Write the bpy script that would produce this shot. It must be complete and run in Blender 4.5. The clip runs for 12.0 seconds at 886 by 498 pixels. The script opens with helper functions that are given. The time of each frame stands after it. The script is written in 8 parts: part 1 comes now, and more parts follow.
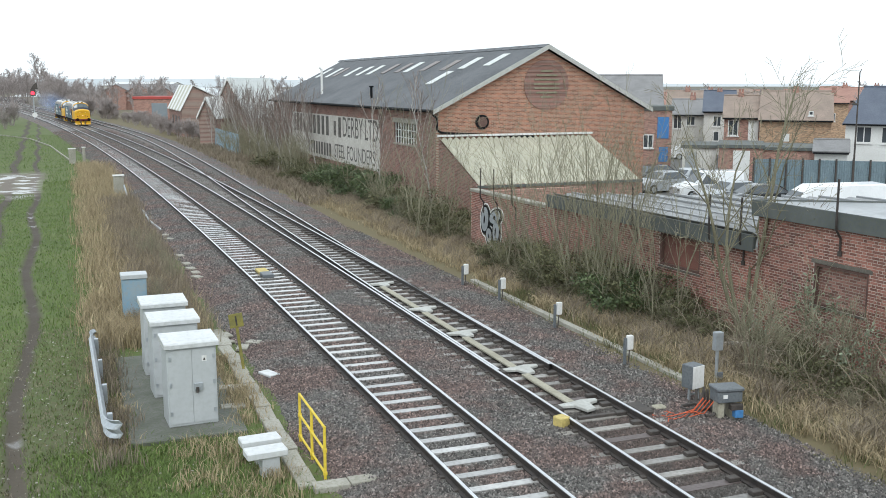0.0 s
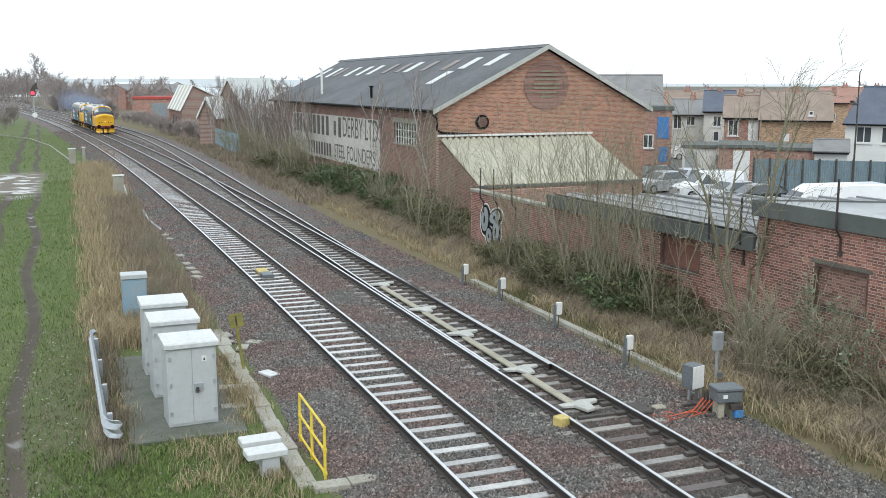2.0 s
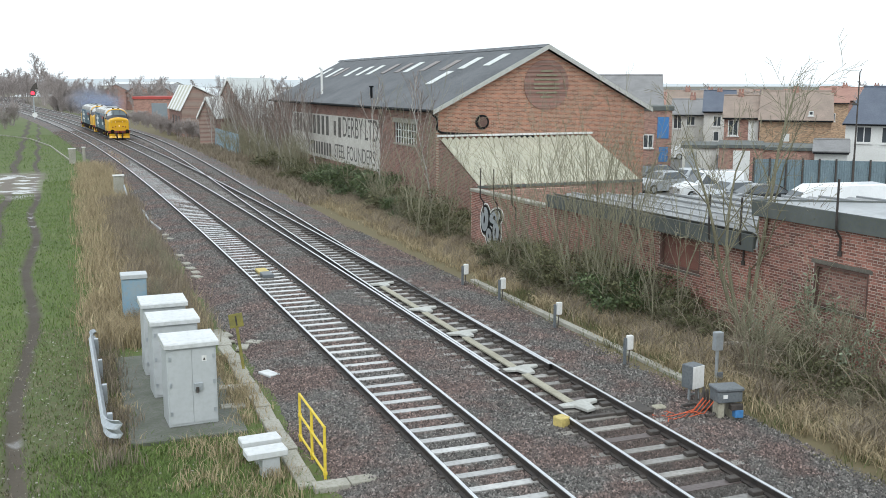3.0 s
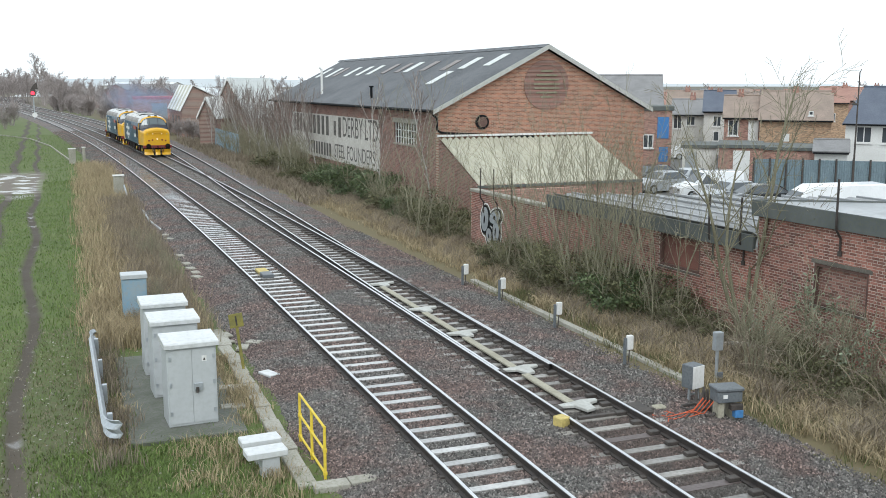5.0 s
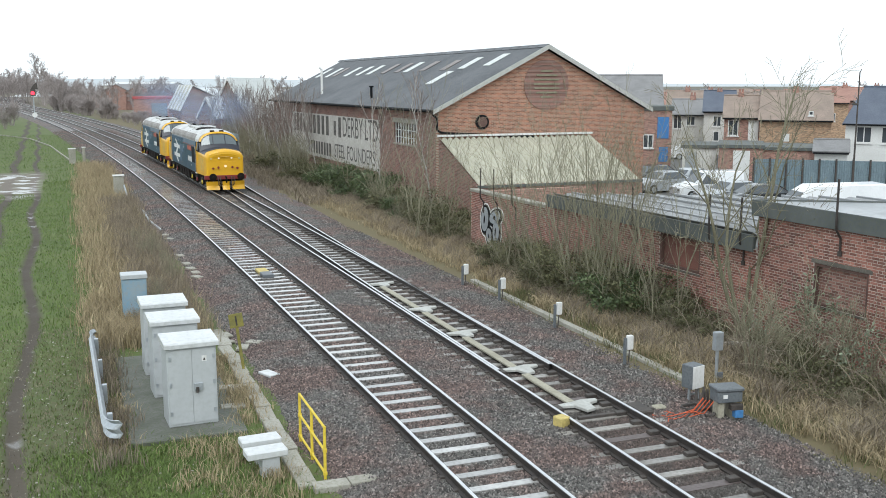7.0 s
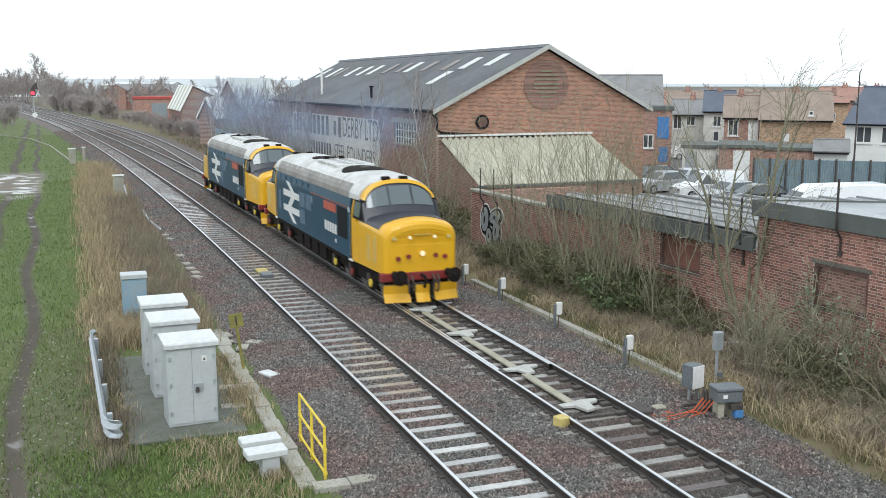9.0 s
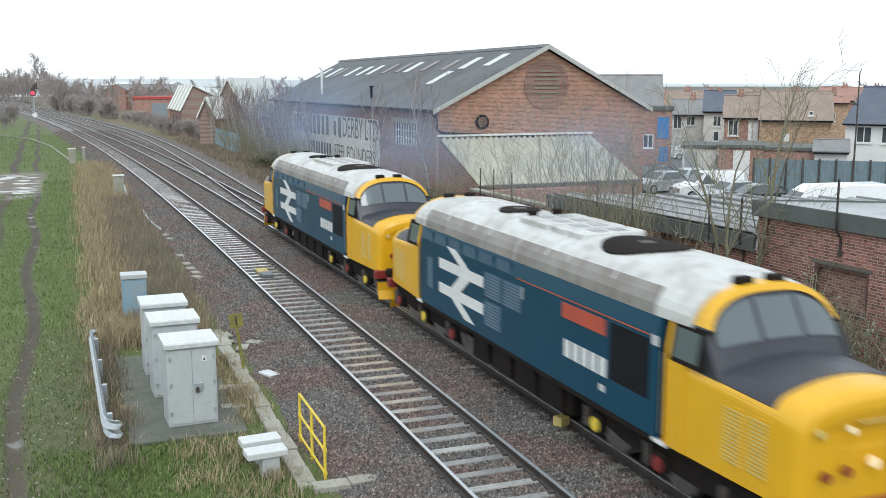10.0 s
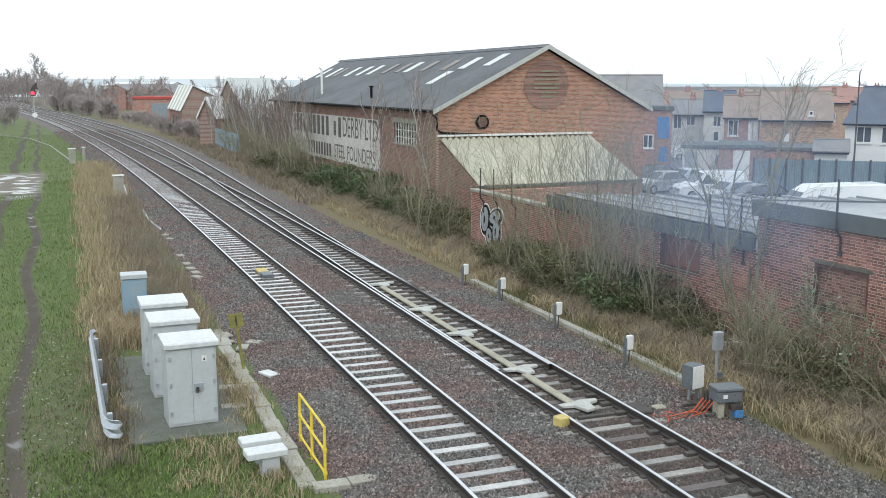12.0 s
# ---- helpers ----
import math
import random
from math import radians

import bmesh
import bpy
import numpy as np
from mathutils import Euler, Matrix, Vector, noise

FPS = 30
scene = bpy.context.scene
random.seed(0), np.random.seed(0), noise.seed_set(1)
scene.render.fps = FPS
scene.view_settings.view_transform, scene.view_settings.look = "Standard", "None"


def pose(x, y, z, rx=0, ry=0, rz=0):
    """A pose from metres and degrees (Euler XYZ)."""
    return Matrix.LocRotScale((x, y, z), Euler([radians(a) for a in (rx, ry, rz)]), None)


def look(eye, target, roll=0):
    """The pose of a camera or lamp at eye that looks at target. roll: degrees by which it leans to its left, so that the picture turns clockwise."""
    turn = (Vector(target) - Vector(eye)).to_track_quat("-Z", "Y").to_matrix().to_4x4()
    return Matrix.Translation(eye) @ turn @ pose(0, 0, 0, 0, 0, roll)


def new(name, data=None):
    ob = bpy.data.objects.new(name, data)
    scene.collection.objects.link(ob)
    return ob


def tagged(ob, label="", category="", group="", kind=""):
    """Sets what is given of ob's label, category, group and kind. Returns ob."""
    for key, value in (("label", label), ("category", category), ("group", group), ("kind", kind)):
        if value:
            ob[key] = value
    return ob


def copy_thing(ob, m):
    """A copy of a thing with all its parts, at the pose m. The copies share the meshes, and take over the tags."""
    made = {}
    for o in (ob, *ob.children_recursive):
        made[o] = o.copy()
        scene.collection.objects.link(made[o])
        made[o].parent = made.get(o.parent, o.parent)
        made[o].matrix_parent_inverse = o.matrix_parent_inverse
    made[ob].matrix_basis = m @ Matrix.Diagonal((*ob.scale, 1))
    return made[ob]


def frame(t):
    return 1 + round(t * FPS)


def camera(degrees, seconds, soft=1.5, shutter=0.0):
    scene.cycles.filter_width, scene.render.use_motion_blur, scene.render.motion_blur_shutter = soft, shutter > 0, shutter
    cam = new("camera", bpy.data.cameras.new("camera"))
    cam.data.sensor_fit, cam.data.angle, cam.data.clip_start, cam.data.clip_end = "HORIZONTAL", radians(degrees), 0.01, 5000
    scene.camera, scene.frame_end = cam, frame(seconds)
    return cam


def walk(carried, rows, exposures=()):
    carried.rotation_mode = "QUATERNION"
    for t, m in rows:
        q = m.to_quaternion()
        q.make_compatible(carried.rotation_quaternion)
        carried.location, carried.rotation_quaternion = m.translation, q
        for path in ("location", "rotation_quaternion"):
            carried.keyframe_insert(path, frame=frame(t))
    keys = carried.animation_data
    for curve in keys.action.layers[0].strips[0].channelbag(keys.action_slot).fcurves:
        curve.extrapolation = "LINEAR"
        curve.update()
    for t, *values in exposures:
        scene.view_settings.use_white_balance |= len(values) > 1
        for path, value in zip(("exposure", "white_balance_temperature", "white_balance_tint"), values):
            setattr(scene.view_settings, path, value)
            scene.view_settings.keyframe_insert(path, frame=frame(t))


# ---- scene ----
# ---------------- camera ----------------
cam = camera(47.99, 12.0, soft=0.75, shutter=0.4)
EYE = Vector((0.0, 0.0, 6.707))
AIM = EYE + 30 * Vector((0.34437, 0.92452, -0.16334))
walk(cam, [(0.0, look(EYE, AIM)), (12.0, look(EYE, AIM))], [(0.0, 0.38, 6120, 5), (12.0, 0.38, 6120, 5)])

# ---------------- world and light ----------------
world = bpy.data.worlds.new("overcast_sky")
scene.world = world
world.use_nodes = True
wn, wl = world.node_tree.nodes, world.node_tree.links
sky = wn.new("ShaderNodeTexSky")
sky.sky_type = "NISHITA"
sky.sun_disc = False
sky.sun_elevation, sky.sun_rotation = radians(28), radians(200)
sky.air_density, sky.dust_density = 1.0, 4.0
# a white cloud deck over the clear sky
deck = wn.new("ShaderNodeMix")
deck.data_type = "RGBA"
deck.inputs["Factor"].default_value = 0.93
deck.inputs["B"].default_value = (9.6, 9.9, 10.2, 1)
wl.new(sky.outputs["Color"], deck.inputs["A"])
back = wn["Background"]
back.inputs["Strength"].default_value = 0.1
wl.new(deck.outputs["Result"], back.inputs["Color"])
sun_data = bpy.data.lights.new("sun", "SUN")
sun_data.energy, sun_data.angle, sun_data.color = 0.9, radians(25), (1.0, 0.98, 0.95)
sun = new("sun", sun_data)
sun.matrix_world = look((0, 0, 60), (22, 45, 0))


# ---------------- materials ----------------
def rgb(c):
    return (*c, 1.0)


def surface(name, c1, c2, scale=2.0, rough=0.8, bump=0.2, grain=25.0, metal=0.0, c3=None, contrast=(0.35, 0.65), coat=0.0, island=0.0, spec=0.5, rand=0.0):
    """A worn surface: c1 to c2 in blotches, c3 in fine grain; bump depth in units of a centimetre."""
    m = bpy.data.materials.new(name)
    m.use_nodes = True
    n, l = m.node_tree.nodes, m.node_tree.links
    b = n["Principled BSDF"]
    geo = n.new("ShaderNodeNewGeometry")
    tex = n.new("ShaderNodeTexCoord")
    n1 = n.new("ShaderNodeTexNoise")
    n1.inputs["Scale"].default_value = scale
    n1.inputs["Detail"].default_value = 6
    n1.inputs["Roughness"].default_value = 0.65
    n2 = n.new("ShaderNodeTexNoise")
    n2.inputs["Scale"].default_value = grain
    n2.inputs["Detail"].default_value = 5
    for q in (n1, n2):
        l.new(tex.outputs["Object"], q.inputs["Vector"])
    r1 = n.new("ShaderNodeMapRange")
    r1.inputs["From Min"].default_value, r1.inputs["From Max"].default_value = contrast
    l.new(n1.outputs["Fac"], r1.inputs["Value"])
    mix = n.new("ShaderNodeMix")
    mix.data_type = "RGBA"
    l.new(r1.outputs["Result"], mix.inputs["Factor"])
    mix.inputs["A"].default_value, mix.inputs["B"].default_value = rgb(c1), rgb(c2)
    out = mix.outputs["Result"]
    g = n.new("ShaderNodeMix")
    g.data_type = "RGBA"
    r2 = n.new("ShaderNodeMapRange")
    r2.inputs["From Min"].default_value, r2.inputs["From Max"].default_value = 0.45, 0.75
    r2.inputs["To Max"].default_value = 0.7
    l.new(n2.outputs["Fac"], r2.inputs["Value"])
    l.new(r2.outputs["Result"], g.inputs["Factor"])
    l.new(out, g.inputs["A"])
    g.inputs["B"].default_value = rgb(c3 or tuple(0.6 * x for x in c1))
    out = g.outputs["Result"]
    if island or rand:
        hsv = n.new("ShaderNodeHueSaturation")
        v = n.new("ShaderNodeMapRange")
        a = island or rand
        v.inputs["To Min"].default_value, v.inputs["To Max"].default_value = 1 - a, 1 + a
        if island:
            l.new(geo.outputs["Random Per Island"], v.inputs["Value"])
        else:
            info = n.new("ShaderNodeObjectInfo")
            l.new(info.outputs["Random"], v.inputs["Value"])
        l.new(v.outputs["Result"], hsv.inputs["Value"])
        l.new(out, hsv.inputs["Color"])
        out = hsv.outputs["Color"]
    l.new(out, b.inputs["Base Color"])
    b.inputs["Metallic"].default_value = metal
    b.inputs["Coat Weight"].default_value = coat
    b.inputs["Specular IOR Level"].default_value = spec
    r3 = n.new("ShaderNodeMapRange")
    r3.inputs["To Min"].default_value, r3.inputs["To Max"].default_value = max(0.03, rough - 0.12), min(1, rough + 0.12)
    l.new(n1.outputs["Fac"], r3.inputs["Value"])
    l.new(r3.outputs["Result"], b.inputs["Roughness"])
    if bump:
        bp = n.new("ShaderNodeBump")
        bp.inputs["Strength"].default_value = 0.6
        bp.inputs["Distance"].default_value = 0.01 * bump
        l.new(n2.outputs["Fac"], bp.inputs["Height"])
        l.new(bp.outputs["Normal"], b.inputs["Normal"])
    return m


def brick_material(name, c1, c2, mortar, axis="x", bw=0.225, bh=0.075, offset=0.0):
    """Brickwork too far off for bricks of their own, laid along x or y."""
    m = surface(name, c1, c2, 1.2, 0.9, 0.0)
    n, l = m.node_tree.nodes, m.node_tree.links
    b = n["Principled BSDF"]
    old = b.inputs["Base Color"].links[0].from_socket
    tex = n.new("ShaderNodeTexCoord")
    sep = n.new("ShaderNodeSeparateXYZ")
    l.new(tex.outputs["Object"], sep.inputs["Vector"])
    com = n.new("ShaderNodeCombineXYZ")
    l.new(sep.outputs["X" if axis == "x" else "Y"], com.inputs["X"])
    l.new(sep.outputs["Z"], com.inputs["Y"])
    br = n.new("ShaderNodeTexBrick")
    br.inputs["Scale"].default_value = 1.0
    br.inputs["Brick Width"].default_value, br.inputs["Row Height"].default_value = bw, bh
    br.inputs["Mortar Size"].default_value = 0.009
    br.inputs["Color1"].default_value, br.inputs["Color2"].default_value = (0.6, 0.56, 0.55, 1), (1.4, 1.36, 1.34, 1)
    br.inputs["Mortar"].default_value = rgb(mortar)
    l.new(com.outputs["Vector"], br.inputs["Vector"])
    mul = n.new("ShaderNodeMix")
    mul.data_type, mul.blend_type = "RGBA", "MULTIPLY"
    mul.inputs["Factor"].default_value = 1
    l.new(old, mul.inputs["A"])
    l.new(br.outputs["Color"], mul.inputs["B"])
    fin = n.new("ShaderNodeMix")
    fin.data_type = "RGBA"
    l.new(br.outputs["Fac"], fin.inputs["Factor"])
    l.new(mul.outputs["Result"], fin.inputs["A"])
    fin.inputs["B"].default_value = rgb(mortar)
    l.new(fin.outputs["Result"], b.inputs["Base Color"])
    bp = n.new("ShaderNodeBump")
    bp.invert = True
    bp.inputs["Distance"].default_value = 0.008
    l.new(br.outputs["Fac"], bp.inputs["Height"])
    l.new(bp.outputs["Normal"], b.inputs["Normal"])
    return m


def glass_material(name, colour, rough=0.05):
    m = bpy.data.materials.new(name)
    m.use_nodes = True
    b = m.node_tree.nodes["Principled BSDF"]
    b.inputs["Base Color"].default_value = rgb(colour)
    b.inputs["Roughness"].default_value = rough
    b.inputs["Specular IOR Level"].default_value = 0.8
    return m


def glow(name, colour, strength):
    m = bpy.data.materials.new(name)
    m.use_nodes = True
    b = m.node_tree.nodes["Principled BSDF"]
    b.inputs["Base Color"].default_value = rgb(colour)
    b.inputs["Emission Color"].default_value = rgb(colour)
    b.inputs["Emission Strength"].default_value = strength
    return m


M = dict(
    sleeper=surface("wet_concrete_sleeper", (0.30, 0.29, 0.28), (0.42, 0.41, 0.395), 2.2, 0.3, 0.2, 14.0, c3=(0.15, 0.14, 0.13), rand=0.25, coat=1.0),
    sleeper_dull=surface("dirty_concrete_sleeper", (0.19, 0.175, 0.155), (0.28, 0.265, 0.245), 2.0, 0.42, 0.25, 12.0, c3=(0.09, 0.075, 0.065), rand=0.3, coat=0.6),
    timber=surface("timber_sleeper", (0.10, 0.078, 0.072), (0.16, 0.135, 0.13), 3.0, 0.5, 0.4, 20.0),
    rail_side=surface("rusty_rail", (0.036, 0.031, 0.03), (0.062, 0.05, 0.043), 4.0, 0.6, 0.2, 40.0),
    rail_top=surface("polished_rail_head", (0.86, 0.87, 0.88), (0.76, 0.77, 0.79), 1.5, 0.42, 0.0, 60.0, metal=1.0, c3=(0.6, 0.6, 0.62)),
    iron=surface("dark_iron", (0.045, 0.04, 0.037), (0.09, 0.075, 0.065), 5.0, 0.6, 0.3, 40.0),
    concrete=surface("weathered_concrete", (0.40, 0.385, 0.34), (0.30, 0.285, 0.24), 1.4, 0.85, 0.4, 22.0, c3=(0.17, 0.17, 0.11)),
    slab=surface("damp_concrete_base", (0.15, 0.15, 0.135), (0.10, 0.105, 0.085), 1.6, 0.75, 0.4, 18.0, c3=(0.07, 0.09, 0.04)),
    cabinet=surface("grey_cabinet_paint", (0.50, 0.52, 0.53), (0.455, 0.475, 0.485), 1.1, 0.45, 0.05, 12.0, c3=(0.42, 0.44, 0.44)),
    cabinet_top=surface("white_cabinet_roof", (0.66, 0.67, 0.68), (0.57, 0.585, 0.59), 1.3, 0.4, 0.05, 9.0, c3=(0.46, 0.47, 0.45)),
    blue_cabinet=surface("faded_blue_cabinet", (0.19, 0.34, 0.47), (0.29, 0.36, 0.40), 2.2, 0.6, 0.1, 12.0, c3=(0.30, 0.33, 0.33)),
    galv=surface("galvanised_steel", (0.50, 0.53, 0.56), (0.40, 0.43, 0.46), 4.0, 0.4, 0.1, 18.0, metal=0.5, c3=(0.35, 0.37, 0.4)),
    grey_box=surface("grey_plastic_box", (0.13, 0.145, 0.16), (0.17, 0.185, 0.195), 3.0, 0.5, 0.1, 20.0),
    white=surface("white_paint", (0.78, 0.78, 0.77), (0.70, 0.70, 0.68), 1.6, 0.5, 0.05, 14.0, c3=(0.6, 0.59, 0.56)),
    yellow=surface("safety_yellow", (0.78, 0.60, 0.06), (0.70, 0.52, 0.05), 2.0, 0.5, 0.05, 14.0, c3=(0.52, 0.36, 0.05)),
    old_yellow=surface("faded_yellow_timber", (0.62, 0.50, 0.17), (0.50, 0.40, 0.16), 4.0, 0.7, 0.2, 20.0),
    lichen=surface("mossy_yellow_paint", (0.30, 0.26, 0.06), (0.20, 0.19, 0.07), 6.0, 0.8, 0.3, 22.0),
    lintel=surface("stained_lintel", (0.17, 0.155, 0.13), (0.11, 0.10, 0.085), 2.5, 0.85, 0.3, 20.0),
    plank=surface("pale_cover_board", (0.42, 0.395, 0.31), (0.32, 0.30, 0.235), 2.0, 0.75, 0.2, 16.0),
    bracket=surface("pale_grey_cover", (0.52, 0.52, 0.49), (0.42, 0.42, 0.39), 3.0, 0.6, 0.2, 16.0),
    slate=surface("corrugated_cement_roof", (0.125, 0.13, 0.14), (0.085, 0.09, 0.098), 0.35, 0.6, 0.3, 8.0, c3=(0.16, 0.165, 0.17)),
    slate_house=surface("slate_roof", (0.25, 0.245, 0.245), (0.19, 0.185, 0.185), 0.8, 0.6, 0.5, 9.0),
    slate_blue=surface("blue_slate_roof", (0.11, 0.13, 0.17), (0.085, 0.10, 0.14), 0.8, 0.55, 0.5, 9.0),
    tile_brown=surface("brown_tile_roof", (0.33, 0.255, 0.21), (0.25, 0.20, 0.165), 0.9, 0.8, 0.6, 9.0),
    tile_red=surface("red_tile_roof", (0.38, 0.215, 0.17), (0.31, 0.175, 0.14), 0.9, 0.8, 0.6, 9.0),
    skylight=surface("rooflight_sheet", (0.62, 0.64, 0.62), (0.50, 0.52, 0.50), 1.5, 0.3, 0.0, 8.0),
    skylight_dim=surface("stained_rooflight_sheet", (0.22, 0.19, 0.18), (0.16, 0.14, 0.135), 1.5, 0.5, 0.0, 8.0),
    cream_sheet=surface("cream_corrugated_sheet", (0.54, 0.525, 0.43), (0.42, 0.405, 0.33), 0.5, 0.6, 0.1, 5.0, c3=(0.40, 0.38, 0.27)),
    fascia=surface("grey_felt_fascia", (0.13, 0.14, 0.14), (0.09, 0.10, 0.10), 1.0, 0.75, 0.2, 14.0, c3=(0.12, 0.13, 0.09)),
    felt=surface("wet_felt_roof", (0.36, 0.37, 0.38), (0.24, 0.25, 0.26), 0.45, 0.35, 0.2, 6.0, c3=(0.2, 0.2, 0.2)),
    grey_sheet=surface("grey_corrugated_roof", (0.38, 0.385, 0.39), (0.27, 0.275, 0.28), 0.6, 0.5, 0.2, 7.0, c3=(0.2, 0.2, 0.2)),
    sign_white=surface("flaking_whitewash", (0.66, 0.645, 0.60), (0.50, 0.48, 0.44), 0.9, 0.9, 0.2, 7.0, c3=(0.36, 0.30, 0.26)),
    sign_black=surface("faded_black_lettering", (0.06, 0.057, 0.055), (0.13, 0.12, 0.11), 1.2, 0.9, 0.1, 6.0, c3=(0.3, 0.28, 0.25)),
    render=surface("cream_render", (0.72, 0.71, 0.67), (0.62, 0.61, 0.57), 0.9, 0.9, 0.2, 8.0),
    white_render=surface("white_render", (0.78, 0.78, 0.76), (0.70, 0.70, 0.68), 0.7, 0.9, 0.2, 9.0, c3=(0.64, 0.63, 0.6)),
    fence=surface("blue_grey_steel_fence", (0.24, 0.31, 0.345), (0.20, 0.265, 0.30), 0.7, 0.5, 0.1, 8.0),
    blue=surface("blue_paint", (0.06, 0.20, 0.48), (0.08, 0.24, 0.50), 1.5, 0.5, 0.05, 12.0),
    dark=surface("dark_void", (0.006, 0.007, 0.009), (0.012, 0.013, 0.015), 2.0, 0.75, 0.0, 10.0, spec=0.2),
    boarded=surface("brown_boarding", (0.15, 0.085, 0.07), (0.10, 0.06, 0.05), 3.0, 0.8, 0.2, 20.0),
    mortar=surface("lime_mortar", (0.68, 0.60, 0.53), (0.46, 0.39, 0.34), 1.4, 0.95, 0.4, 24.0),
    brick=surface("red_brick", (0.32, 0.135, 0.10), (0.20, 0.095, 0.078), 0.55, 0.9, 0.3, 30.0, c3=(0.29, 0.175, 0.145), island=0.42),
    brick_part=surface("red_brick_single", (0.32, 0.135, 0.10), (0.20, 0.095, 0.078), 0.55, 0.9, 0.3, 30.0, c3=(0.29, 0.175, 0.145), rand=0.42),
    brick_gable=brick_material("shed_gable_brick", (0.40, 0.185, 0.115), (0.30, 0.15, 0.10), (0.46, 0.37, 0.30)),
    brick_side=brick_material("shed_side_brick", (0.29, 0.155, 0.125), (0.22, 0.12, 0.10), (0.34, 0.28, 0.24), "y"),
    # the town's aerial haze is put into this brick as a lighter base colour
    brick_far=brick_material("haze_lightened_brick", (0.42, 0.235, 0.185), (0.34, 0.19, 0.155), (0.40, 0.31, 0.27)),
    brick_tan=brick_material("tan_brick", (0.50, 0.34, 0.22), (0.42, 0.28, 0.18), (0.40, 0.33, 0.25)),
    red_paint=surface("red_fascia", (0.45, 0.07, 0.06), (0.38, 0.06, 0.05), 2.0, 0.5, 0.0, 10.0),
    shutter=surface("grey_roller_shutter", (0.27, 0.31, 0.34), (0.24, 0.28, 0.31), 2.0, 0.5, 0.2, 10.0),
    bark=surface("grey_brown_bark", (0.30, 0.285, 0.205), (0.20, 0.185, 0.125), 5.0, 0.9, 0.5, 30.0, c3=(0.17, 0.17, 0.10)),
    twig=surface("bare_twigs", (0.31, 0.285, 0.20), (0.22, 0.20, 0.135), 3.0, 0.9, 0.1, 20.0, island=0.3),
    # twigs for far trees, paled in colour to stand in for aerial haze
    twig_far=surface("haze_paled_far_twigs", (0.42, 0.375, 0.36), (0.33, 0.29, 0.275), 1.0, 0.95, 0.0, 10.0, island=0.25),
    twig_birch=surface("purple_brown_birch_twigs", (0.23, 0.185, 0.16), (0.165, 0.13, 0.115), 2.0, 0.9, 0.0, 14.0, island=0.3),
    trunk_bark=surface("olive_grey_trunk_bark", (0.21, 0.195, 0.13), (0.14, 0.125, 0.085), 5.0, 0.9, 0.5, 30.0, c3=(0.12, 0.13, 0.07)),
    birch=surface("birch_bark", (0.52, 0.50, 0.47), (0.36, 0.34, 0.31), 4.0, 0.8, 0.2, 14.0, c3=(0.12, 0.10, 0.09)),
    leaf=surface("evergreen_leaves", (0.055, 0.085, 0.03), (0.095, 0.12, 0.045), 3.0, 0.6, 0.1, 20.0, island=0.45),
    leaf_dull=surface("dull_bramble_leaves", (0.085, 0.09, 0.04), (0.13, 0.12, 0.06), 3.0, 0.75, 0.1, 20.0, island=0.45),
    leaf_olive=surface("olive_shoots", (0.16, 0.165, 0.075), (0.21, 0.20, 0.11), 3.0, 0.75, 0.0, 16.0, island=0.4),
    grass=surface("green_grass_blades", (0.105, 0.17, 0.036), (0.155, 0.21, 0.058), 0.8, 0.75, 0.0, 12.0, island=0.35),
    moss_grass=surface("trampled_mossy_grass", (0.08, 0.115, 0.032), (0.15, 0.135, 0.065), 1.1, 0.8, 0.0, 12.0, island=0.4, c3=(0.14, 0.11, 0.06)),
    pale_leaf=surface("pale_grey_green_leaves", (0.22, 0.25, 0.17), (0.16, 0.19, 0.12), 3.0, 0.7, 0.0, 14.0, island=0.35),
    straw=surface("dry_grass_blades", (0.44, 0.36, 0.225), (0.33, 0.265, 0.165), 0.8, 0.85, 0.0, 12.0, island=0.35),
    straw_brown=surface("brown_dead_stems", (0.28, 0.235, 0.175), (0.22, 0.18, 0.135), 0.8, 0.9, 0.0, 12.0, island=0.35),
    loco_blue=surface("locomotive_blue", (0.001, 0.05, 0.094), (0.002, 0.056, 0.104), 0.5, 0.34, 0.0, 9.0, c3=(0.006, 0.038, 0.075), coat=0.0, spec=0.35),
    loco_yellow=surface("locomotive_yellow", (0.74, 0.41, 0.008), (0.69, 0.375, 0.008), 0.8, 0.42, 0.0, 9.0, c3=(0.74, 0.40, 0.015), coat=0.2),
    loco_roof=surface("pale_grey_locomotive_roof", (0.60, 0.60, 0.59), (0.47, 0.46, 0.44), 0.5, 0.3, 0.05, 2.6, c3=(0.26, 0.23, 0.20)),
    loco_black=surface("locomotive_underframe", (0.010, 0.009, 0.009), (0.022, 0.018, 0.016), 2.5, 0.85, 0.2, 22.0, c3=(0.03, 0.022, 0.018), spec=0.1),
    loco_nose_top=surface("dark_grey_nose_top", (0.04, 0.042, 0.055), (0.03, 0.031, 0.042), 1.2, 0.4, 0.0, 9.0),
    loco_white=surface("locomotive_white", (0.80, 0.80, 0.79), (0.74, 0.74, 0.73), 1.2, 0.4, 0.0, 12.0),
    grille_bright=surface("pale_blue_slats", (0.13, 0.20, 0.27), (0.10, 0.165, 0.23), 2.0, 0.5, 0.0, 20.0),
    loco_roof_darker=surface("darker_roof_shoulder", (0.30, 0.285, 0.265), (0.20, 0.18, 0.165), 0.6, 0.5, 0.05, 3.0, c3=(0.15, 0.13, 0.115)),
    grille_light=surface("blue_mesh_grille", (0.065, 0.125, 0.185), (0.05, 0.10, 0.155), 2.0, 0.6, 0.1, 20.0),
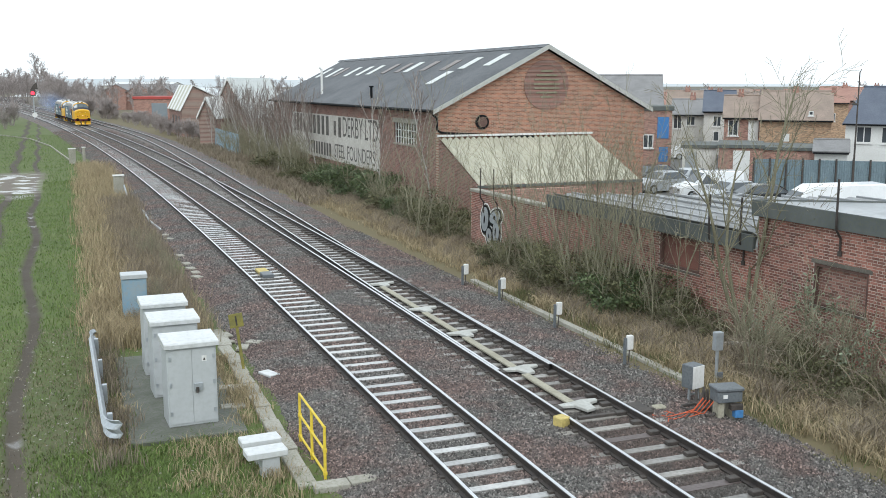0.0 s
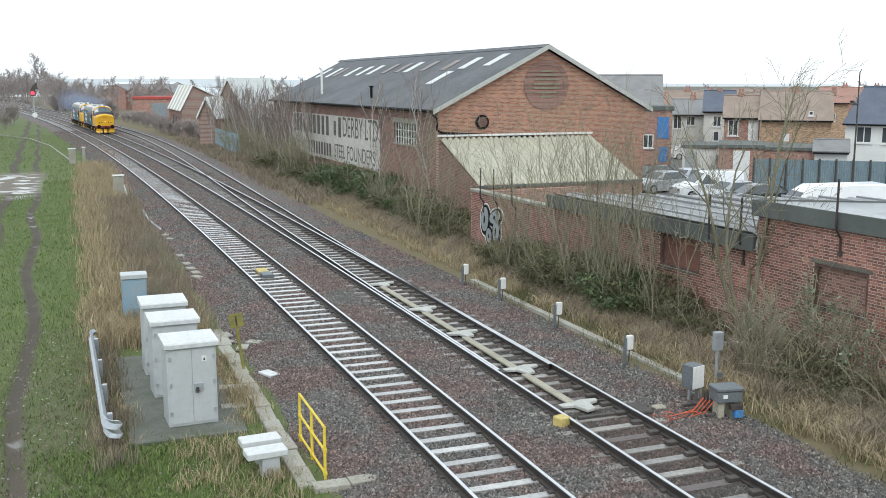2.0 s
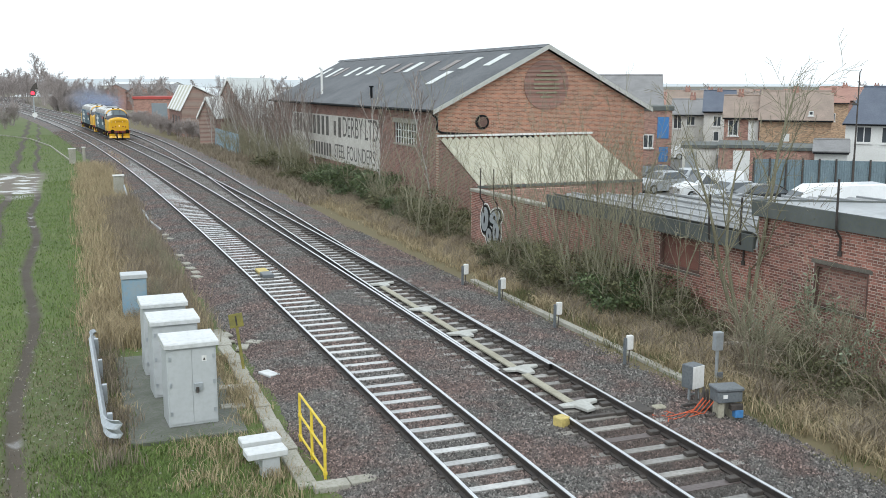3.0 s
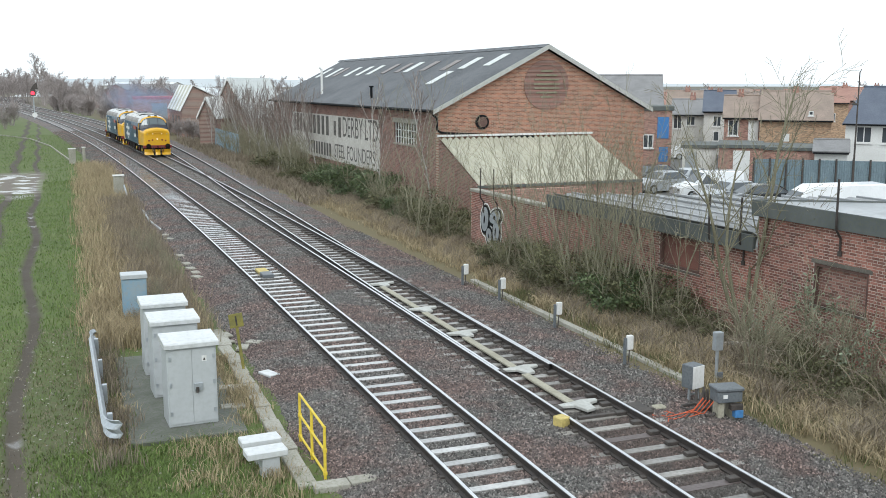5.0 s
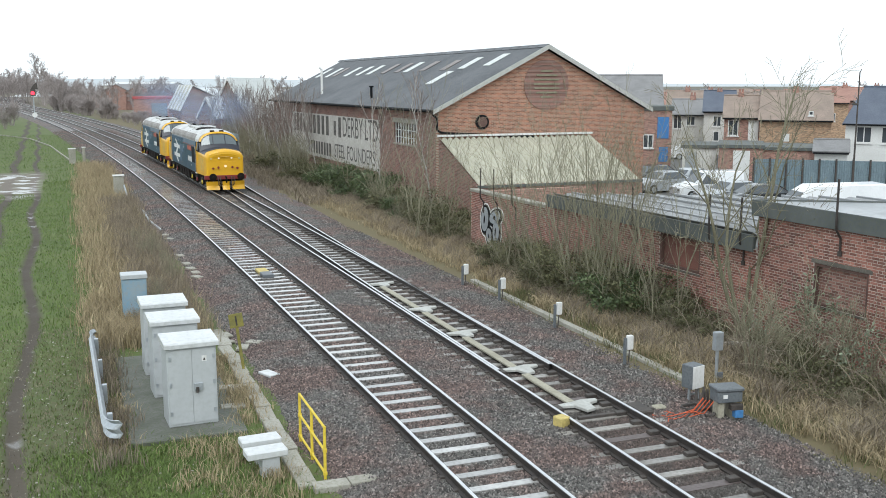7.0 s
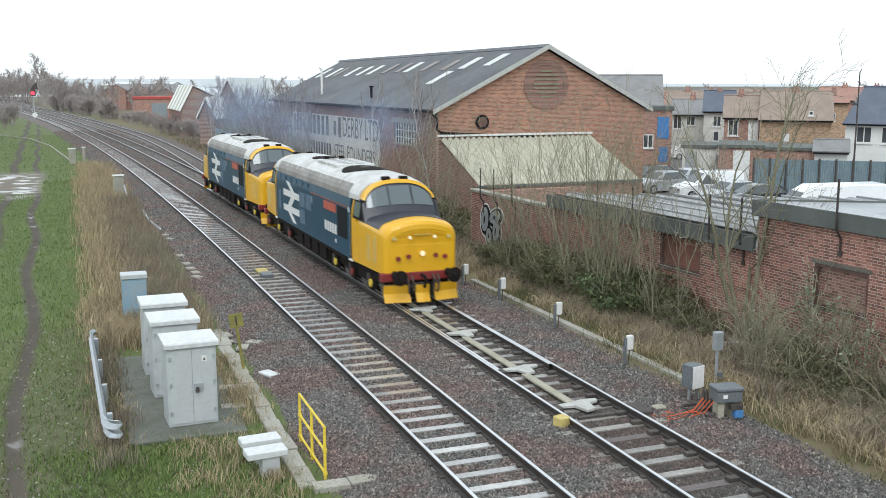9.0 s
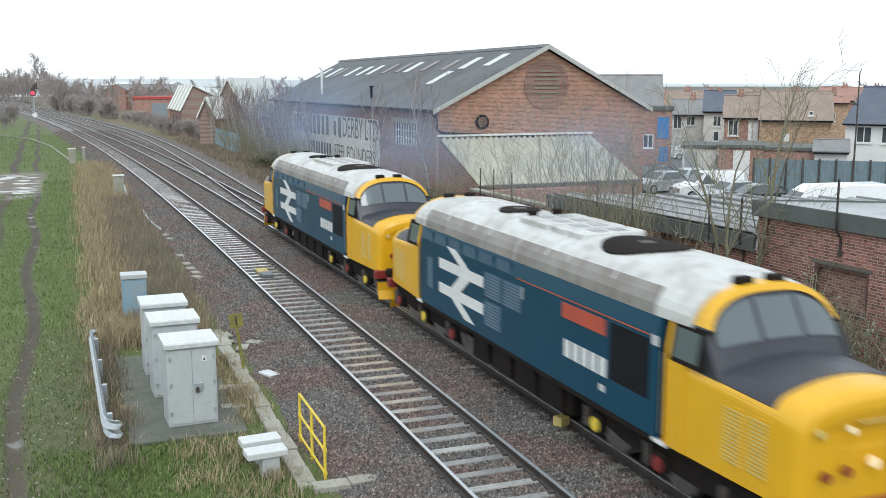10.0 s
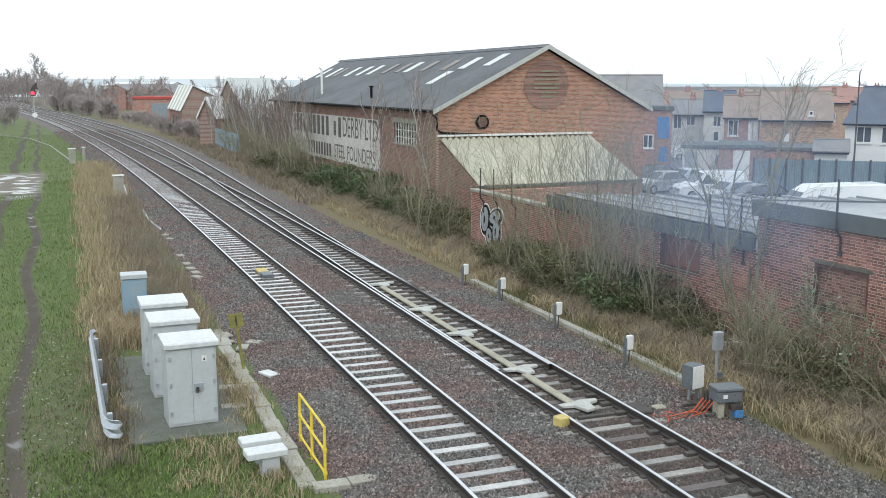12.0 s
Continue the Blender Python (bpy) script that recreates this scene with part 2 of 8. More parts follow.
    plate=surface("red_nameplate", (0.50, 0.09, 0.05), (0.44, 0.08, 0.05), 2.0, 0.4, 0.0, 12.0),
    bufferbeam=surface("red_buffer_beam", (0.26, 0.03, 0.028), (0.18, 0.025, 0.024), 2.0, 0.5, 0.05, 14.0),
    steel=surface("bright_steel", (0.50, 0.50, 0.50), (0.38, 0.37, 0.36), 4.0, 0.35, 0.05, 20.0, metal=0.9),
    glass=glass_material("cab_glass", (0.10, 0.125, 0.135), 0.06),
    window=glass_material("window_glass", (0.06, 0.07, 0.08), 0.06),
    lamp=glow("headlight_glow", (0.9, 0.72, 0.45), 0.3),
    marker=glow("marker_light_glow", (0.85, 0.78, 0.55), 0.2),
    red_lamp=glow("red_signal_glow", (1.0, 0.02, 0.04), 3.5),
    orange=surface("orange_cable", (0.62, 0.12, 0.04), (0.55, 0.10, 0.04), 4.0, 0.5, 0.0, 20.0),
    tyre=surface("tyre_rubber", (0.025, 0.025, 0.026), (0.04, 0.04, 0.04), 5.0, 0.8, 0.1, 30.0),
    car_white=surface("white_car_paint", (0.80, 0.81, 0.82), (0.76, 0.77, 0.78), 1.0, 0.25, 0.0, 9.0, coat=0.4, c3=(0.72, 0.73, 0.74)),
    car_silver=surface("silver_car_paint", (0.48, 0.50, 0.52), (0.42, 0.44, 0.46), 1.0, 0.3, 0.0, 9.0, coat=0.4, metal=0.3),
    car_black=surface("black_car_paint", (0.02, 0.022, 0.025), (0.03, 0.032, 0.035), 1.0, 0.2, 0.0, 9.0, coat=0.5),
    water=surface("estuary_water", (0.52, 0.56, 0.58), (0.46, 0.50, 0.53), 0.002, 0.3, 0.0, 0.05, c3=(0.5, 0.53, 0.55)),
    # distance haze is mixed into the hill colour, hence the pale blue-grey
    hill=surface("haze_tinted_far_shore", (0.52, 0.55, 0.57), (0.45, 0.48, 0.50), 0.004, 0.95, 0.0, 0.03, c3=(0.47, 0.50, 0.52)),
    tarmac=surface("wet_tarmac_yard", (0.10, 0.10, 0.10), (0.075, 0.075, 0.075), 0.5, 0.55, 0.2, 12.0),
)


def smoke_material():
    """Thin blue diesel haze, fading from the middle of each wisp to nothing."""
    m = bpy.data.materials.new("exhaust_haze")
    m.use_nodes = True
    n, l = m.node_tree.nodes, m.node_tree.links
    uv = n.new("ShaderNodeTexCoord")
    ln = n.new("ShaderNodeVectorMath")
    ln.operation = "LENGTH"
    l.new(uv.outputs["UV"], ln.inputs[0])
    fall = n.new("ShaderNodeMapRange")
    fall.interpolation_type = "SMOOTHERSTEP"
    fall.inputs["From Min"].default_value, fall.inputs["From Max"].default_value = 1.0, 0.0
    l.new(ln.outputs["Value"], fall.inputs["Value"])
    nz = n.new("ShaderNodeTexNoise")
    nz.inputs["Scale"].default_value, nz.inputs["Detail"].default_value = 0.7, 4
    l.new(uv.outputs["Object"], nz.inputs["Vector"])
    k = n.new("ShaderNodeMath")
    k.operation = "MULTIPLY"
    l.new(fall.outputs["Result"], k.inputs[0])
    l.new(nz.outputs["Fac"], k.inputs[1])
    a = n.new("ShaderNodeMath")
    a.operation = "MULTIPLY"
    a.inputs[1].default_value = 0.42
    l.new(k.outputs[0], a.inputs[0])
    diff, thru, both = n.new("ShaderNodeBsdfDiffuse"), n.new("ShaderNodeBsdfTranslucent"), n.new("ShaderNodeMixShader")
    for q in (diff, thru):
        q.inputs["Color"].default_value = (0.36, 0.46, 0.68, 1)
    l.new(diff.outputs[0], both.inputs[1])
    l.new(thru.outputs[0], both.inputs[2])
    clear, mix = n.new("ShaderNodeBsdfTransparent"), n.new("ShaderNodeMixShader")
    l.new(a.outputs[0], mix.inputs["Fac"])
    l.new(clear.outputs[0], mix.inputs[1])
    l.new(both.outputs[0], mix.inputs[2])
    l.new(mix.outputs[0], n["Material Output"].inputs["Surface"])
    return m


M["smoke"] = smoke_material()


def ballast_material(name, per_stone):
    """Crushed granite: pink-brown and grey drifts, with dark and pale stones among them."""
    m = surface(name, (0.143, 0.101, 0.087), (0.128, 0.122, 0.111), 0.42, 0.8, 0.3 if per_stone else 4.0, 26.0, c3=(0.11, 0.088, 0.08) if per_stone else (0.04, 0.035, 0.032), contrast=(0.44, 0.56))
    n, l = m.node_tree.nodes, m.node_tree.links
    b = n["Principled BSDF"]
    old = b.inputs["Base Color"].links[0].from_socket
    ramp = n.new("ShaderNodeValToRGB")
    ramp.color_ramp.interpolation = "CONSTANT"
    stops = ((0.0, 0.32), (0.16, 0.6), (0.38, 0.9), (0.62, 1.2), (0.82, 1.7), (0.95, 2.5))
    ramp.color_ramp.elements[0].position, ramp.color_ramp.elements[1].position = stops[0][0], stops[-1][0]
    for p, _ in stops[1:-1]:
        ramp.color_ramp.elements.new(p)
    for e, (_, v) in zip(ramp.color_ramp.elements, stops):
        e.color = (v, v, v * 1.02, 1)
    if per_stone:
        src = n.new("ShaderNodeNewGeometry").outputs["Random Per Island"]
    else:
        tex = n.new("ShaderNodeTexCoord")
        cells = n.new("ShaderNodeTexVoronoi")
        cells.inputs["Scale"].default_value = 21.0
        l.new(tex.outputs["Object"], cells.inputs["Vector"])
        sep = n.new("ShaderNodeSeparateColor")
        l.new(cells.outputs["Color"], sep.inputs["Color"])
        src = sep.outputs[0]
    l.new(src, ramp.inputs["Fac"])
    mul = n.new("ShaderNodeMix")
    mul.data_type, mul.blend_type = "RGBA", "MULTIPLY"
    mul.inputs["Factor"].default_value = 1
    l.new(old, mul.inputs["A"])
    l.new(ramp.outputs["Color"], mul.inputs["B"])
    # an oily, rusty band down the middle of the busier line
    geo = n.new("ShaderNodeNewGeometry")
    xyz = n.new("ShaderNodeSeparateXYZ")
    l.new(geo.outputs["Position"], xyz.inputs["Vector"])

    def calc(op, a, c):
        q = n.new("ShaderNodeMath")
        q.operation = op
        for i, v in enumerate((a, c)):
            if isinstance(v, float):
                q.inputs[i].default_value = v
            else:
                l.new(v, q.inputs[i])
        return q.outputs[0]
    bend = calc("MULTIPLY", calc("MULTIPLY", xyz.outputs["Y"], xyz.outputs["Y"]), 0.000245)
    off = calc("ABSOLUTE", calc("SUBTRACT", calc("ADD", xyz.outputs["X"], bend), 10.04), 0.0)
    stain = n.new("ShaderNodeMapRange")
    stain.inputs["From Min"].default_value, stain.inputs["From Max"].default_value = 1.35, 0.55
    stain.inputs["To Max"].default_value = 0.55
    l.new(off, stain.inputs["Value"])
    oil = n.new("ShaderNodeMix")
    oil.data_type = "RGBA"
    l.new(stain.outputs["Result"], oil.inputs["Factor"])
    l.new(mul.outputs["Result"], oil.inputs["A"])
    oil.inputs["B"].default_value = (0.045, 0.036, 0.03, 1)
    l.new(oil.outputs["Result"], b.inputs["Base Color"])
    return m


M["ballast"] = ballast_material("ballast_bed", False)
M["stone"] = ballast_material("ballast_stone", True)


# ---------------- mesh helpers ----------------
def part(name, bm, material, parent=None, label="", smooth=False):
    me = bpy.data.meshes.new(name)
    bm.normal_update()
    bm.to_mesh(me)
    bm.free()
    me.materials.append(material)
    if smooth:
        for f in me.polygons:
            f.use_smooth = True
    ob = new(name, me)
    if parent:
        ob.parent = parent
    if label:
        ob["label"] = label
    return ob


def soup(name, verts, faces, material, parent=None, label=""):
    me = bpy.data.meshes.new(name)
    me.from_pydata(verts, [], faces)
    me.materials.append(material)
    ob = new(name, me)
    if parent:
        ob.parent = parent
    if label:
        ob["label"] = label
    return ob


def fast_soup(name, verts, faces, material, parent=None, label=""):
    """From numpy arrays: verts (n, 3), faces (m, k)."""
    me = bpy.data.meshes.new(name)
    k = faces.shape[1]
    me.vertices.add(len(verts))
    me.vertices.foreach_set("co", np.ascontiguousarray(verts, dtype=np.float32).ravel())
    me.loops.add(faces.size)
    me.loops.foreach_set("vertex_index", np.ascontiguousarray(faces, dtype=np.int32).ravel())
    me.polygons.add(len(faces))
    me.polygons.foreach_set("loop_start", np.arange(0, faces.size, k, dtype=np.int32))
    me.update(calc_edges=True)
    me.materials.append(material)
    ob = new(name, me)
    if parent:
        ob.parent = parent
    if label:
        ob["label"] = label
    return ob


def box(bm, x0, x1, y0, y1, z0, z1, m=None):
    v = [bm.verts.new((x, y, z)) for z in (z0, z1) for y in (y0, y1) for x in (x0, x1)]
    for q in ((0, 2, 3, 1), (4, 5, 7, 6), (0, 1, 5, 4), (2, 6, 7, 3), (0, 4, 6, 2), (1, 3, 7, 5)):
        bm.faces.new([v[i] for i in q])
    if m is not None:
        bmesh.ops.transform(bm, matrix=m, verts=v)
    return v


def bbox(x0, x1, y0, y1, z0, z1, bevel=0.01, m=None, seg=1):
    bm = bmesh.new()
    box(bm, x0, x1, y0, y1, z0, z1, m)
    if bevel:
        bmesh.ops.bevel(bm, geom=bm.edges[:], offset=bevel, segments=seg, affect="EDGES")
    return bm


def prism(bm, poly, a0, a1, axis="y"):
    """Extrudes a polygon given in the two other axes, in their order, from a0 to a1."""
    def at(p, a):
        return {"x": (a, p[0], p[1]), "y": (p[0], a, p[1]), "z": (p[0], p[1], a)}[axis]
    lo = [bm.verts.new(at(p, a0)) for p in poly]
    hi = [bm.verts.new(at(p, a1)) for p in poly]
    bm.faces.new(lo)
    bm.faces.new(hi[::-1])
    k = len(poly)
    for i in range(k):
        bm.faces.new((lo[i], hi[i], hi[(i + 1) % k], lo[(i + 1) % k]))
    bmesh.ops.recalc_face_normals(bm, faces=bm.faces[:])


def tube(bm, pts, radii, sides=6, cap=True):
    pts = [Vector(p) for p in pts]
    if isinstance(radii, (int, float)):
        radii = [radii] * len(pts)
    rings = []
    for i, p in enumerate(pts):
        d = (pts[min(i + 1, len(pts) - 1)] - pts[max(i - 1, 0)]).normalized()
        a = d.orthogonal().normalized() if not rings else (ref - d * ref.dot(d)).normalized()
        ref = a
        b = d.cross(a)
        rings.append([bm.verts.new(p + radii[i] * (math.cos(6.28319 * k / sides) * a + math.sin(6.28319 * k / sides) * b)) for k in range(sides)])
    for r, q in zip(rings, rings[1:]):
        for k in range(sides):
            bm.faces.new((r[k], r[(k + 1) % sides], q[(k + 1) % sides], q[k]))
    if cap:
        bm.faces.new(rings[0][::-1])
        bm.faces.new(rings[-1])
    return rings


def loft(bm, sections, close=True, caps=True):
    """Skins closed sections with equal counts of points."""
    rings = [[bm.verts.new(p) for p in s] for s in sections]
    k = len(rings[0])
    for r, q in zip(rings, rings[1:]):
        for i in range(k if close else k - 1):
            bm.faces.new((r[i], r[(i + 1) % k], q[(i + 1) % k], q[i]))
    if caps:
        bm.faces.new(rings[0][::-1])
        bm.faces.new(rings[-1])
    bmesh.ops.recalc_face_normals(bm, faces=bm.faces[:])


def disc(bm, centre, axis, radius, depth, seg=16):
    m = Matrix.Translation(centre) @ Vector((0, 0, 1)).rotation_difference(Vector(axis)).to_matrix().to_4x4()
    bmesh.ops.create_cone(bm, cap_ends=True, segments=seg, radius1=radius, radius2=radius, depth=depth, matrix=m)


def thing(name, label, category, group="", at=None, kind=""):
    e = new(name)
    e.empty_display_size = 0.2
    if at is not None:
        e.matrix_world = at
    return tagged(e, label, category, group, kind)


def letters(name, text, size, material, m, parent, depth=0.006, width=0.0):
    c = bpy.data.curves.new(name, "FONT")
    c.body, c.size, c.extrude, c.align_x, c.align_y = text, size, depth, "CENTER", "CENTER"
    c.materials.append(material)
    ob = new(name, c)
    ob.parent = parent
    ob.matrix_local = m
    return ob


# ---------------- the line of the railway ----------------
K1, K2, K3 = 0.00046770, 1.81518e-06, -2.3939e-08
RAILS_X, SECOND = 6.7154, 3.3248
SLEEPER_STEP = 0.63
ds = 0.5
track_s = np.arange(-40.0, 640.0, ds)
turn = K1 * track_s + K2 * track_s ** 2 / 2 + K3 * np.clip(track_s, 0, 480) ** 3 / 6
i0 = int(np.argmin(abs(track_s)))
track_x = -np.concatenate([[0], np.cumsum((np.sin(turn)[1:] + np.sin(turn)[:-1]) / 2 * ds)])
track_y = np.concatenate([[0], np.cumsum((np.cos(turn)[1:] + np.cos(turn)[:-1]) / 2 * ds)])
track_x += RAILS_X - track_x[i0]
track_y -= track_y[i0]


def on_line(s, u=0.0):
    """x, y and heading (radians, to the left) at s metres along the line and u metres to its right."""
    x, y, a = np.interp(s, track_s, track_x), np.interp(s, track_s, track_y), np.interp(s, track_s, turn)
    return x + u * math.cos(a), y + u * math.sin(a), a


def branch(s):
    """Offset of the diverging line from the second line."""
    t = min(1.0, max(0.0, (s - 20.0) / 132.0))
    return 3.9 * (3 * t * t - 2 * t ** 3)


def strip(bm, s0, s1, step, profile):
    """Sweeps profile(s) -> [(u, z), ...] along the line."""
    rings, s = [], s0
    while s <= s1 + 1e-6:
        rings.append([bm.verts.new((*on_line(s, u)[:2], z)) for u, z in profile(s)])
        s += step if s < 120 else step * 3
    for r, q in zip(rings, rings[1:]):
        for i in range(len(r) - 1):
            bm.faces.new((r[i], r[i + 1], q[i + 1], q[i]))
    return rings
# ---------------- ground and distance ----------------
def ground_height(x, y):
    far = min(1.0, max(0.0, (y - 260) / 500))
    z = -0.30 - 3.2 * far
    if x > 21:
        z -= 0.25 * min(1.0, (x - 21) / 6)
    if x < -30:
        z += 0.8 * min(1.0, (-30 - x) / 60)
    if -6 < x < 1.5 and 8 < y < 150 and not 66 < y < 90:
        lane = x + 0.0225 * y + 0.16 * math.sin(0.35 * y)
        depth = 0.075 + 0.04 * noise.noise(Vector((x * 0.9, y * 0.6, 9)))
        z -= depth * math.exp(-((lane + 0.8) / 0.2) ** 2) + 0.6 * depth * math.exp(-((lane + 2.5) / 0.24) ** 2)
        z += 0.035 * math.exp(-((lane + 0.46) / 0.12) ** 2) + 0.025 * math.exp(-((lane + 1.14) / 0.12) ** 2)
        z += 0.03 * noise.noise(Vector((x * 4.0, y * 3.0, 2))) if y < 60 else 0
    return z + (0.05 * noise.noise(Vector((x * 0.35, y * 0.35, 0))) + 0.025 * noise.noise(Vector((x * 1.3, y * 1.3, 4))) if abs(x) < 40 and y < 120 and not (66 < y < 90 and x < -1) else 0)


def ground_material():
    m = surface("verge_ground", (0.075, 0.115, 0.025), (0.105, 0.14, 0.036), 0.5, 0.9, 1.5, 9.0, c3=(0.12, 0.095, 0.055))
    n, l = m.node_tree.nodes, m.node_tree.links
    b = n["Principled BSDF"]
    old = b.inputs["Base Color"].links[0].from_socket
    geo = n.new("ShaderNodeNewGeometry")
    sep = n.new("ShaderNodeSeparateXYZ")
    l.new(geo.outputs["Position"], sep.inputs["Vector"])

    def math_node(op, a, bb=None, c=None):
        q = n.new("ShaderNodeMath")
        q.operation = op
        for i, v in enumerate((a, bb, c)):
            if v is None:
                continue
            if isinstance(v, (int, float)):
                q.inputs[i].default_value = v
            else:
                l.new(v, q.inputs[i])
        return q.outputs[0]

    def ramp(v, lo, hi):
        q = n.new("ShaderNodeMapRange")
        q.inputs["From Min"].default_value, q.inputs["From Max"].default_value = lo, hi
        l.new(v, q.inputs["Value"])
        return q.outputs["Result"]

    def blend(fac, a, colour):
        q = n.new("ShaderNodeMix")
        q.data_type = "RGBA"
        l.new(fac, q.inputs["Factor"])
        l.new(a, q.inputs["A"])
        q.inputs["B"].default_value = rgb(colour)
        return q.outputs["Result"]

    wob = n.new("ShaderNodeTexNoise")
    wob.inputs["Scale"].default_value, wob.inputs["Detail"].default_value = 0.8, 5
    l.new(geo.outputs["Position"], wob.inputs["Vector"])
    w = math_node("MULTIPLY_ADD", wob.outputs["Fac"], 1.1, -0.55)
    # dead litter under the right-hand thicket and in the left verge
    xw = math_node("ADD", sep.outputs["X"], math_node("MULTIPLY", w, 2.0))
    right = ramp(math_node("ADD", xw, math_node("MULTIPLY", math_node("MULTIPLY", sep.outputs["Y"], sep.outputs["Y"]), 0.00015)), 12.2, 13.0)
    out = blend(math_node("MULTIPLY", right, 0.85), old, (0.15, 0.115, 0.065))
    # the two wheel ruts of the farm track
    lane = math_node("ADD", sep.outputs["X"], math_node("MULTIPLY", sep.outputs["Y"], 0.0225))
    lane = math_node("ADD", lane, math_node("MULTIPLY", w, 0.25))
    lane = math_node("ADD", lane, math_node("MULTIPLY", math_node("SINE", math_node("MULTIPLY", sep.outputs["Y"], 0.35)), 0.16))
    near_rut = ramp(math_node("ABSOLUTE", math_node("ADD", lane, 0.8)), 0.30, 0.10)
    far_rut = ramp(math_node("ABSOLUTE", math_node("ADD", lane, 2.5)), 0.45, 0.18)
    rut = math_node("MAXIMUM", near_rut, far_rut)
    out = blend(math_node("MULTIPLY", rut, 0.95), out, (0.065, 0.05, 0.04))
    # bare wet mud near the bridge and the crossing place
    close = ramp(math_node("ADD", sep.outputs["Y"], math_node("MULTIPLY", w, 9.0)), 30.0, 20.0)
    band = ramp(math_node("ABSOLUTE", math_node("ADD", xw, 0.5)), 1.5, 0.6)
    out = blend(math_node("MULTIPLY", math_node("MULTIPLY", close, band), 0.42), out, (0.11, 0.092, 0.068))
    yard = ramp(math_node("ABSOLUTE", math_node("ADD", math_node("ADD", sep.outputs["Y"], -77.0), math_node("MULTIPLY", w, 10.0))), 11.0, 7.0)
    left = ramp(math_node("ADD", xw, 0), -1.6, -2.6)
    puddle = math_node("MULTIPLY", yard, left)
    out = blend(math_node("MULTIPLY", puddle, 0.85), out, (0.17, 0.145, 0.12))
    # yard and streets beyond the sheds
    town = ramp(xw, 22.0, 24.0)
    out = blend(town, out, (0.13, 0.13, 0.125))
    far = ramp(sep.outputs["Y"], 180.0, 320.0)
    out = blend(math_node("MULTIPLY", far, 0.8), out, (0.13, 0.115, 0.08))
    l.new(out, b.inputs["Base Color"])
    # standing water in ruts and in the crossing place
    wet = math_node("MAXIMUM", math_node("MULTIPLY", puddle, ramp(wob.outputs["Fac"], 0.49, 0.56)), math_node("MULTIPLY", near_rut, ramp(wob.outputs["Fac"], 0.60, 0.68)))
    rough = n.new("ShaderNodeMapRange")
    rough.inputs["To Min"].default_value, rough.inputs["To Max"].default_value = 0.9, 0.08
    l.new(wet, rough.inputs["Value"])
    l.new(rough.outputs["Result"], b.inputs["Roughness"])
    bump = [q for q in n if q.type == "BUMP"][0]
    st = n.new("ShaderNodeMapRange")
    st.inputs["To Min"].default_value, st.inputs["To Max"].default_value = 0.8, 0.0
    l.new(wet, st.inputs["Value"])
    l.new(st.outputs["Result"], bump.inputs["Strength"])
    return m


def build_ground():
    xs = [-3000, -1500, -700, -350, -180, -100, -60] + list(np.arange(-40, -6, 1.0)) + list(np.arange(-6, 1.5, 0.15)) + list(np.arange(2.0, 60.1, 1.0)) + [75, 100, 150, 250, 450, 900, 1800, 3000]
    ys = [-300, -120, -60, -30] + list(np.arange(-10, 13, 1.0)) + list(np.arange(13, 60, 0.25)) + list(np.arange(60, 120.1, 0.75)) + list(np.arange(126, 320, 8.0)) + [350, 400, 500, 650, 800, 1200, 2000, 3200, 4800]
    bm = bmesh.new()
    rows = [[bm.verts.new((x, y, ground_height(x, y))) for x in xs] for y in ys]
    for r, q in zip(rows, rows[1:]):
        for i in range(len(xs) - 1):
            bm.faces.new((r[i], r[i + 1], q[i + 1], q[i]))
    g = part("ground", bm, ground_material(), smooth=True)
    tagged(g, "damp green verge and rutted muddy lane beside the line", "ground", kind="structure")
    bm = bmesh.new()
    rings = []
    for i, x in enumerate(np.linspace(-2600, 3600, 60)):
        h = (26 + 8 * noise.noise(Vector((x * 0.0016, 3, 0))) + 3 * noise.noise(Vector((x * 0.008, 7, 0)))) * (1 - 0.75 * min(1.0, max(0.0, (x - 900) / 1200)))
        rings.append([bm.verts.new((x, 3900, -6)), bm.verts.new((x, 3950, h)), bm.verts.new((x, 4300, h + 2)), bm.verts.new((x, 4500, -6))])
    for r, q in zip(rings, rings[1:]):
        for k in range(3):
            bm.faces.new((r[k], q[k], q[k + 1], r[k + 1]))
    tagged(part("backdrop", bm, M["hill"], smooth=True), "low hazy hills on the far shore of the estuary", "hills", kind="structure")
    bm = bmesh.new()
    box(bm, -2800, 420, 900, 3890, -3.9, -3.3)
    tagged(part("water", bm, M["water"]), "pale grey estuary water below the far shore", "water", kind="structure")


build_ground()


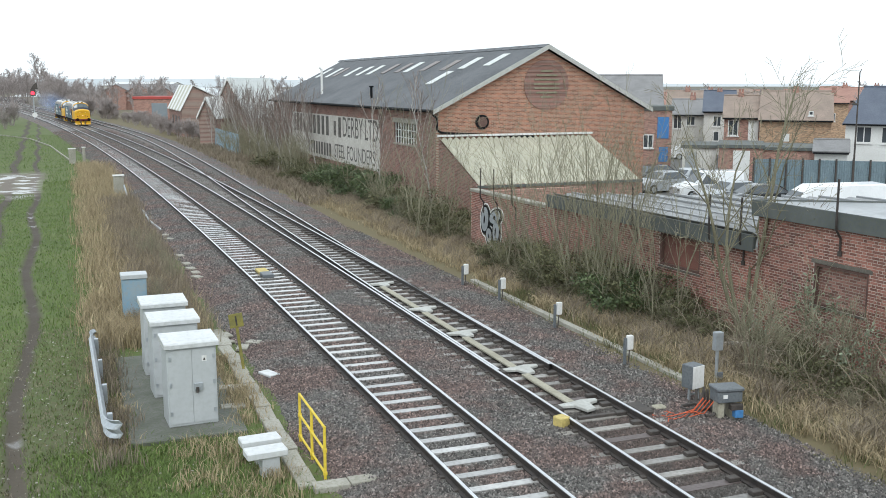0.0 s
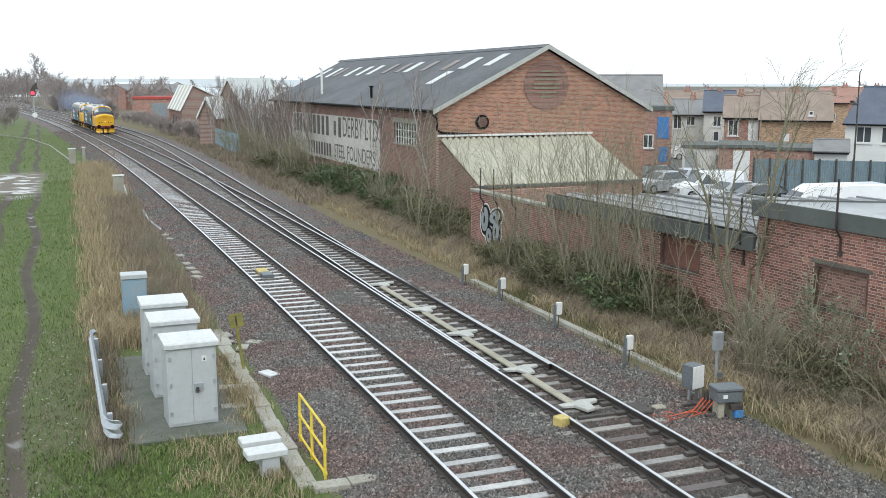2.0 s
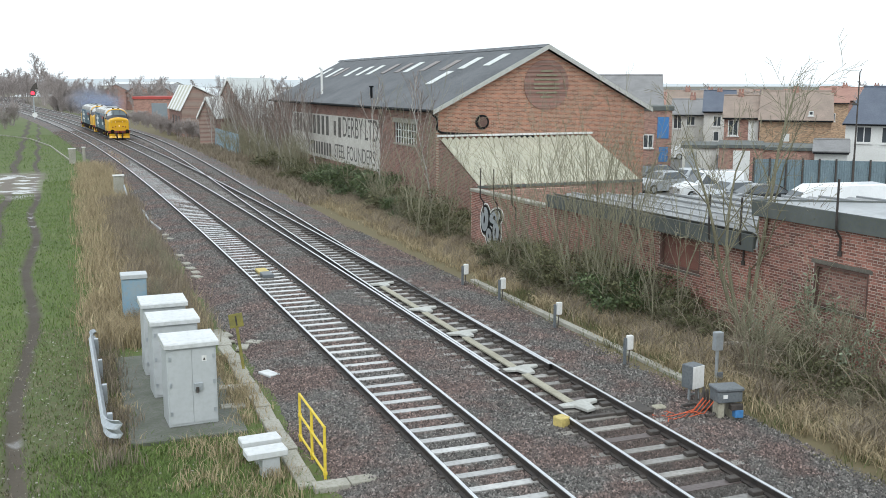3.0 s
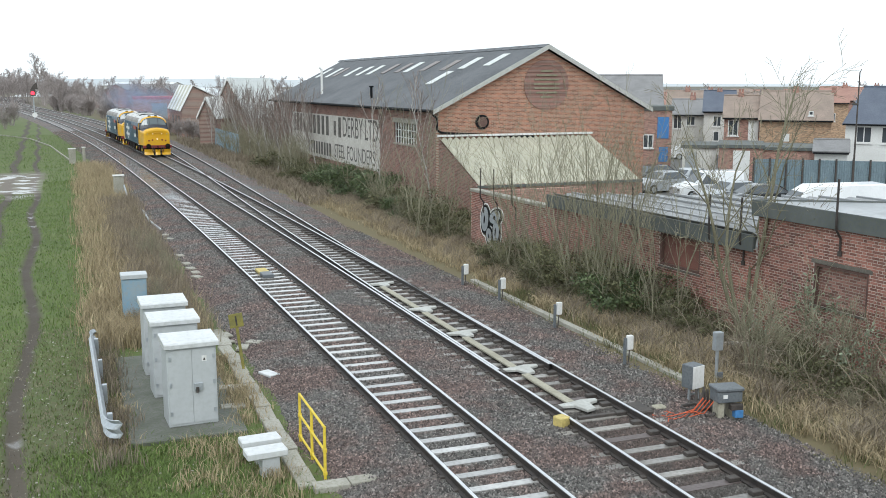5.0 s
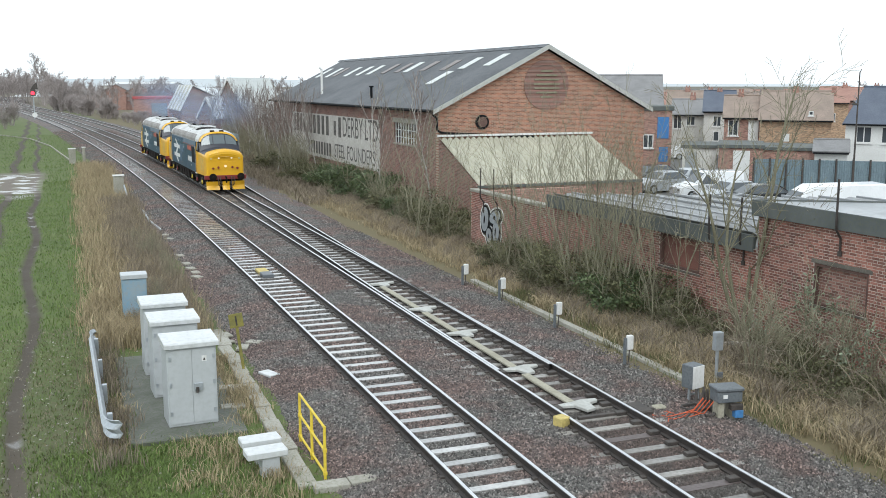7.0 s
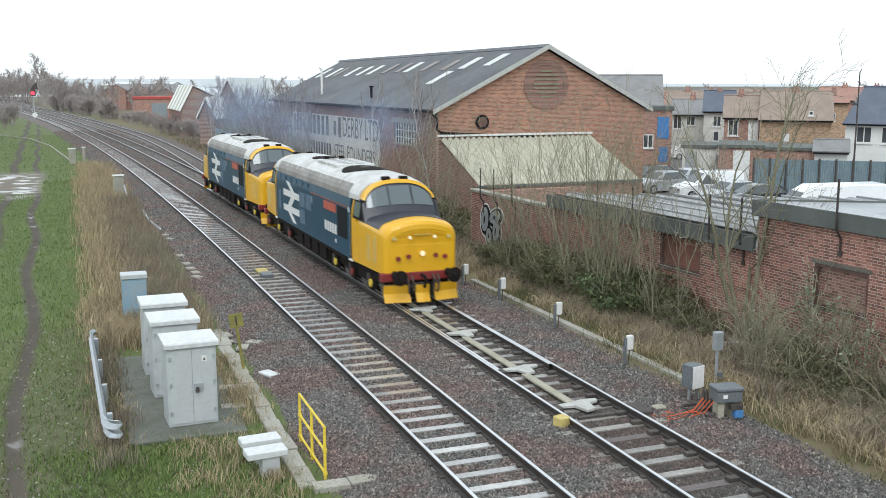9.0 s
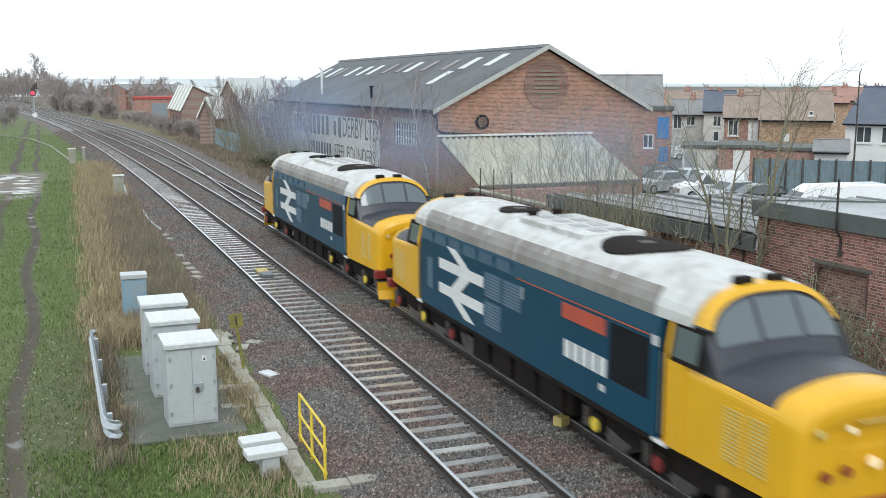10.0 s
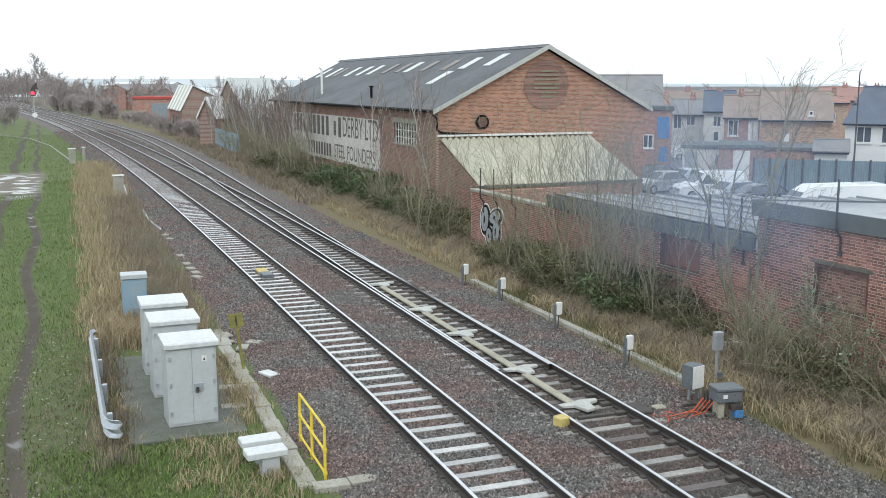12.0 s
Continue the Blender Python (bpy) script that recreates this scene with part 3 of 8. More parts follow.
# ---------------- ballast, rails, sleepers ----------------
def build_ballast():
    def profile(s):
        d = branch(s) if s > 20 else 0
        right = 5.9 + d + (0.55 if s < 34 else 0.2)
        z = lambda k: 0.025 * noise.noise(Vector((s * 0.7, k * 3.1, 1)))
        return [(-3.3, -0.42), (-2.75, -0.31 + z(1)), (-2.0, -0.21 + z(2)), (-1.4, -0.145), (-0.98, -0.13), (-0.84, -0.165), (-0.62, -0.185), (0, -0.185 + 0.4 * z(3)), (0.62, -0.185), (0.84, -0.165), (0.98, -0.13), (1.35, -0.14), (1.66, -0.15 + z(4)), (2.1, -0.155 + 0.5 * z(8)), (2.4, -0.168), (2.7, -0.185), (SECOND, -0.19 + 0.4 * z(5)),
                (SECOND + 0.62, -0.185), (SECOND + 0.9, -0.17), (SECOND + 1.36 + d, -0.16), (right - 0.7, -0.23 + z(6)), (right, -0.30 + z(7)), (right + 0.5, -0.42)]
    bm = bmesh.new()
    strip(bm, -30, 600, 0.5, profile)
    tagged(part("ballast_bed", bm, M["ballast"], smooth=True), "brown and grey granite ballast under the tracks", "ballast", kind="structure")
    # loose stones
    rng = np.random.default_rng(5)
    n = 300000
    s = 9 + 150 * rng.random(n) ** 2.2
    u = rng.uniform(-2.9, 6.6, n)
    keep = np.ones(n, bool)
    for c in (0.0, SECOND):
        over = abs(u - c) < (0.86 if c == 0 else 1.0)
        keep &= ~(over & (np.mod(s - 8.08 + 0.13, 0.63) < 0.26)) & (abs(abs(u - c) - 0.7525) > 0.1)
    s, u = s[keep], u[keep]
    x = np.interp(s, track_s, track_x) + u
    y = np.interp(s, track_s, track_y)
    z = np.interp(u, [-2.9, -2.0, -1.4, -0.98, -0.84, -0.62, 0.62, 0.84, 0.98, 1.66, 2.1, 2.4, 2.7, 3.9, 4.2, 4.7, 5.4, 6.6], [-0.34, -0.21, -0.145, -0.13, -0.165, -0.185, -0.185, -0.165, -0.13, -0.15, -0.155, -0.168, -0.185, -0.185, -0.17, -0.16, -0.2, -0.3]) + 0.012
    r = rng.uniform(0.014, 0.032, len(s)) * (1 + s / 100)
    base = np.array([(1, 0, -0.4), (-0.3, 0.95, -0.4), (-0.7, -0.75, -0.4), (0.1, 0.1, 0.8), (0.4, -0.9, -0.25)])
    faces = np.array([(0, 1, 3), (1, 2, 3), (2, 4, 3), (4, 0, 3)])
    a = rng.uniform(0, 6.283, len(s))
    ca, sa = np.cos(a)[:, None], np.sin(a)[:, None]
    jit = base[None] * rng.uniform(0.6, 1.35, (len(s), 5, 3))
    vx = x[:, None] + r[:, None] * (jit[..., 0] * ca - jit[..., 1] * sa)
    vy = y[:, None] + r[:, None] * (jit[..., 0] * sa + jit[..., 1] * ca)
    vz = z[:, None] + r[:, None] * jit[..., 2]
    verts = np.stack([vx, vy, vz], -1).reshape(-1, 3)
    allf = (faces[None] + 5 * np.arange(len(s))[:, None, None]).reshape(-1, 3)
    tagged(fast_soup("ballast_stones", verts, allf, M["stone"]), "loose brown and grey ballast stones between the tracks", "stones", kind="stuff")


build_ballast()


def rail_strip(parent, offset, s0, s1, name="rail"):
    """A flat-bottomed rail with web and head, and its polished running surface."""
    prof = [(-0.07, -0.165), (-0.07, -0.15), (-0.012, -0.13), (-0.012, -0.045), (-0.036, -0.035), (-0.036, -0.006), (0.036, -0.006), (0.036, -0.035), (0.012, -0.045), (0.012, -0.13), (0.07, -0.15), (0.07, -0.165)]
    bm = bmesh.new()
    strip(bm, s0, s1, 1.0, lambda s: [(offset(s) + a, b) for a, b in prof])
    rail = part(name, bm, M["rail_side"], parent, "rust-brown rail with a bright head")
    bm = bmesh.new()
    strip(bm, s0, s1, 1.0, lambda s: [(offset(s) - 0.0365, -0.016), (offset(s) - 0.031, 0.0), (offset(s) + 0.031, 0.0), (offset(s) + 0.0365, -0.012)])
    part("running_surface", bm, M["rail_top"], rail, "polished steel running surface")


def sleeper_mesh(material, half=1.25, w=0.13):
    bm = bmesh.new()
    z0, z1 = -0.36, -0.158
    loft(bm, [[(-half, -w, z0), (half, -w, z0), (half, -w + 0.03, z1 + 0.012), (0.45, -w + 0.03, z1 - 0.004), (-0.45, -w + 0.03, z1 - 0.004), (-half, -w + 0.03, z1 + 0.012)],
              [(-half, w, z0), (half, w, z0), (half, w - 0.03, z1 + 0.012), (0.45, w - 0.03, z1 - 0.004), (-0.45, w - 0.03, z1 - 0.004), (-half, w - 0.03, z1 + 0.012)]])
    me = bpy.data.meshes.new("sleeper")
    bm.to_mesh(me)
    bm.free()
    me.materials.append(material)
    return me


def build_track(name, centre, s0, s1, label, timber_to=None, pieces=130, first=8.08, concrete="sleeper", chairs=0.0):
    t = thing(name, label, "railway track", "running lines", kind="structure")
    for side in (-0.7525, 0.7525):
        rail_strip(t, lambda s, side=side: centre(s) + side, s0, s1)
    rng = random.Random(name)
    me_c, me_t = sleeper_mesh(M[concrete]), sleeper_mesh(M["timber"], 1.4, 0.14)
    s, k = max(s0, first) , 0
    vs, fs, clips = [], [], bmesh.new()
    src = [(v.co.copy()) for v in me_c.vertices]
    srcf = [tuple(p.vertices) for p in me_c.polygons]
    while s < s1 - 1:
        x, y, a = on_line(s, centre(s))
        if k < pieces:
            wood = timber_to and timber_to[0] < s < timber_to[1] and k % 4 == 1
            ob = new("sleeper", me_t if wood else me_c)
            ob.parent = t
            ob.matrix_local = Matrix.Translation((x, y, rng.uniform(-0.012, 0.006))) @ Matrix.Rotation(a + rng.uniform(-0.012, 0.012), 4, "Z")
            for side in (-0.7525, 0.7525):
                for e in (-0.105, 0.105):
                    cx, cy, _ = on_line(s, centre(s) + side + e)
                    box(clips, cx - 0.045, cx + 0.045, cy - 0.05, cy + 0.05, -0.165, -0.118)
        elif s < 330:
            m = Matrix.Translation((x, y, 0)) @ Matrix.Rotation(a, 4, "Z")
            b = len(vs)
            vs += [tuple(m @ v) for v in src]
            fs += [tuple(i + b for i in f) for f in srcf]
        if s < chairs:
            cx, cy, _ = on_line(s, centre(s) + 0.56)
            part("slide_chair", bbox(-0.11, 0.11, -0.075, 0.075, -0.17, -0.085, 0.012, Matrix.Translation((cx, cy, 0))), M["iron"], t, "black greased slide chair")
        s += SLEEPER_STEP
        k += 1
    tagged(part("rail_clips", clips, M["iron"], t, "rusty iron rail clips"), kind="stuff")
    if vs:
        tagged(soup("distant_sleepers", vs, fs, M[concrete], t), kind="stuff")
    return t


build_track("track_1", lambda s: 0.0, -28, 600, "concrete-sleepered running line with bright rail heads")
build_track("track_2", lambda s: SECOND, -28, 600, "running line with points and heater covers between its rails", (9, 20), concrete="sleeper_dull", chairs=46.0)
def build_branch():
    t = thing("track_3", "diverging loop line joining the running line at points", "railway track", "running lines", kind="structure")
    off = lambda s: SECOND + branch(s) + (0.075 if s < 40 else 0.075 * max(0, (55 - s) / 15))
    rail_strip(t, lambda s: off(s) + 0.7525 - (0.15 if s < 40 else 0.15 * max(0, (55 - s) / 15)), 21, 600, "switch_rail")
    rail_strip(t, lambda s: off(s) - 0.7525, 21, 600, "switch_rail")
    me = sleeper_mesh(M["sleeper_dull"])
    src, srcf = [v.co.copy() for v in me.vertices], [tuple(p.vertices) for p in me.polygons]
    vs, fs = [], []
    s = 62.0
    while s < 330:
        x, y, a = on_line(s, SECOND + branch(s))
        m = Matrix.Translation((x, y, -0.012)) @ Matrix.Rotation(a, 4, "Z")
        b = len(vs)
        vs += [tuple(m @ v) for v in src]
        fs += [tuple(i + b for i in f) for f in srcf]
        s += 0.65
    tagged(soup("sleepers", vs, fs, M["sleeper_dull"], t), kind="stuff")


build_branch()
# ---------------- boundary wall buildings ----------------
WALL_AT = Matrix.Translation((17.8, 18.0, 0)) @ Matrix.Rotation(0.06, 4, "Z")   # local y runs along the wall, x into the building


def wall_thing(name, label, y0, y1, z0, z1, holes, parts_span=None, depth=0.3):
    """A brick wall in Flemish bond: recessed mortar core, bricks proud of it, openings through it."""
    w = thing(name, label, "brick wall", kind="structure", at=WALL_AT)
    bm = bmesh.new()
    cuts_y = sorted({y0, y1, *[h[0] for h in holes], *[h[1] for h in holes]})
    cuts_z = sorted({z0, z1, *[h[2] for h in holes], *[h[3] for h in holes]})
    for a, b in zip(cuts_y, cuts_y[1:]):
        for c, d in zip(cuts_z, cuts_z[1:]):
            if not any(h[0] <= a and b <= h[1] and h[2] <= c and d <= h[3] for h in holes):
                box(bm, 0.005, depth, a, b, c, d)
    bmesh.ops.remove_doubles(bm, verts=bm.verts[:], dist=0.0005)
    part("mortar", bm, M["mortar"], w, "sooty lime mortar")
    rng = random.Random(name)
    vs, fs = [], []
    meshes = {}
    for length in (0.215, 0.1025):
        bb = bbox(0, 0.1, -length / 2, length / 2, 0, 0.061, 0.004)
        me = bpy.data.meshes.new("brick")
        bb.to_mesh(me)
        bb.free()
        me.materials.append(M["brick_part"])
        meshes[length] = me
    singles, row, z = 0, 0, z0
    while z < z1 - 0.05:
        y, k = y0 + (0.056 if row % 2 else 0.0), row % 2
        while y < y1 - 0.06:
            length = 0.215 if k % 2 == 0 else 0.1025
            mid = y + length / 2
            ya, yb = y, min(y + length, y1)
            for h in holes:
                if z + 0.061 > h[2] and z < h[3] and yb > h[0] and ya < h[1]:
                    if ya < h[0]:
                        yb = h[0]
                    elif yb > h[1]:
                        ya = h[1]
                    else:
                        yb = ya
            if yb - ya > 0.03:
                out = rng.uniform(-0.004, 0.003)
                if yb - ya == length and parts_span and singles < 300 and parts_span[0] < mid < parts_span[1] and parts_span[2] < z < parts_span[3]:
                    ob = new("brick", meshes[length])
                    ob.parent = w
                    ob.matrix_local = Matrix.Translation((out, mid, z)) @ Matrix.Rotation(rng.uniform(-0.01, 0.01), 4, "X")
                    singles += 1
                else:
                    b = len(vs)
                    vs += [(xx + out, yy, zz) for zz in (z, z + 0.061) for yy in (ya, yb) for xx in (0, 0.1)]
                    fs += [tuple(b + i for i in q) for q in ((4, 5, 7, 6), (0, 4, 6, 2), (0, 1, 5, 4), (2, 6, 7, 3), (0, 2, 3, 1))]
            y += length + 0.014
            k += 1
        z += 0.075
        row += 1
    tagged(soup("brickwork", vs, fs, M["brick"], w, "weathered red bricks in sooty mortar"), kind="stuff")
    return w


def recess(parent, name, y0, y1, z0, z1, material, label, lintel=True):
    bm = bbox(0.13, 0.2, y0 + 0.002, y1 - 0.002, z0 + 0.002, z1 - 0.002, 0.0)
    p = part(name, bm, material, parent, label)
    part("frame", bbox(0.012, 0.125, y0 + 0.003, y0 + 0.07, z0 + 0.003, z1 - 0.003, 0.004), M["boarded"], p)
    part("frame", bbox(0.012, 0.125, y1 - 0.07, y1 - 0.003, z0 + 0.003, z1 - 0.003, 0.004), M["boarded"], p)
    for za, zb in ((z0 + 0.004, z0 + 0.07), (z1 - 0.07, z1 - 0.004)):
        part("frame", bbox(0.016, 0.12, y0 + 0.072, y1 - 0.072, za, zb, 0.004), M["boarded"], p)
    if lintel:
        part("lintel", bbox(-0.006, 0.12, y0 - 0.1, y1 + 0.1, z1 + 0.002, z1 + 0.11, 0.006), M["lintel"], p, "stained concrete lintel")
        part("sill", bbox(-0.02, 0.11, y0 - 0.04, y1 + 0.04, z0 - 0.06, z0 - 0.002, 0.006), M["lintel"], p, "stained concrete sill")
    return p


def corrugated(name, x0, x1, y0, y1, zf, pitch, amp, material, parent, label="", along="x", thick=0.012, far=None):
    """Sheet with waves; the ridges run along one axis; zf(x, y) is its height; far(a) may cut the ends on a slant."""
    bm = bmesh.new()
    a0, a1 = (y0, y1) if along == "x" else (x0, x1)
    c0, c1 = (x0, x1) if along == "x" else (y0, y1)
    n = max(2, int((a1 - a0) / pitch * 4))
    top = []
    for i in range(n + 1):
        a = a0 + (a1 - a0) * i / n
        w = amp * (1, 0.2, -1, 0.2)[i % 4]
        ring = []
        if far:
            c1 = far(a)
        for c in (c0, c1):
            x, y = (c, a) if along == "x" else (a, c)
            ring.append(bm.verts.new((x, y, zf(x, y) + w)))
        for c in (c1, c0):
            x, y = (c, a) if along == "x" else (a, c)
            ring.append(bm.verts.new((x, y, zf(x, y) + w - thick)))
        top.append(ring)
    for r, q in zip(top, top[1:]):
        for k in range(4):
            bm.faces.new((r[k], r[(k + 1) % 4], q[(k + 1) % 4], q[k]))
    bm.faces.new(top[0])
    bm.faces.new(top[-1][::-1])
    bmesh.ops.recalc_face_normals(bm, faces=bm.faces[:])
    return part(name, bm, material, parent, label)


FLAT_SKEW = 0.62   # the back boundary of the yard runs on a slant to the wall


def build_walls():
    # tall flat-roofed building: local y from -8 to 4.25
    h = (0.42, 2.2, 1.12, 2.2)
    w = wall_thing("wall_1", "tall red brick wall of a flat-roofed building", -9.0, 4.3, -0.5, 3.17, [h, (-2.6, -0.35, 0.9, 2.2)], (-0.4, 3.6, 1.9, 3.2))
    recess(w, "bricked_up_window", *h, M["brick_side"], "bricked-up window recess overgrown with twigs")
    recess(w, "bricked_up_window", -2.6, -0.35, 0.9, 2.2, M["brick_side"], "bricked-up window recess")
    part("return_wall", bbox(0.36, 8.9 * math.hypot(1, FLAT_SKEW), -0.28, 0.0, -0.5, 3.17, 0.0, Matrix.Translation((0, 4.25, 0)) @ Matrix.Rotation(-math.atan(FLAT_SKEW), 4, "Z")), M["brick_far"], w)
    roof = thing("flat_roof", "wet grey felt flat roof with a dark fascia", "roof", at=WALL_AT, kind="structure")
    bm = bmesh.new()
    prism(bm, [(-0.08, -9.0), (9.0, -9.0), (9.0, 4.4 - FLAT_SKEW * 9.08), (-0.08, 4.4)], 3.3, 3.56, "z")
    part("deck", bm, M["felt"], roof, "rain-wet grey felt")
    part("fascia", bbox(-0.14, -0.083, -9.0, 4.46, 3.16, 3.60, 0.006), M["fascia"], roof, "dark weathered fascia board")
    part("fascia", bbox(0.0, 9.08 * math.hypot(1, FLAT_SKEW), 0.003, 0.06, 3.16, 3.60, 0.006, Matrix.Translation((-0.08, 4.4, 0)) @ Matrix.Rotation(-math.atan(FLAT_SKEW), 4, "Z")), M["fascia"], roof, "dark weathered fascia board")
    # lower building with corrugated roof: local y from 4.3 to 16
    h = (6.75, 8.75, 1.08, 2.1)
    w = wall_thing("wall_2", "low red brick wall of a corrugated-roofed building", 4.3, 16.0, -0.5, 2.2, [h])
    recess(w, "boarded_window", *h, M["brick_part"], "window recess filled with brown boarding")
    roof = thing("corrugated_roof", "grey corrugated sheet roof with pale wet ridges", "roof", at=WALL_AT, kind="structure")
    corrugated("sheet", -0.05, 9.0, 4.5, 15.6, lambda x, y: 2.6 + 0.02 * x, 0.5, 0.09, M["grey_sheet"], roof, "grey wet corrugated sheet", along="y", far=lambda x: 15.5 - 0.83 * max(0.0, x))
    for k in range(9):
        x = 0.5 + k * 0.95
        part("roof_roll", bbox(x, x + 0.09, 4.5, 15.4 - 0.83 * x, 2.66 + 0.02 * x, 2.74 + 0.02 * x, 0.015), M["felt"], roof, "pale raised roof rib")
    part("fascia", bbox(-0.16, -0.10, 4.34, 15.7, 2.15, 2.62, 0.008), M["fascia"], roof, "mossy grey gutter fascia")
    part("gutter", bbox(-0.10, 0.10, 4.5, 15.6, 2.205, 2.52, 0.0), M["fascia"], roof)
    # low graffiti wall
    w = wall_thing("wall_3", "low red brick wall with silver graffiti", 16.0, 22.6, -0.5, 2.05, [])
    part("coping", bbox(-0.06, 0.34, 16.0, 22.65, 2.06, 2.17, 0.01), M["concrete"], w, "mossy concrete coping")
    part("end_wall", bbox(0.31, 6.0, 22.3, 22.6, -0.5, 2.05, 0.0), M["brick_far"], w)
    g = thing("graffiti", "silver and black rounded graffiti letters sprayed on brick", "graffiti", at=WALL_AT)

    def blob(pts, x, mat, parent, nm):
        bm = bmesh.new()
        prism(bm, pts, x, x + 0.004, "x")
        return part(nm, bm, M[mat], parent)

    def ring(cy, cz, ry, rz, tilt, n=18):
        return [(cy + ry * math.cos(a) * math.cos(tilt) - rz * math.sin(a) * math.sin(tilt), cz + ry * math.cos(a) * math.sin(tilt) + rz * math.sin(a) * math.cos(tilt)) for a in [6.2832 * k / n for k in range(n)]]
    for cy, cz, ry, rz, tilt in ((21.15, 0.95, 0.40, 0.62, 0.15), (20.2, 1.15, 0.62, 0.30, -0.35), (20.1, 0.55, 0.34, 0.62, 0.1), (20.75, 0.3, 0.3, 0.36, -0.2)):
        o = blob(ring(cy, cz, ry + 0.14, rz + 0.14, tilt), -0.012, "white", g, "outline")
        b = blob(ring(cy, cz, ry + 0.07, rz + 0.07, tilt), -0.017, "dark", o, "shadow")
        blob(ring(cy + 0.06, cz + 0.03, ry * 0.85, rz * 0.86, tilt), -0.022, "galv", o, "fill")
        blob(ring(cy + 0.1, cz, ry * 0.16, rz * 0.3, tilt), -0.027, "dark", o, "counter")
    # old fence stanchions bracketed to the walls
    p = thing("fence_stanchion", "rusty iron fence stanchion bracketed to the brick wall", "fence post", "wall stanchions", at=WALL_AT @ Matrix.Translation((0, 1.35, 0)))
    bm = bmesh.new()
    tube(bm, [(-0.02, 0, 2.55), (-0.03, 0, 2.95), (-0.18, 0, 3.15), (-0.2, 0, 3.25), (-0.2, 0, 4.42)], 0.032, 6)
    part("post", bm, M["rail_side"], p)
    part("bracket", bbox(-0.05, 0.0, -0.06, 0.06, 2.5, 2.62, 0.005), M["iron"], p)
    for y, z in ((6.1, -0.85), (9.9, -0.9), (12.0, -0.95), (18.3, -1.2), (21.4, -1.25), (20.0, -1.2), (4.9, -0.8)):
        copy_thing(p, WALL_AT @ Matrix.Translation((0, y, z)) @ Matrix.Rotation(0.03 * math.sin(y * 3), 4, "X"))


build_walls()

# ---------------- the big foundry shed ----------------
SHED_AT = Matrix.Translation((19.6, 53.36, -0.3)) @ Matrix.Rotation(0.03, 4, "Z")
SW, SL, SE, SR = 13.7, 42.0, 5.62, 9.12   # width, length, eaves, ridge


def roof_z(x):
    return SE + (SR - SE) * (1 - abs(x - SW / 2) / (SW / 2))


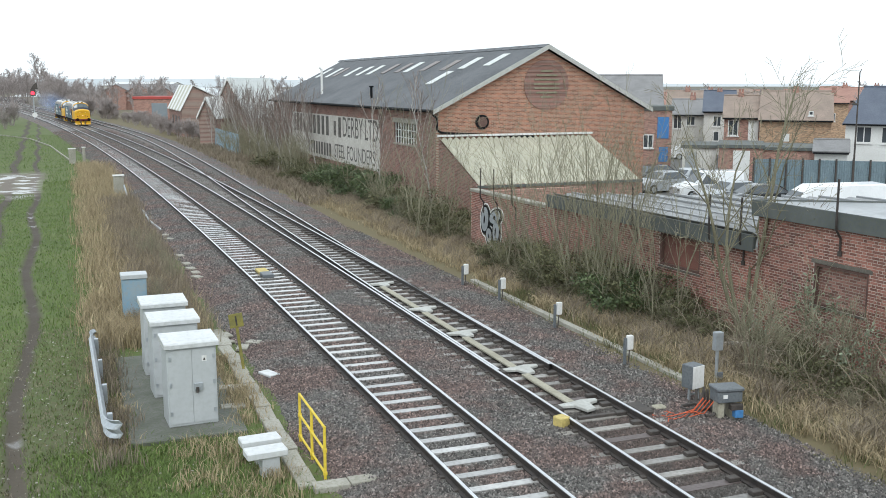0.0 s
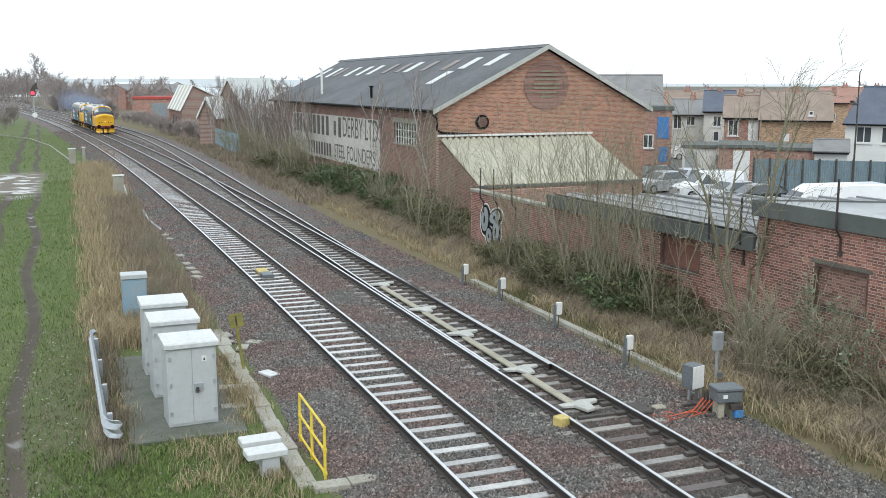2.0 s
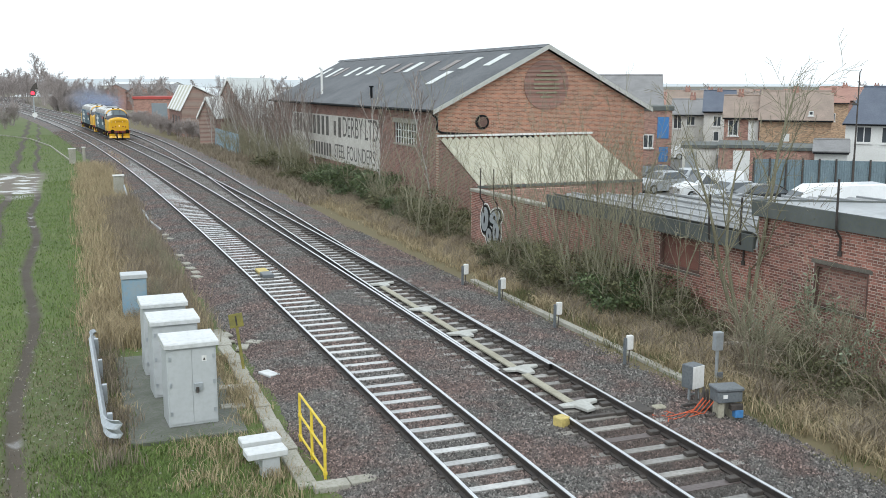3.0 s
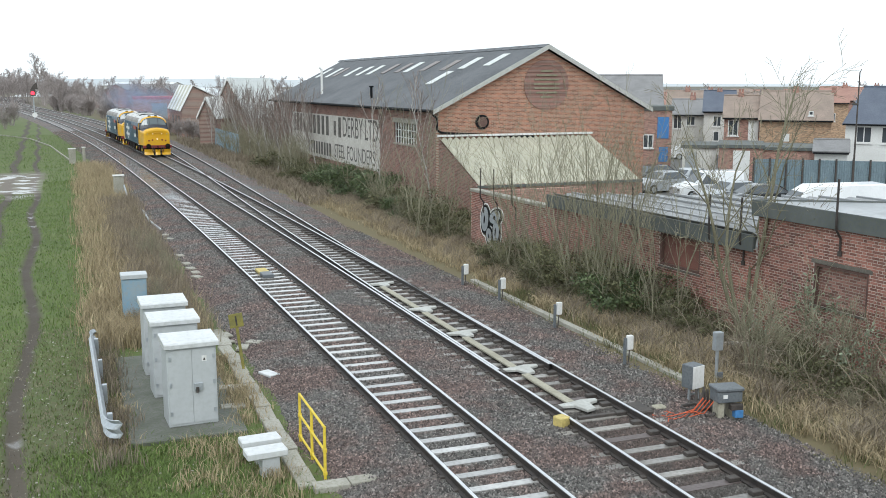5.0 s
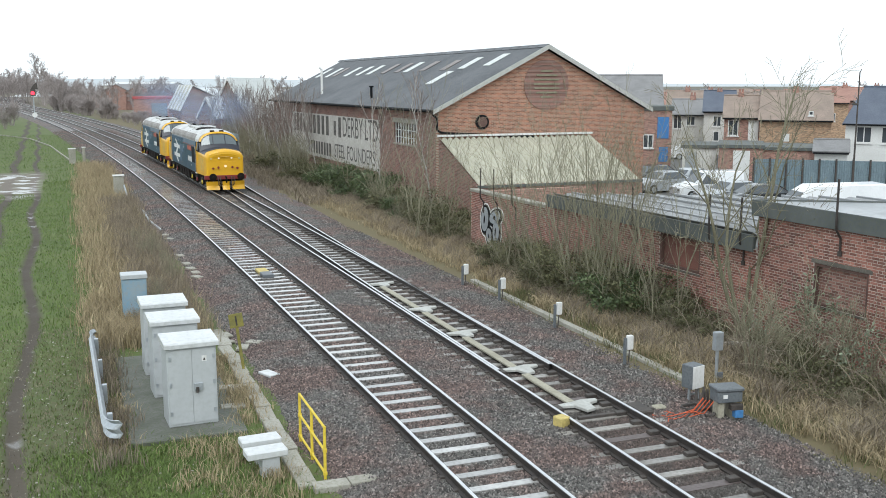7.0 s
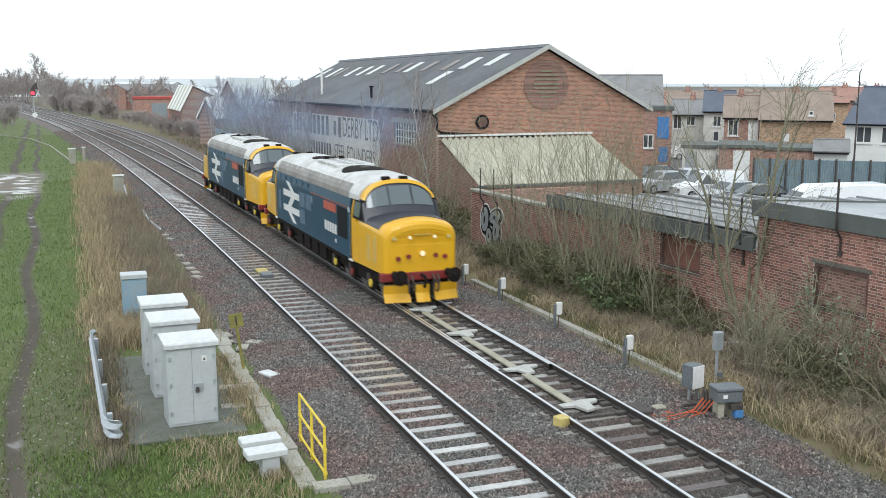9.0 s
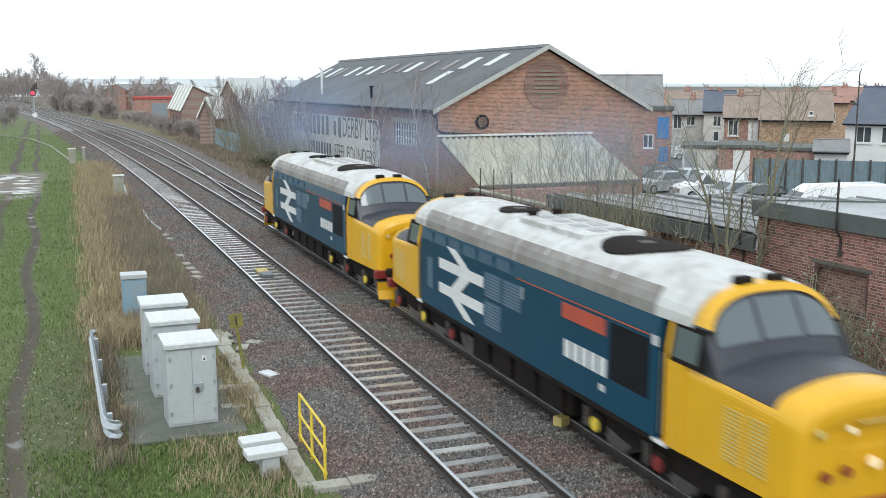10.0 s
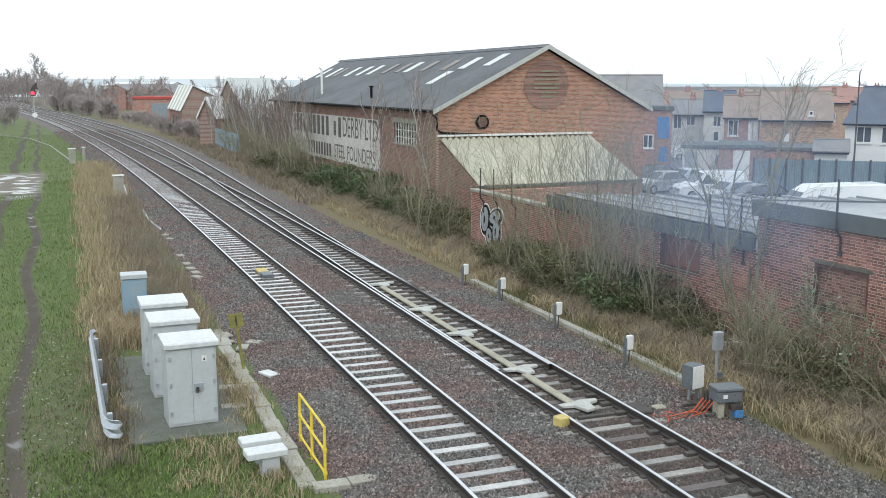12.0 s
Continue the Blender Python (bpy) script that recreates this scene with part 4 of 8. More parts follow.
def build_shed():
    shed = thing("foundry_shed", "long red brick shed with dark corrugated roof and faded wall sign", "warehouse", at=SHED_AT)
    # gable with round window and vent openings left as recesses
    bm = bmesh.new()
    prism(bm, [(0, 0), (SW, 0), (SW, SE - 0.1), (SW / 2, SR - 0.12), (0, SE - 0.1)], 0, 0.35)
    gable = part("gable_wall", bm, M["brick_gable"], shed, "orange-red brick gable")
    bm = bmesh.new()
    prism(bm, [(0, 0), (SW, 0), (SW, SE - 0.1), (SW / 2, SR - 0.12), (0, SE - 0.1)], SL - 0.35, SL)
    part("gable_wall", bm, M["brick_gable"], shed)
    wy0, wy1, wz0, wz1 = 3.5, 7.6, 3.36, 4.62
    bm = bmesh.new()
    for a, b, c, d in ((0.353, wy0, 0, SE), (wy1, SL - 0.353, 0, SE), (wy0, wy1, 0, wz0), (wy0, wy1, wz1, SE)):
        box(bm, 0, 0.35, a, b, c, d)
    bmesh.ops.remove_doubles(bm, verts=bm.verts[:], dist=0.0005)
    part("side_wall", bm, M["brick_side"], shed, "side wall in darker brick than the gable")
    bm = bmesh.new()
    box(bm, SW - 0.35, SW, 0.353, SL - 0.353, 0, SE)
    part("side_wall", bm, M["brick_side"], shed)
    # roofs
    slope = (SR - SE) / (SW / 2)
    for sgn in (0, 1):
        f = (lambda x, y: SE + 0.12 + slope * x) if sgn == 0 else (lambda x, y: SE + 0.12 + slope * (SW - x))
        x0, x1 = (-0.4, SW / 2) if sgn == 0 else (SW / 2, SW + 0.4)
        corrugated("roof_slope", x0, x1, -0.25, SL + 0.2, f, 0.3, 0.028, M["slate"], shed, "dark grey corrugated roof sheets")
    up = lambda x: SE + 0.12 + slope * x
    # rooflights on the track-side slope: along y, from eaves distance x0 to x1
    for y, x0, x1, m in ((3.1, 4.6, 6.0, "skylight"), (6.4, 4.3, 5.7, "skylight"), (7.3, 2.4, 4.0, "skylight"), (9.4, 4.2, 5.5, "skylight_dim"), (13.2, 4.2, 5.5, "skylight_dim"),
                         (16.3, 4.1, 5.5, "skylight"), (18.3, 4.1, 5.4, "skylight_dim"), (21.2, 4.0, 5.4, "skylight_dim"), (24.6, 3.9, 5.3, "skylight"), (27.2, 3.8, 5.2, "skylight"),
                         (30.4, 3.7, 5.2, "skylight"), (34.0, 3.7, 5.2, "skylight_dim"), (36.0, 3.6, 5.2, "skylight"), (39.4, 3.6, 5.2, "skylight")):
        bm = bmesh.new()
        prism(bm, [(x0, up(x0) + 0.035), (x1, up(x1) + 0.035), (x1, up(x1) + 0.07), (x0, up(x0) + 0.07)], y, y + 1.0)
        part("rooflight", bm, M[m], shed, "white rooflight sheet" if m == "skylight" else "stained rooflight sheet")
    # ridge capping in short lengths
    y = -0.25
    while y < SL:
        bm = bmesh.new()
        prism(bm, [(SW / 2 - 0.28, SR + 0.03), (SW / 2, SR + 0.22), (SW / 2 + 0.28, SR + 0.03), (SW / 2 + 0.26, SR), (SW / 2, SR + 0.17), (SW / 2 - 0.26, SR)], y, y + 1.12)
        part("ridge_cap", bm, M["slate"], shed)
        y += 1.2
    # barge boards
    for sgn in (-1, 1):
        bm = bmesh.new()
        e = SW / 2 + 0.42
        xm = SW / 2
        prism(bm, [(xm, SR - 0.08), (xm + sgn * e, SR - 0.08 - slope * e), (xm + sgn * e, SR + 0.17 - slope * e), (xm, SR + 0.19)], -0.31, -0.255)
        part("barge_board", bm, M["bracket"], shed, "pale flaking barge board")
    # gutter and downpipe
    bm = bmesh.new()
    tube(bm, [(-0.42, -0.2, SE - 0.12), (-0.42, SL, SE - 0.12)], 0.09, 8)
    part("gutter", bm, M["dark"], shed, "black eaves gutter")
    bm = bmesh.new()
    tube(bm, [(-0.4, 0.1, SE - 0.2), (-0.12, -0.08, SE - 0.55), (-0.12, -0.1, 4.45), (0.1, -0.12, 4.3), (0.5, -0.12, 4.25), (6.0, -0.12, 3.95)], 0.07, 8)
    part("downpipe", bm, M["dark"], shed, "black cast iron downpipe")
    # round louvred window in the gable
    cx, cz, r = 6.85, 6.98, 1.15
    bm = bmesh.new()
    bmesh.ops.create_circle(bm, cap_ends=False, segments=40, radius=r + 0.32, matrix=Matrix.Translation((cx, -0.05, cz)) @ Matrix.Rotation(math.pi / 2, 4, "X"))
    outer = bm.verts[:]
    inner = [bm.verts.new((cx + (v.co.x - cx) * r / (r + 0.32), -0.05, cz + (v.co.z - cz) * r / (r + 0.32))) for v in outer]
    back = [bm.verts.new((v.co.x, 0.02, v.co.z)) for v in outer]
    k = len(outer)
    for i in range(k):
        j = (i + 1) % k
        bm.faces.new((outer[i], outer[j], inner[j], inner[i]))
        bm.faces.new((outer[i], back[i], back[j], outer[j]))
    ring = part("round_window", bm, M["brick_side"], shed, "round blocked window in a dark brick ring")
    bm = bmesh.new()
    disc(bm, (cx, -0.012, cz), (0, 1, 0), r, 0.02, 40)
    part("infill", bm, M["brick_side"], ring, "grey-brown louvre backing")
    for i in range(7):
        zz = cz - 0.75 + i * 0.25
        half = math.sqrt(max(0.05, 0.85 ** 2 - (zz - cz) ** 2))
        part("slat", bbox(cx - half, cx + half, -0.075, -0.024, zz, zz + 0.09, 0.004), M["bark"], ring)
    bm = bmesh.new()
    disc(bm, (2.7, -0.03, 4.86), (0, 1, 0), 0.42, 0.12, 24)
    v = part("round_vent", bm, M["dark"], shed, "small round vent in the gable")
    bm = bmesh.new()
    disc(bm, (2.7, -0.1, 4.86), (0, 1, 0), 0.30, 0.04, 20)
    part("cover", bm, M["boarded"], v, "rusty brown cover")
    # barred window in the side wall
    win = part("barred_window", bbox(0.16, 0.19, wy0, wy1, wz0, wz1, 0.0), M["window"], shed, "wide window behind white bars")
    for i in range(9):
        y = wy0 + 0.2 + i * (wy1 - wy0 - 0.4) / 8
        part("bar", bbox(0.05, 0.09, y - 0.035, y + 0.035, wz0, wz1, 0.0), M["white"], win)
    for z in (wz0 + 0.35, wz0 + 0.8):
        part("bar", bbox(0.092, 0.12, wy0, wy1, z, z + 0.05, 0.0), M["white"], win)
    part("lintel", bbox(-0.03, 0.1, wy0 - 0.3, wy1 + 0.2, wz1 + 0.002, wz1 + 0.3, 0.01), M["concrete"], win, "concrete lintel")
    part("sill", bbox(-0.06, 0.1, wy0 - 0.1, wy1 + 0.1, wz0 - 0.1, wz0 - 0.002, 0.01), M["concrete"], win)
    # painted sign on the side wall
    sign = part("painted_sign", bbox(-0.006, -0.002, 10.5, 35.0, 1.2, 4.66, 0.0), M["sign_white"], shed, "flaking white painted sign with black lettering")
    flip = Matrix.Rotation(-math.pi / 2, 4, "Z") @ Matrix.Rotation(math.pi / 2, 4, "X")
    for y, z, t, s, wide in SIGN_WORDS:
        o = letters("lettering", t, s, M["sign_black"], Matrix.Translation((-0.012, y, z)) @ flip @ Matrix.Diagonal((wide, 1.4, 1, 1)), sign, 0.002)
    for y, w, z, h in SIGN_BARS:
        part("lettering", bbox(-0.014, -0.0075, y - w / 2, y + w / 2, z - h / 2, z + h / 2, 0.0), M["sign_black"], sign)
    # flue pipes
    bm = bmesh.new()
    tube(bm, [(0.9, 28.0, up(0.9) - 0.1), (0.9, 28.0, up(0.9) + 2.0), (0.7, 28.0, up(0.9) + 2.15)], 0.1, 8)
    part("flue", bm, M["white"], shed, "white flue pipe")
    bm = bmesh.new()
    tube(bm, [(0.6, 14.0, up(0.6) - 0.1), (0.6, 14.0, up(0.6) + 0.75)], 0.09, 8)
    disc(bm, (0.6, 14.0, up(0.6) + 0.8), (0, 0, 1), 0.16, 0.1, 10)
    part("flue", bm, M["dark"], shed)
    # lean-to
    lean = thing("lean_to", "cream corrugated lean-to roof against the brick gable", "shed", at=SHED_AT)
    corrugated("roof_sheet", -0.05, 9.9, -5.7, -0.13, lambda x, y: 4.02 + 0.395 * y, 0.36, 0.085, M["cream_sheet"], lean, "cream corrugated sheets", along="y")
    part("flashing", bbox(-0.1, 9.95, -0.2, -0.005, 4.06, 4.17, 0.008), M["white"], lean, "pale flashing strip")
    part("front_wall", bbox(0.0, 9.8, -5.55, -5.3, 0, 1.82, 0.0), M["brick_far"], lean)
    bm = bmesh.new()
    prism(bm, [(-5.297, 0), (-0.01, 0), (-0.01, 3.9), (-5.297, 1.85)], 0.003, 0.25, "x")
    part("end_wall", bm, M["brick_side"], lean, "dark brick end wall")
    part("edge_trim", bbox(-0.12, 9.95, -5.78, -5.72, 1.66, 1.80, 0.005), M["fascia"], lean)


SIGN_WORDS = ((16.65, 3.8, "DERBY", 1.5, 1.12), (12.25, 3.8, "LTD", 1.5, 1.1), (20.0, 1.95, "STEEL", 1.05, 1.05), (14.75, 1.95, "FOUNDERS", 1.05, 1.25))
SIGN_BARS = [(33.8 - k * 1.1, 0.65, 3.8, 1.5) for k in range(4)] + [(28.5 - k * 1.3, 0.75, 3.8, 1.5) for k in range(5)] + [(21.2, 0.6, 3.7, 1.1), (19.9, 0.7, 3.8, 1.5)] + [(29.0 - k * 0.8, 0.5, 1.95, 1.0) for k in range(9)]
build_shed()
# ---------------- locomotives ----------------
def rounded(hw, z0, z1, r, n=5):
    """Cross-section with rounded upper corners, bottom left first."""
    pts = [(-hw, z0)]
    for i in range(n + 1):
        a = math.pi - i * math.pi / 2 / n
        pts.append((-hw + r + r * math.cos(a), z1 - r + r * math.sin(a)))
    for k in range(1, 8):
        pts.append((-hw + r + (2 * hw - 2 * r) * k / 8, z1))
    for i in range(n + 1):
        a = math.pi / 2 - i * math.pi / 2 / n
        pts.append((hw - r + r * math.cos(a), z1 - r + r * math.sin(a)))
    pts.append((hw, z0))
    return pts


def arch(hw, zs, zt, z0=None, n=16):
    """Roof section: an arch from side to side, springing at zs; z0 closes it below."""
    pts = [] if z0 is None else [(-hw, z0)]
    for i in range(n + 1):
        a = math.pi - math.pi * i / n
        c, s = math.cos(a), math.sin(a)
        pts.append((hw * abs(c) ** 0.78 * (1 if c > 0 else -1), zs + (zt - zs) * abs(s) ** 0.9))
    if z0 is not None:
        pts.append((hw, z0))
    return pts


HW = 1.35
LOCO_LEN = 18.75


def build_loco(name, label, plate_y):
    loco = thing(name, label, "locomotive", "coupled diesel locomotives")
    ends = (Matrix.Identity(4), Matrix.Translation((0, LOCO_LEN, 0)) @ Matrix.Rotation(math.pi, 4, "Z"))

    def add(nm, bm, mat, par=None, lab="", end=0, smooth=False):
        bm.transform(ends[end])
        return part(nm, bm, M[mat], par or loco, lab, smooth)

    # blue body side
    bm = bmesh.new()
    for sg in (-1, 1):
        prism(bm, [(sg * HW, 1.02), (sg * HW, 2.72), (sg * (HW - 0.05), 3.02), (sg * (HW - 0.3), 3.02), (sg * (HW - 0.3), 1.02)], 3.72, LOCO_LEN - 3.72)
    box(bm, -HW + 0.31, HW - 0.31, 3.8, LOCO_LEN - 3.8, 1.0, 1.1)
    body = add("body", bm, "loco_blue", lab="deep blue body side")
    # roof
    bm = bmesh.new()
    secs = []
    for y, zt, hw in ((3.0, 3.66, 1.25), (3.2, 3.69, 1.27), (3.9, 3.76, 1.30), (4.6, 3.78, 1.30), (LOCO_LEN - 4.6, 3.78, 1.30), (LOCO_LEN - 3.9, 3.76, 1.30), (LOCO_LEN - 3.2, 3.69, 1.27), (LOCO_LEN - 3.0, 3.66, 1.25)):
        secs.append([(x, y, z) for x, z in arch(hw, 3.025, zt)])
    loft(bm, secs)
    roof = add("roof", bm, "loco_roof", lab="pale grey weathered roof", smooth=False)
    # roof panel joints, hatches and fan grilles
    for y in (5.4, 7.1, 8.0, 10.8, 11.7, 13.4):
        bm = bmesh.new()
        loft(bm, [[(x * 1.003, yy, z + 0.008) for x, z in arch(1.30, 3.03, 3.78)] for yy in (y, y + 0.05)])
        add("roof_strap", bm, "loco_roof", roof)
    # lower roof slopes in a darker grey than the crown
    for sg in (-1, 1):
        side_pts = [(sg * abs(x) * 1.004, z + 0.006) for x, z in arch(1.30, 3.03, 3.78)[:4]]
        bm = bmesh.new()
        for ya, yb in ((3.95, 9.3), (9.36, LOCO_LEN - 3.95)):
            lo, hi = ([bm.verts.new((x, yy, z)) for x, z in side_pts] for yy in (ya, yb))
            for k in range(len(side_pts) - 1):
                bm.faces.new((lo[k], lo[k + 1], hi[k + 1], hi[k]))
        add("roof_shoulder", bm, "loco_roof_darker", roof, "darker grey roof shoulder")
    for sg in (-1, 1):
        bm = bmesh.new()
        tube(bm, [(sg * 1.13, 4.2, 3.42), (sg * 1.13, LOCO_LEN - 4.2, 3.42)], 0.025, 5)
        add("roof_rib", bm, "loco_roof", roof)
    for y in (7.45, 8.2, 8.95, 9.7):
        add("hatch", bbox(-0.72, 0.72, y, y + 0.62, 3.60, 3.825, 0.025), "loco_roof", roof)
        for x in (-0.36, 0.08):
            add("roof_panel", bbox(x, x + 0.3, y + 0.12, y + 0.5, 3.8252, 3.835, 0.0), "grey_sheet", roof, "pale translucent roof panel")
    def roof_at(x):
        c = min(1.0, abs(x) / 1.3) ** (1 / 0.78)
        return 3.025 + 0.755 * math.sqrt(max(0.0, 1 - c * c)) ** 0.9

    def roof_patch(xc, yc, rx, ry, lift, n=24):
        bm = bmesh.new()
        rings = [[bm.verts.new((xc + rx * f * math.cos(6.2832 * k / n), yc + ry * f * math.sin(6.2832 * k / n), roof_at(xc + rx * f * math.cos(6.2832 * k / n)) + (lift if f < 1 else -0.02))) for k in range(n)] for f in (1.0, 0.985, 0.7, 0.4, 0.1)]
        for r, q in zip(rings, rings[1:]):
            for k in range(n):
                bm.faces.new((r[k], r[(k + 1) % n], q[(k + 1) % n], q[k]))
        bm.faces.new(rings[-1])
        bmesh.ops.recalc_face_normals(bm, faces=bm.faces[:])
        return bm
    for y, rx, ry in ((6.2, 0.82, 0.95), (11.7, 0.5, 0.55)):
        fan = add("fan_grille", roof_patch(-0.05, y, rx, ry, 0.03), "loco_black", roof, "dark radiator fan grille")
        add("fan_hub", roof_patch(-0.05, y, 0.16, 0.16, 0.045), "iron", fan)
    for sg in (-1, 1):
        bm = bmesh.new()
        disc(bm, (sg * 0.3, 10.5, 3.86), (0, 0, 1), 0.11, 0.12, 12)
        add("exhaust_port", bm, "loco_black", roof, "sooty exhaust port")
    # cab and nose at both ends
    for e in (0, 1):
        tag = "warning yellow" if e == 0 else ""
        def nose_sec(y, hw, z1, r, crown):
            return [(x, y - (0.12 * (1 - (x / hw) ** 2) if y < 1.0 else 0), z + (crown * (1 - (x / hw) ** 2) if z > z1 - r else 0)) for x, z in rounded(hw, 1.0, z1, r, 8)]
        bm = bmesh.new()
        nose_rows = [(0.60, 1.02, 2.14, 0.22, 0.24), (0.612, 1.09, 2.25, 0.24, 0.27), (0.67, 1.15, 2.32, 0.25, 0.29), (0.80, 1.19, 2.365, 0.25, 0.29), (1.1, 1.225, 2.40, 0.25, 0.28), (2.9, 1.315, 2.49, 0.22, 0.21), (3.02, 1.32, 2.49, 0.22, 0.21)]
        loft(bm, [nose_sec(*row) for row in nose_rows])
        nose = add("nose", bm, "loco_yellow", lab="bright yellow bonnet nose", end=e, smooth=False)
        # dark anti-glare top, laid over the crown
        bm = bmesh.new()
        top = []
        for y, hw, z1, r, c in ((1.12, 1.226, 2.401, 0.25, 0.28), (1.8, 1.26, 2.436, 0.238, 0.253), (2.6, 1.30, 2.476, 0.225, 0.222)):
            pts = [(q[0], q[2]) for q in nose_sec(y, hw, z1, r, c)][4:-4]
            mids = []
            for (xa, za), (xb, zb) in zip(pts, pts[1:]):
                mids += [(xa, za)] + [(xa + (xb - xa) * f, None) for f in ((0.25, 0.5, 0.75) if xb - xa > 0.5 else ())]
            mids.append(pts[-1])
            flat = z1 + 0.012
            pts = [(x, z if z is not None else z1 + c * (1 - (x / hw) ** 2)) for x, z in mids]
            top.append([(x, y, z + 0.014) for x, z in pts] + [(pts[-1][0], y, pts[-1][1] - 0.03), (pts[0][0], y, pts[0][1] - 0.03)])
        k = min(len(q) for q in top)
        if all(len(q) == k for q in top):
            loft(bm, top)
            add("nose_top", bm, "loco_nose_top", nose, "dark grey anti-glare panel", e)
        for sg in (-1, 1):
            for ya in (1.15, 1.68):
                g = add("nose_grille", bbox(min(sg * 1.2, sg * (1.238 + 0.05 * (ya - 1.1))), max(sg * 1.2, sg * (1.238 + 0.05 * (ya - 1.1))), ya, ya + 0.46, 1.22, 2.12, 0.004), "loco_yellow", nose, "louvred grille panel", e)
                for k in range(14):
                    z = 1.26 + k * 0.06
                    add("louvre", bbox(min(sg * 1.22, sg * (1.25 + 0.05 * (ya - 1.1))), max(sg * 1.22, sg * (1.25 + 0.05 * (ya - 1.1))), ya + 0.03, ya + 0.43, z, z + 0.026, 0.0), "old_yellow", g, "", e)
        # cab side
        for sg in (-1, 1):
            bm = bmesh.new()
            prism(bm, [(sg * 1.335, 1.0), (sg * 1.345, 2.42), (sg * 1.1, 2.42), (sg * 1.1, 1.0)], 3.023, 3.45)
            add("cab_side", bm, "loco_yellow", end=e)
        for sg in (-1, 1):
            bm = bmesh.new()
            prism(bm, [(sg * 1.34, 2.423), (sg * 1.24, 3.05), (sg * 1.0, 3.05), (sg * 1.1, 2.423)], 2.6, 3.45)
            side = add("cab_window_frame", bm, "loco_black", lab="black cab window surround", end=e)
            bm = bmesh.new()
            prism(bm, [(sg * 1.338, 2.5), (sg * 1.262, 2.97), (sg * 1.2, 2.97), (sg * 1.27, 2.5)], 2.74, 3.38)
            add("cab_side_window", bm, "glass", side, "cab side window", e)
            bm = bmesh.new()
            prism(bm, [(sg * 1.352, 1.03), (sg * 1.352, 2.6), (sg * 1.27, 3.04), (sg * 1.1, 3.04), (sg * 1.1, 1.03)], 3.453, 3.52)
            add("door_pillar", bm, "loco_yellow", end=e)
            bm = bmesh.new()
            prism(bm, [(sg * 1.30, 1.03), (sg * 1.30, 2.6), (sg * 1.22, 3.02), (sg * 1.0, 3.02), (sg * 1.0, 1.03)], 3.523, 3.717)
            door = add("cab_door", bm, "loco_black", lab="recessed dark cab door", end=e)
            bm = bmesh.new()
            tube(bm, [(sg * 1.37, 3.6, 1.15), (sg * 1.37, 3.6, 2.5)], 0.018, 5)
            add("handrail", bm, "steel", door, "", e)
            add("door_step", bbox(min(sg * 1.2, sg * 1.38), max(sg * 1.2, sg * 1.38), 3.45, 3.8, 0.96, 1.016, 0.005), "loco_white", door, "", e)
        # windscreen: raked panel in a yellow arch
        bm = bmesh.new()
        rim_o = [(x, z) for x, z in arch(1.27, 2.76, 3.68, 2.38, 20)]
        rim_i = [(x, z) for x, z in arch(1.20, 2.77, 3.57, 2.38, 20)]
        depth_at = lambda x, z: 2.18 + 0.66 * (z - 2.6) / 1.1 + 0.20 * (x / 1.2) ** 2
        fo = [bm.verts.new((x, depth_at(x, z) - 0.02, z)) for x, z in rim_o]
        fi = [bm.verts.new((x, depth_at(x, z) - 0.02, z)) for x, z in rim_i]
        bo = [bm.verts.new((x, 3.12, z)) for x, z in rim_o]
        for i in range(3, len(fo) - 4):
            bm.faces.new((fo[i], fo[i + 1], fi[i + 1], fi[i]))
            bm.faces.new((fo[i], bo[i], bo[i + 1], fo[i + 1]))
        bmesh.ops.delete(bm, geom=[v for v in bm.verts if not v.link_faces], context="VERTS")
        bmesh.ops.recalc_face_normals(bm, faces=bm.faces[:])
        rim = add("windscreen_surround", bm, "loco_yellow", lab="yellow arched windscreen surround", end=e)
        for sg in (0, 1):
            bm = bmesh.new()
            lo, hi = (0, 3) if sg == 0 else (len(rim_o) - 4, len(rim_o) - 1)
            prev = None
            for i in range(lo, hi + 1):
                (xo, zo), (xi, zi) = rim_o[i], rim_i[i]
                row = [bm.verts.new((xo, depth_at(xo, zo) - 0.018, zo)), bm.verts.new((xi, depth_at(xi, zi) - 0.018, zi)), bm.verts.new((xo, 3.0, zo))]
                if prev:
                    bm.faces.new((prev[0], row[0], row[1], prev[1]))
                    bm.faces.new((prev[0], prev[2], row[2], row[0]))
                prev = row
            bmesh.ops.recalc_face_normals(bm, faces=bm.faces[:])
            add("screen_pillar", bm, "loco_nose_top", rim, "dark screen pillar", e)
        bm = bmesh.new()
        secs = []
        cols = np.linspace(-1.20, 1.20, 15)
        prev = None
        for x in cols:
            zt = float(np.interp(x, [q[0] for q in rim_i[1:-1]], [q[1] for q in rim_i[1:-1]]))
            col = [bm.verts.new((x, depth_at(x, z) + 0.015, z)) for z in np.linspace(2.38, max(2.62, zt), 5)]
            if prev:
                for i in range(4):
                    bm.faces.new((prev[i], col[i], col[i + 1], prev[i + 1]))
            prev = col
        add("windscreen", bm, "loco_nose_top", rim, "black screen panel", e)
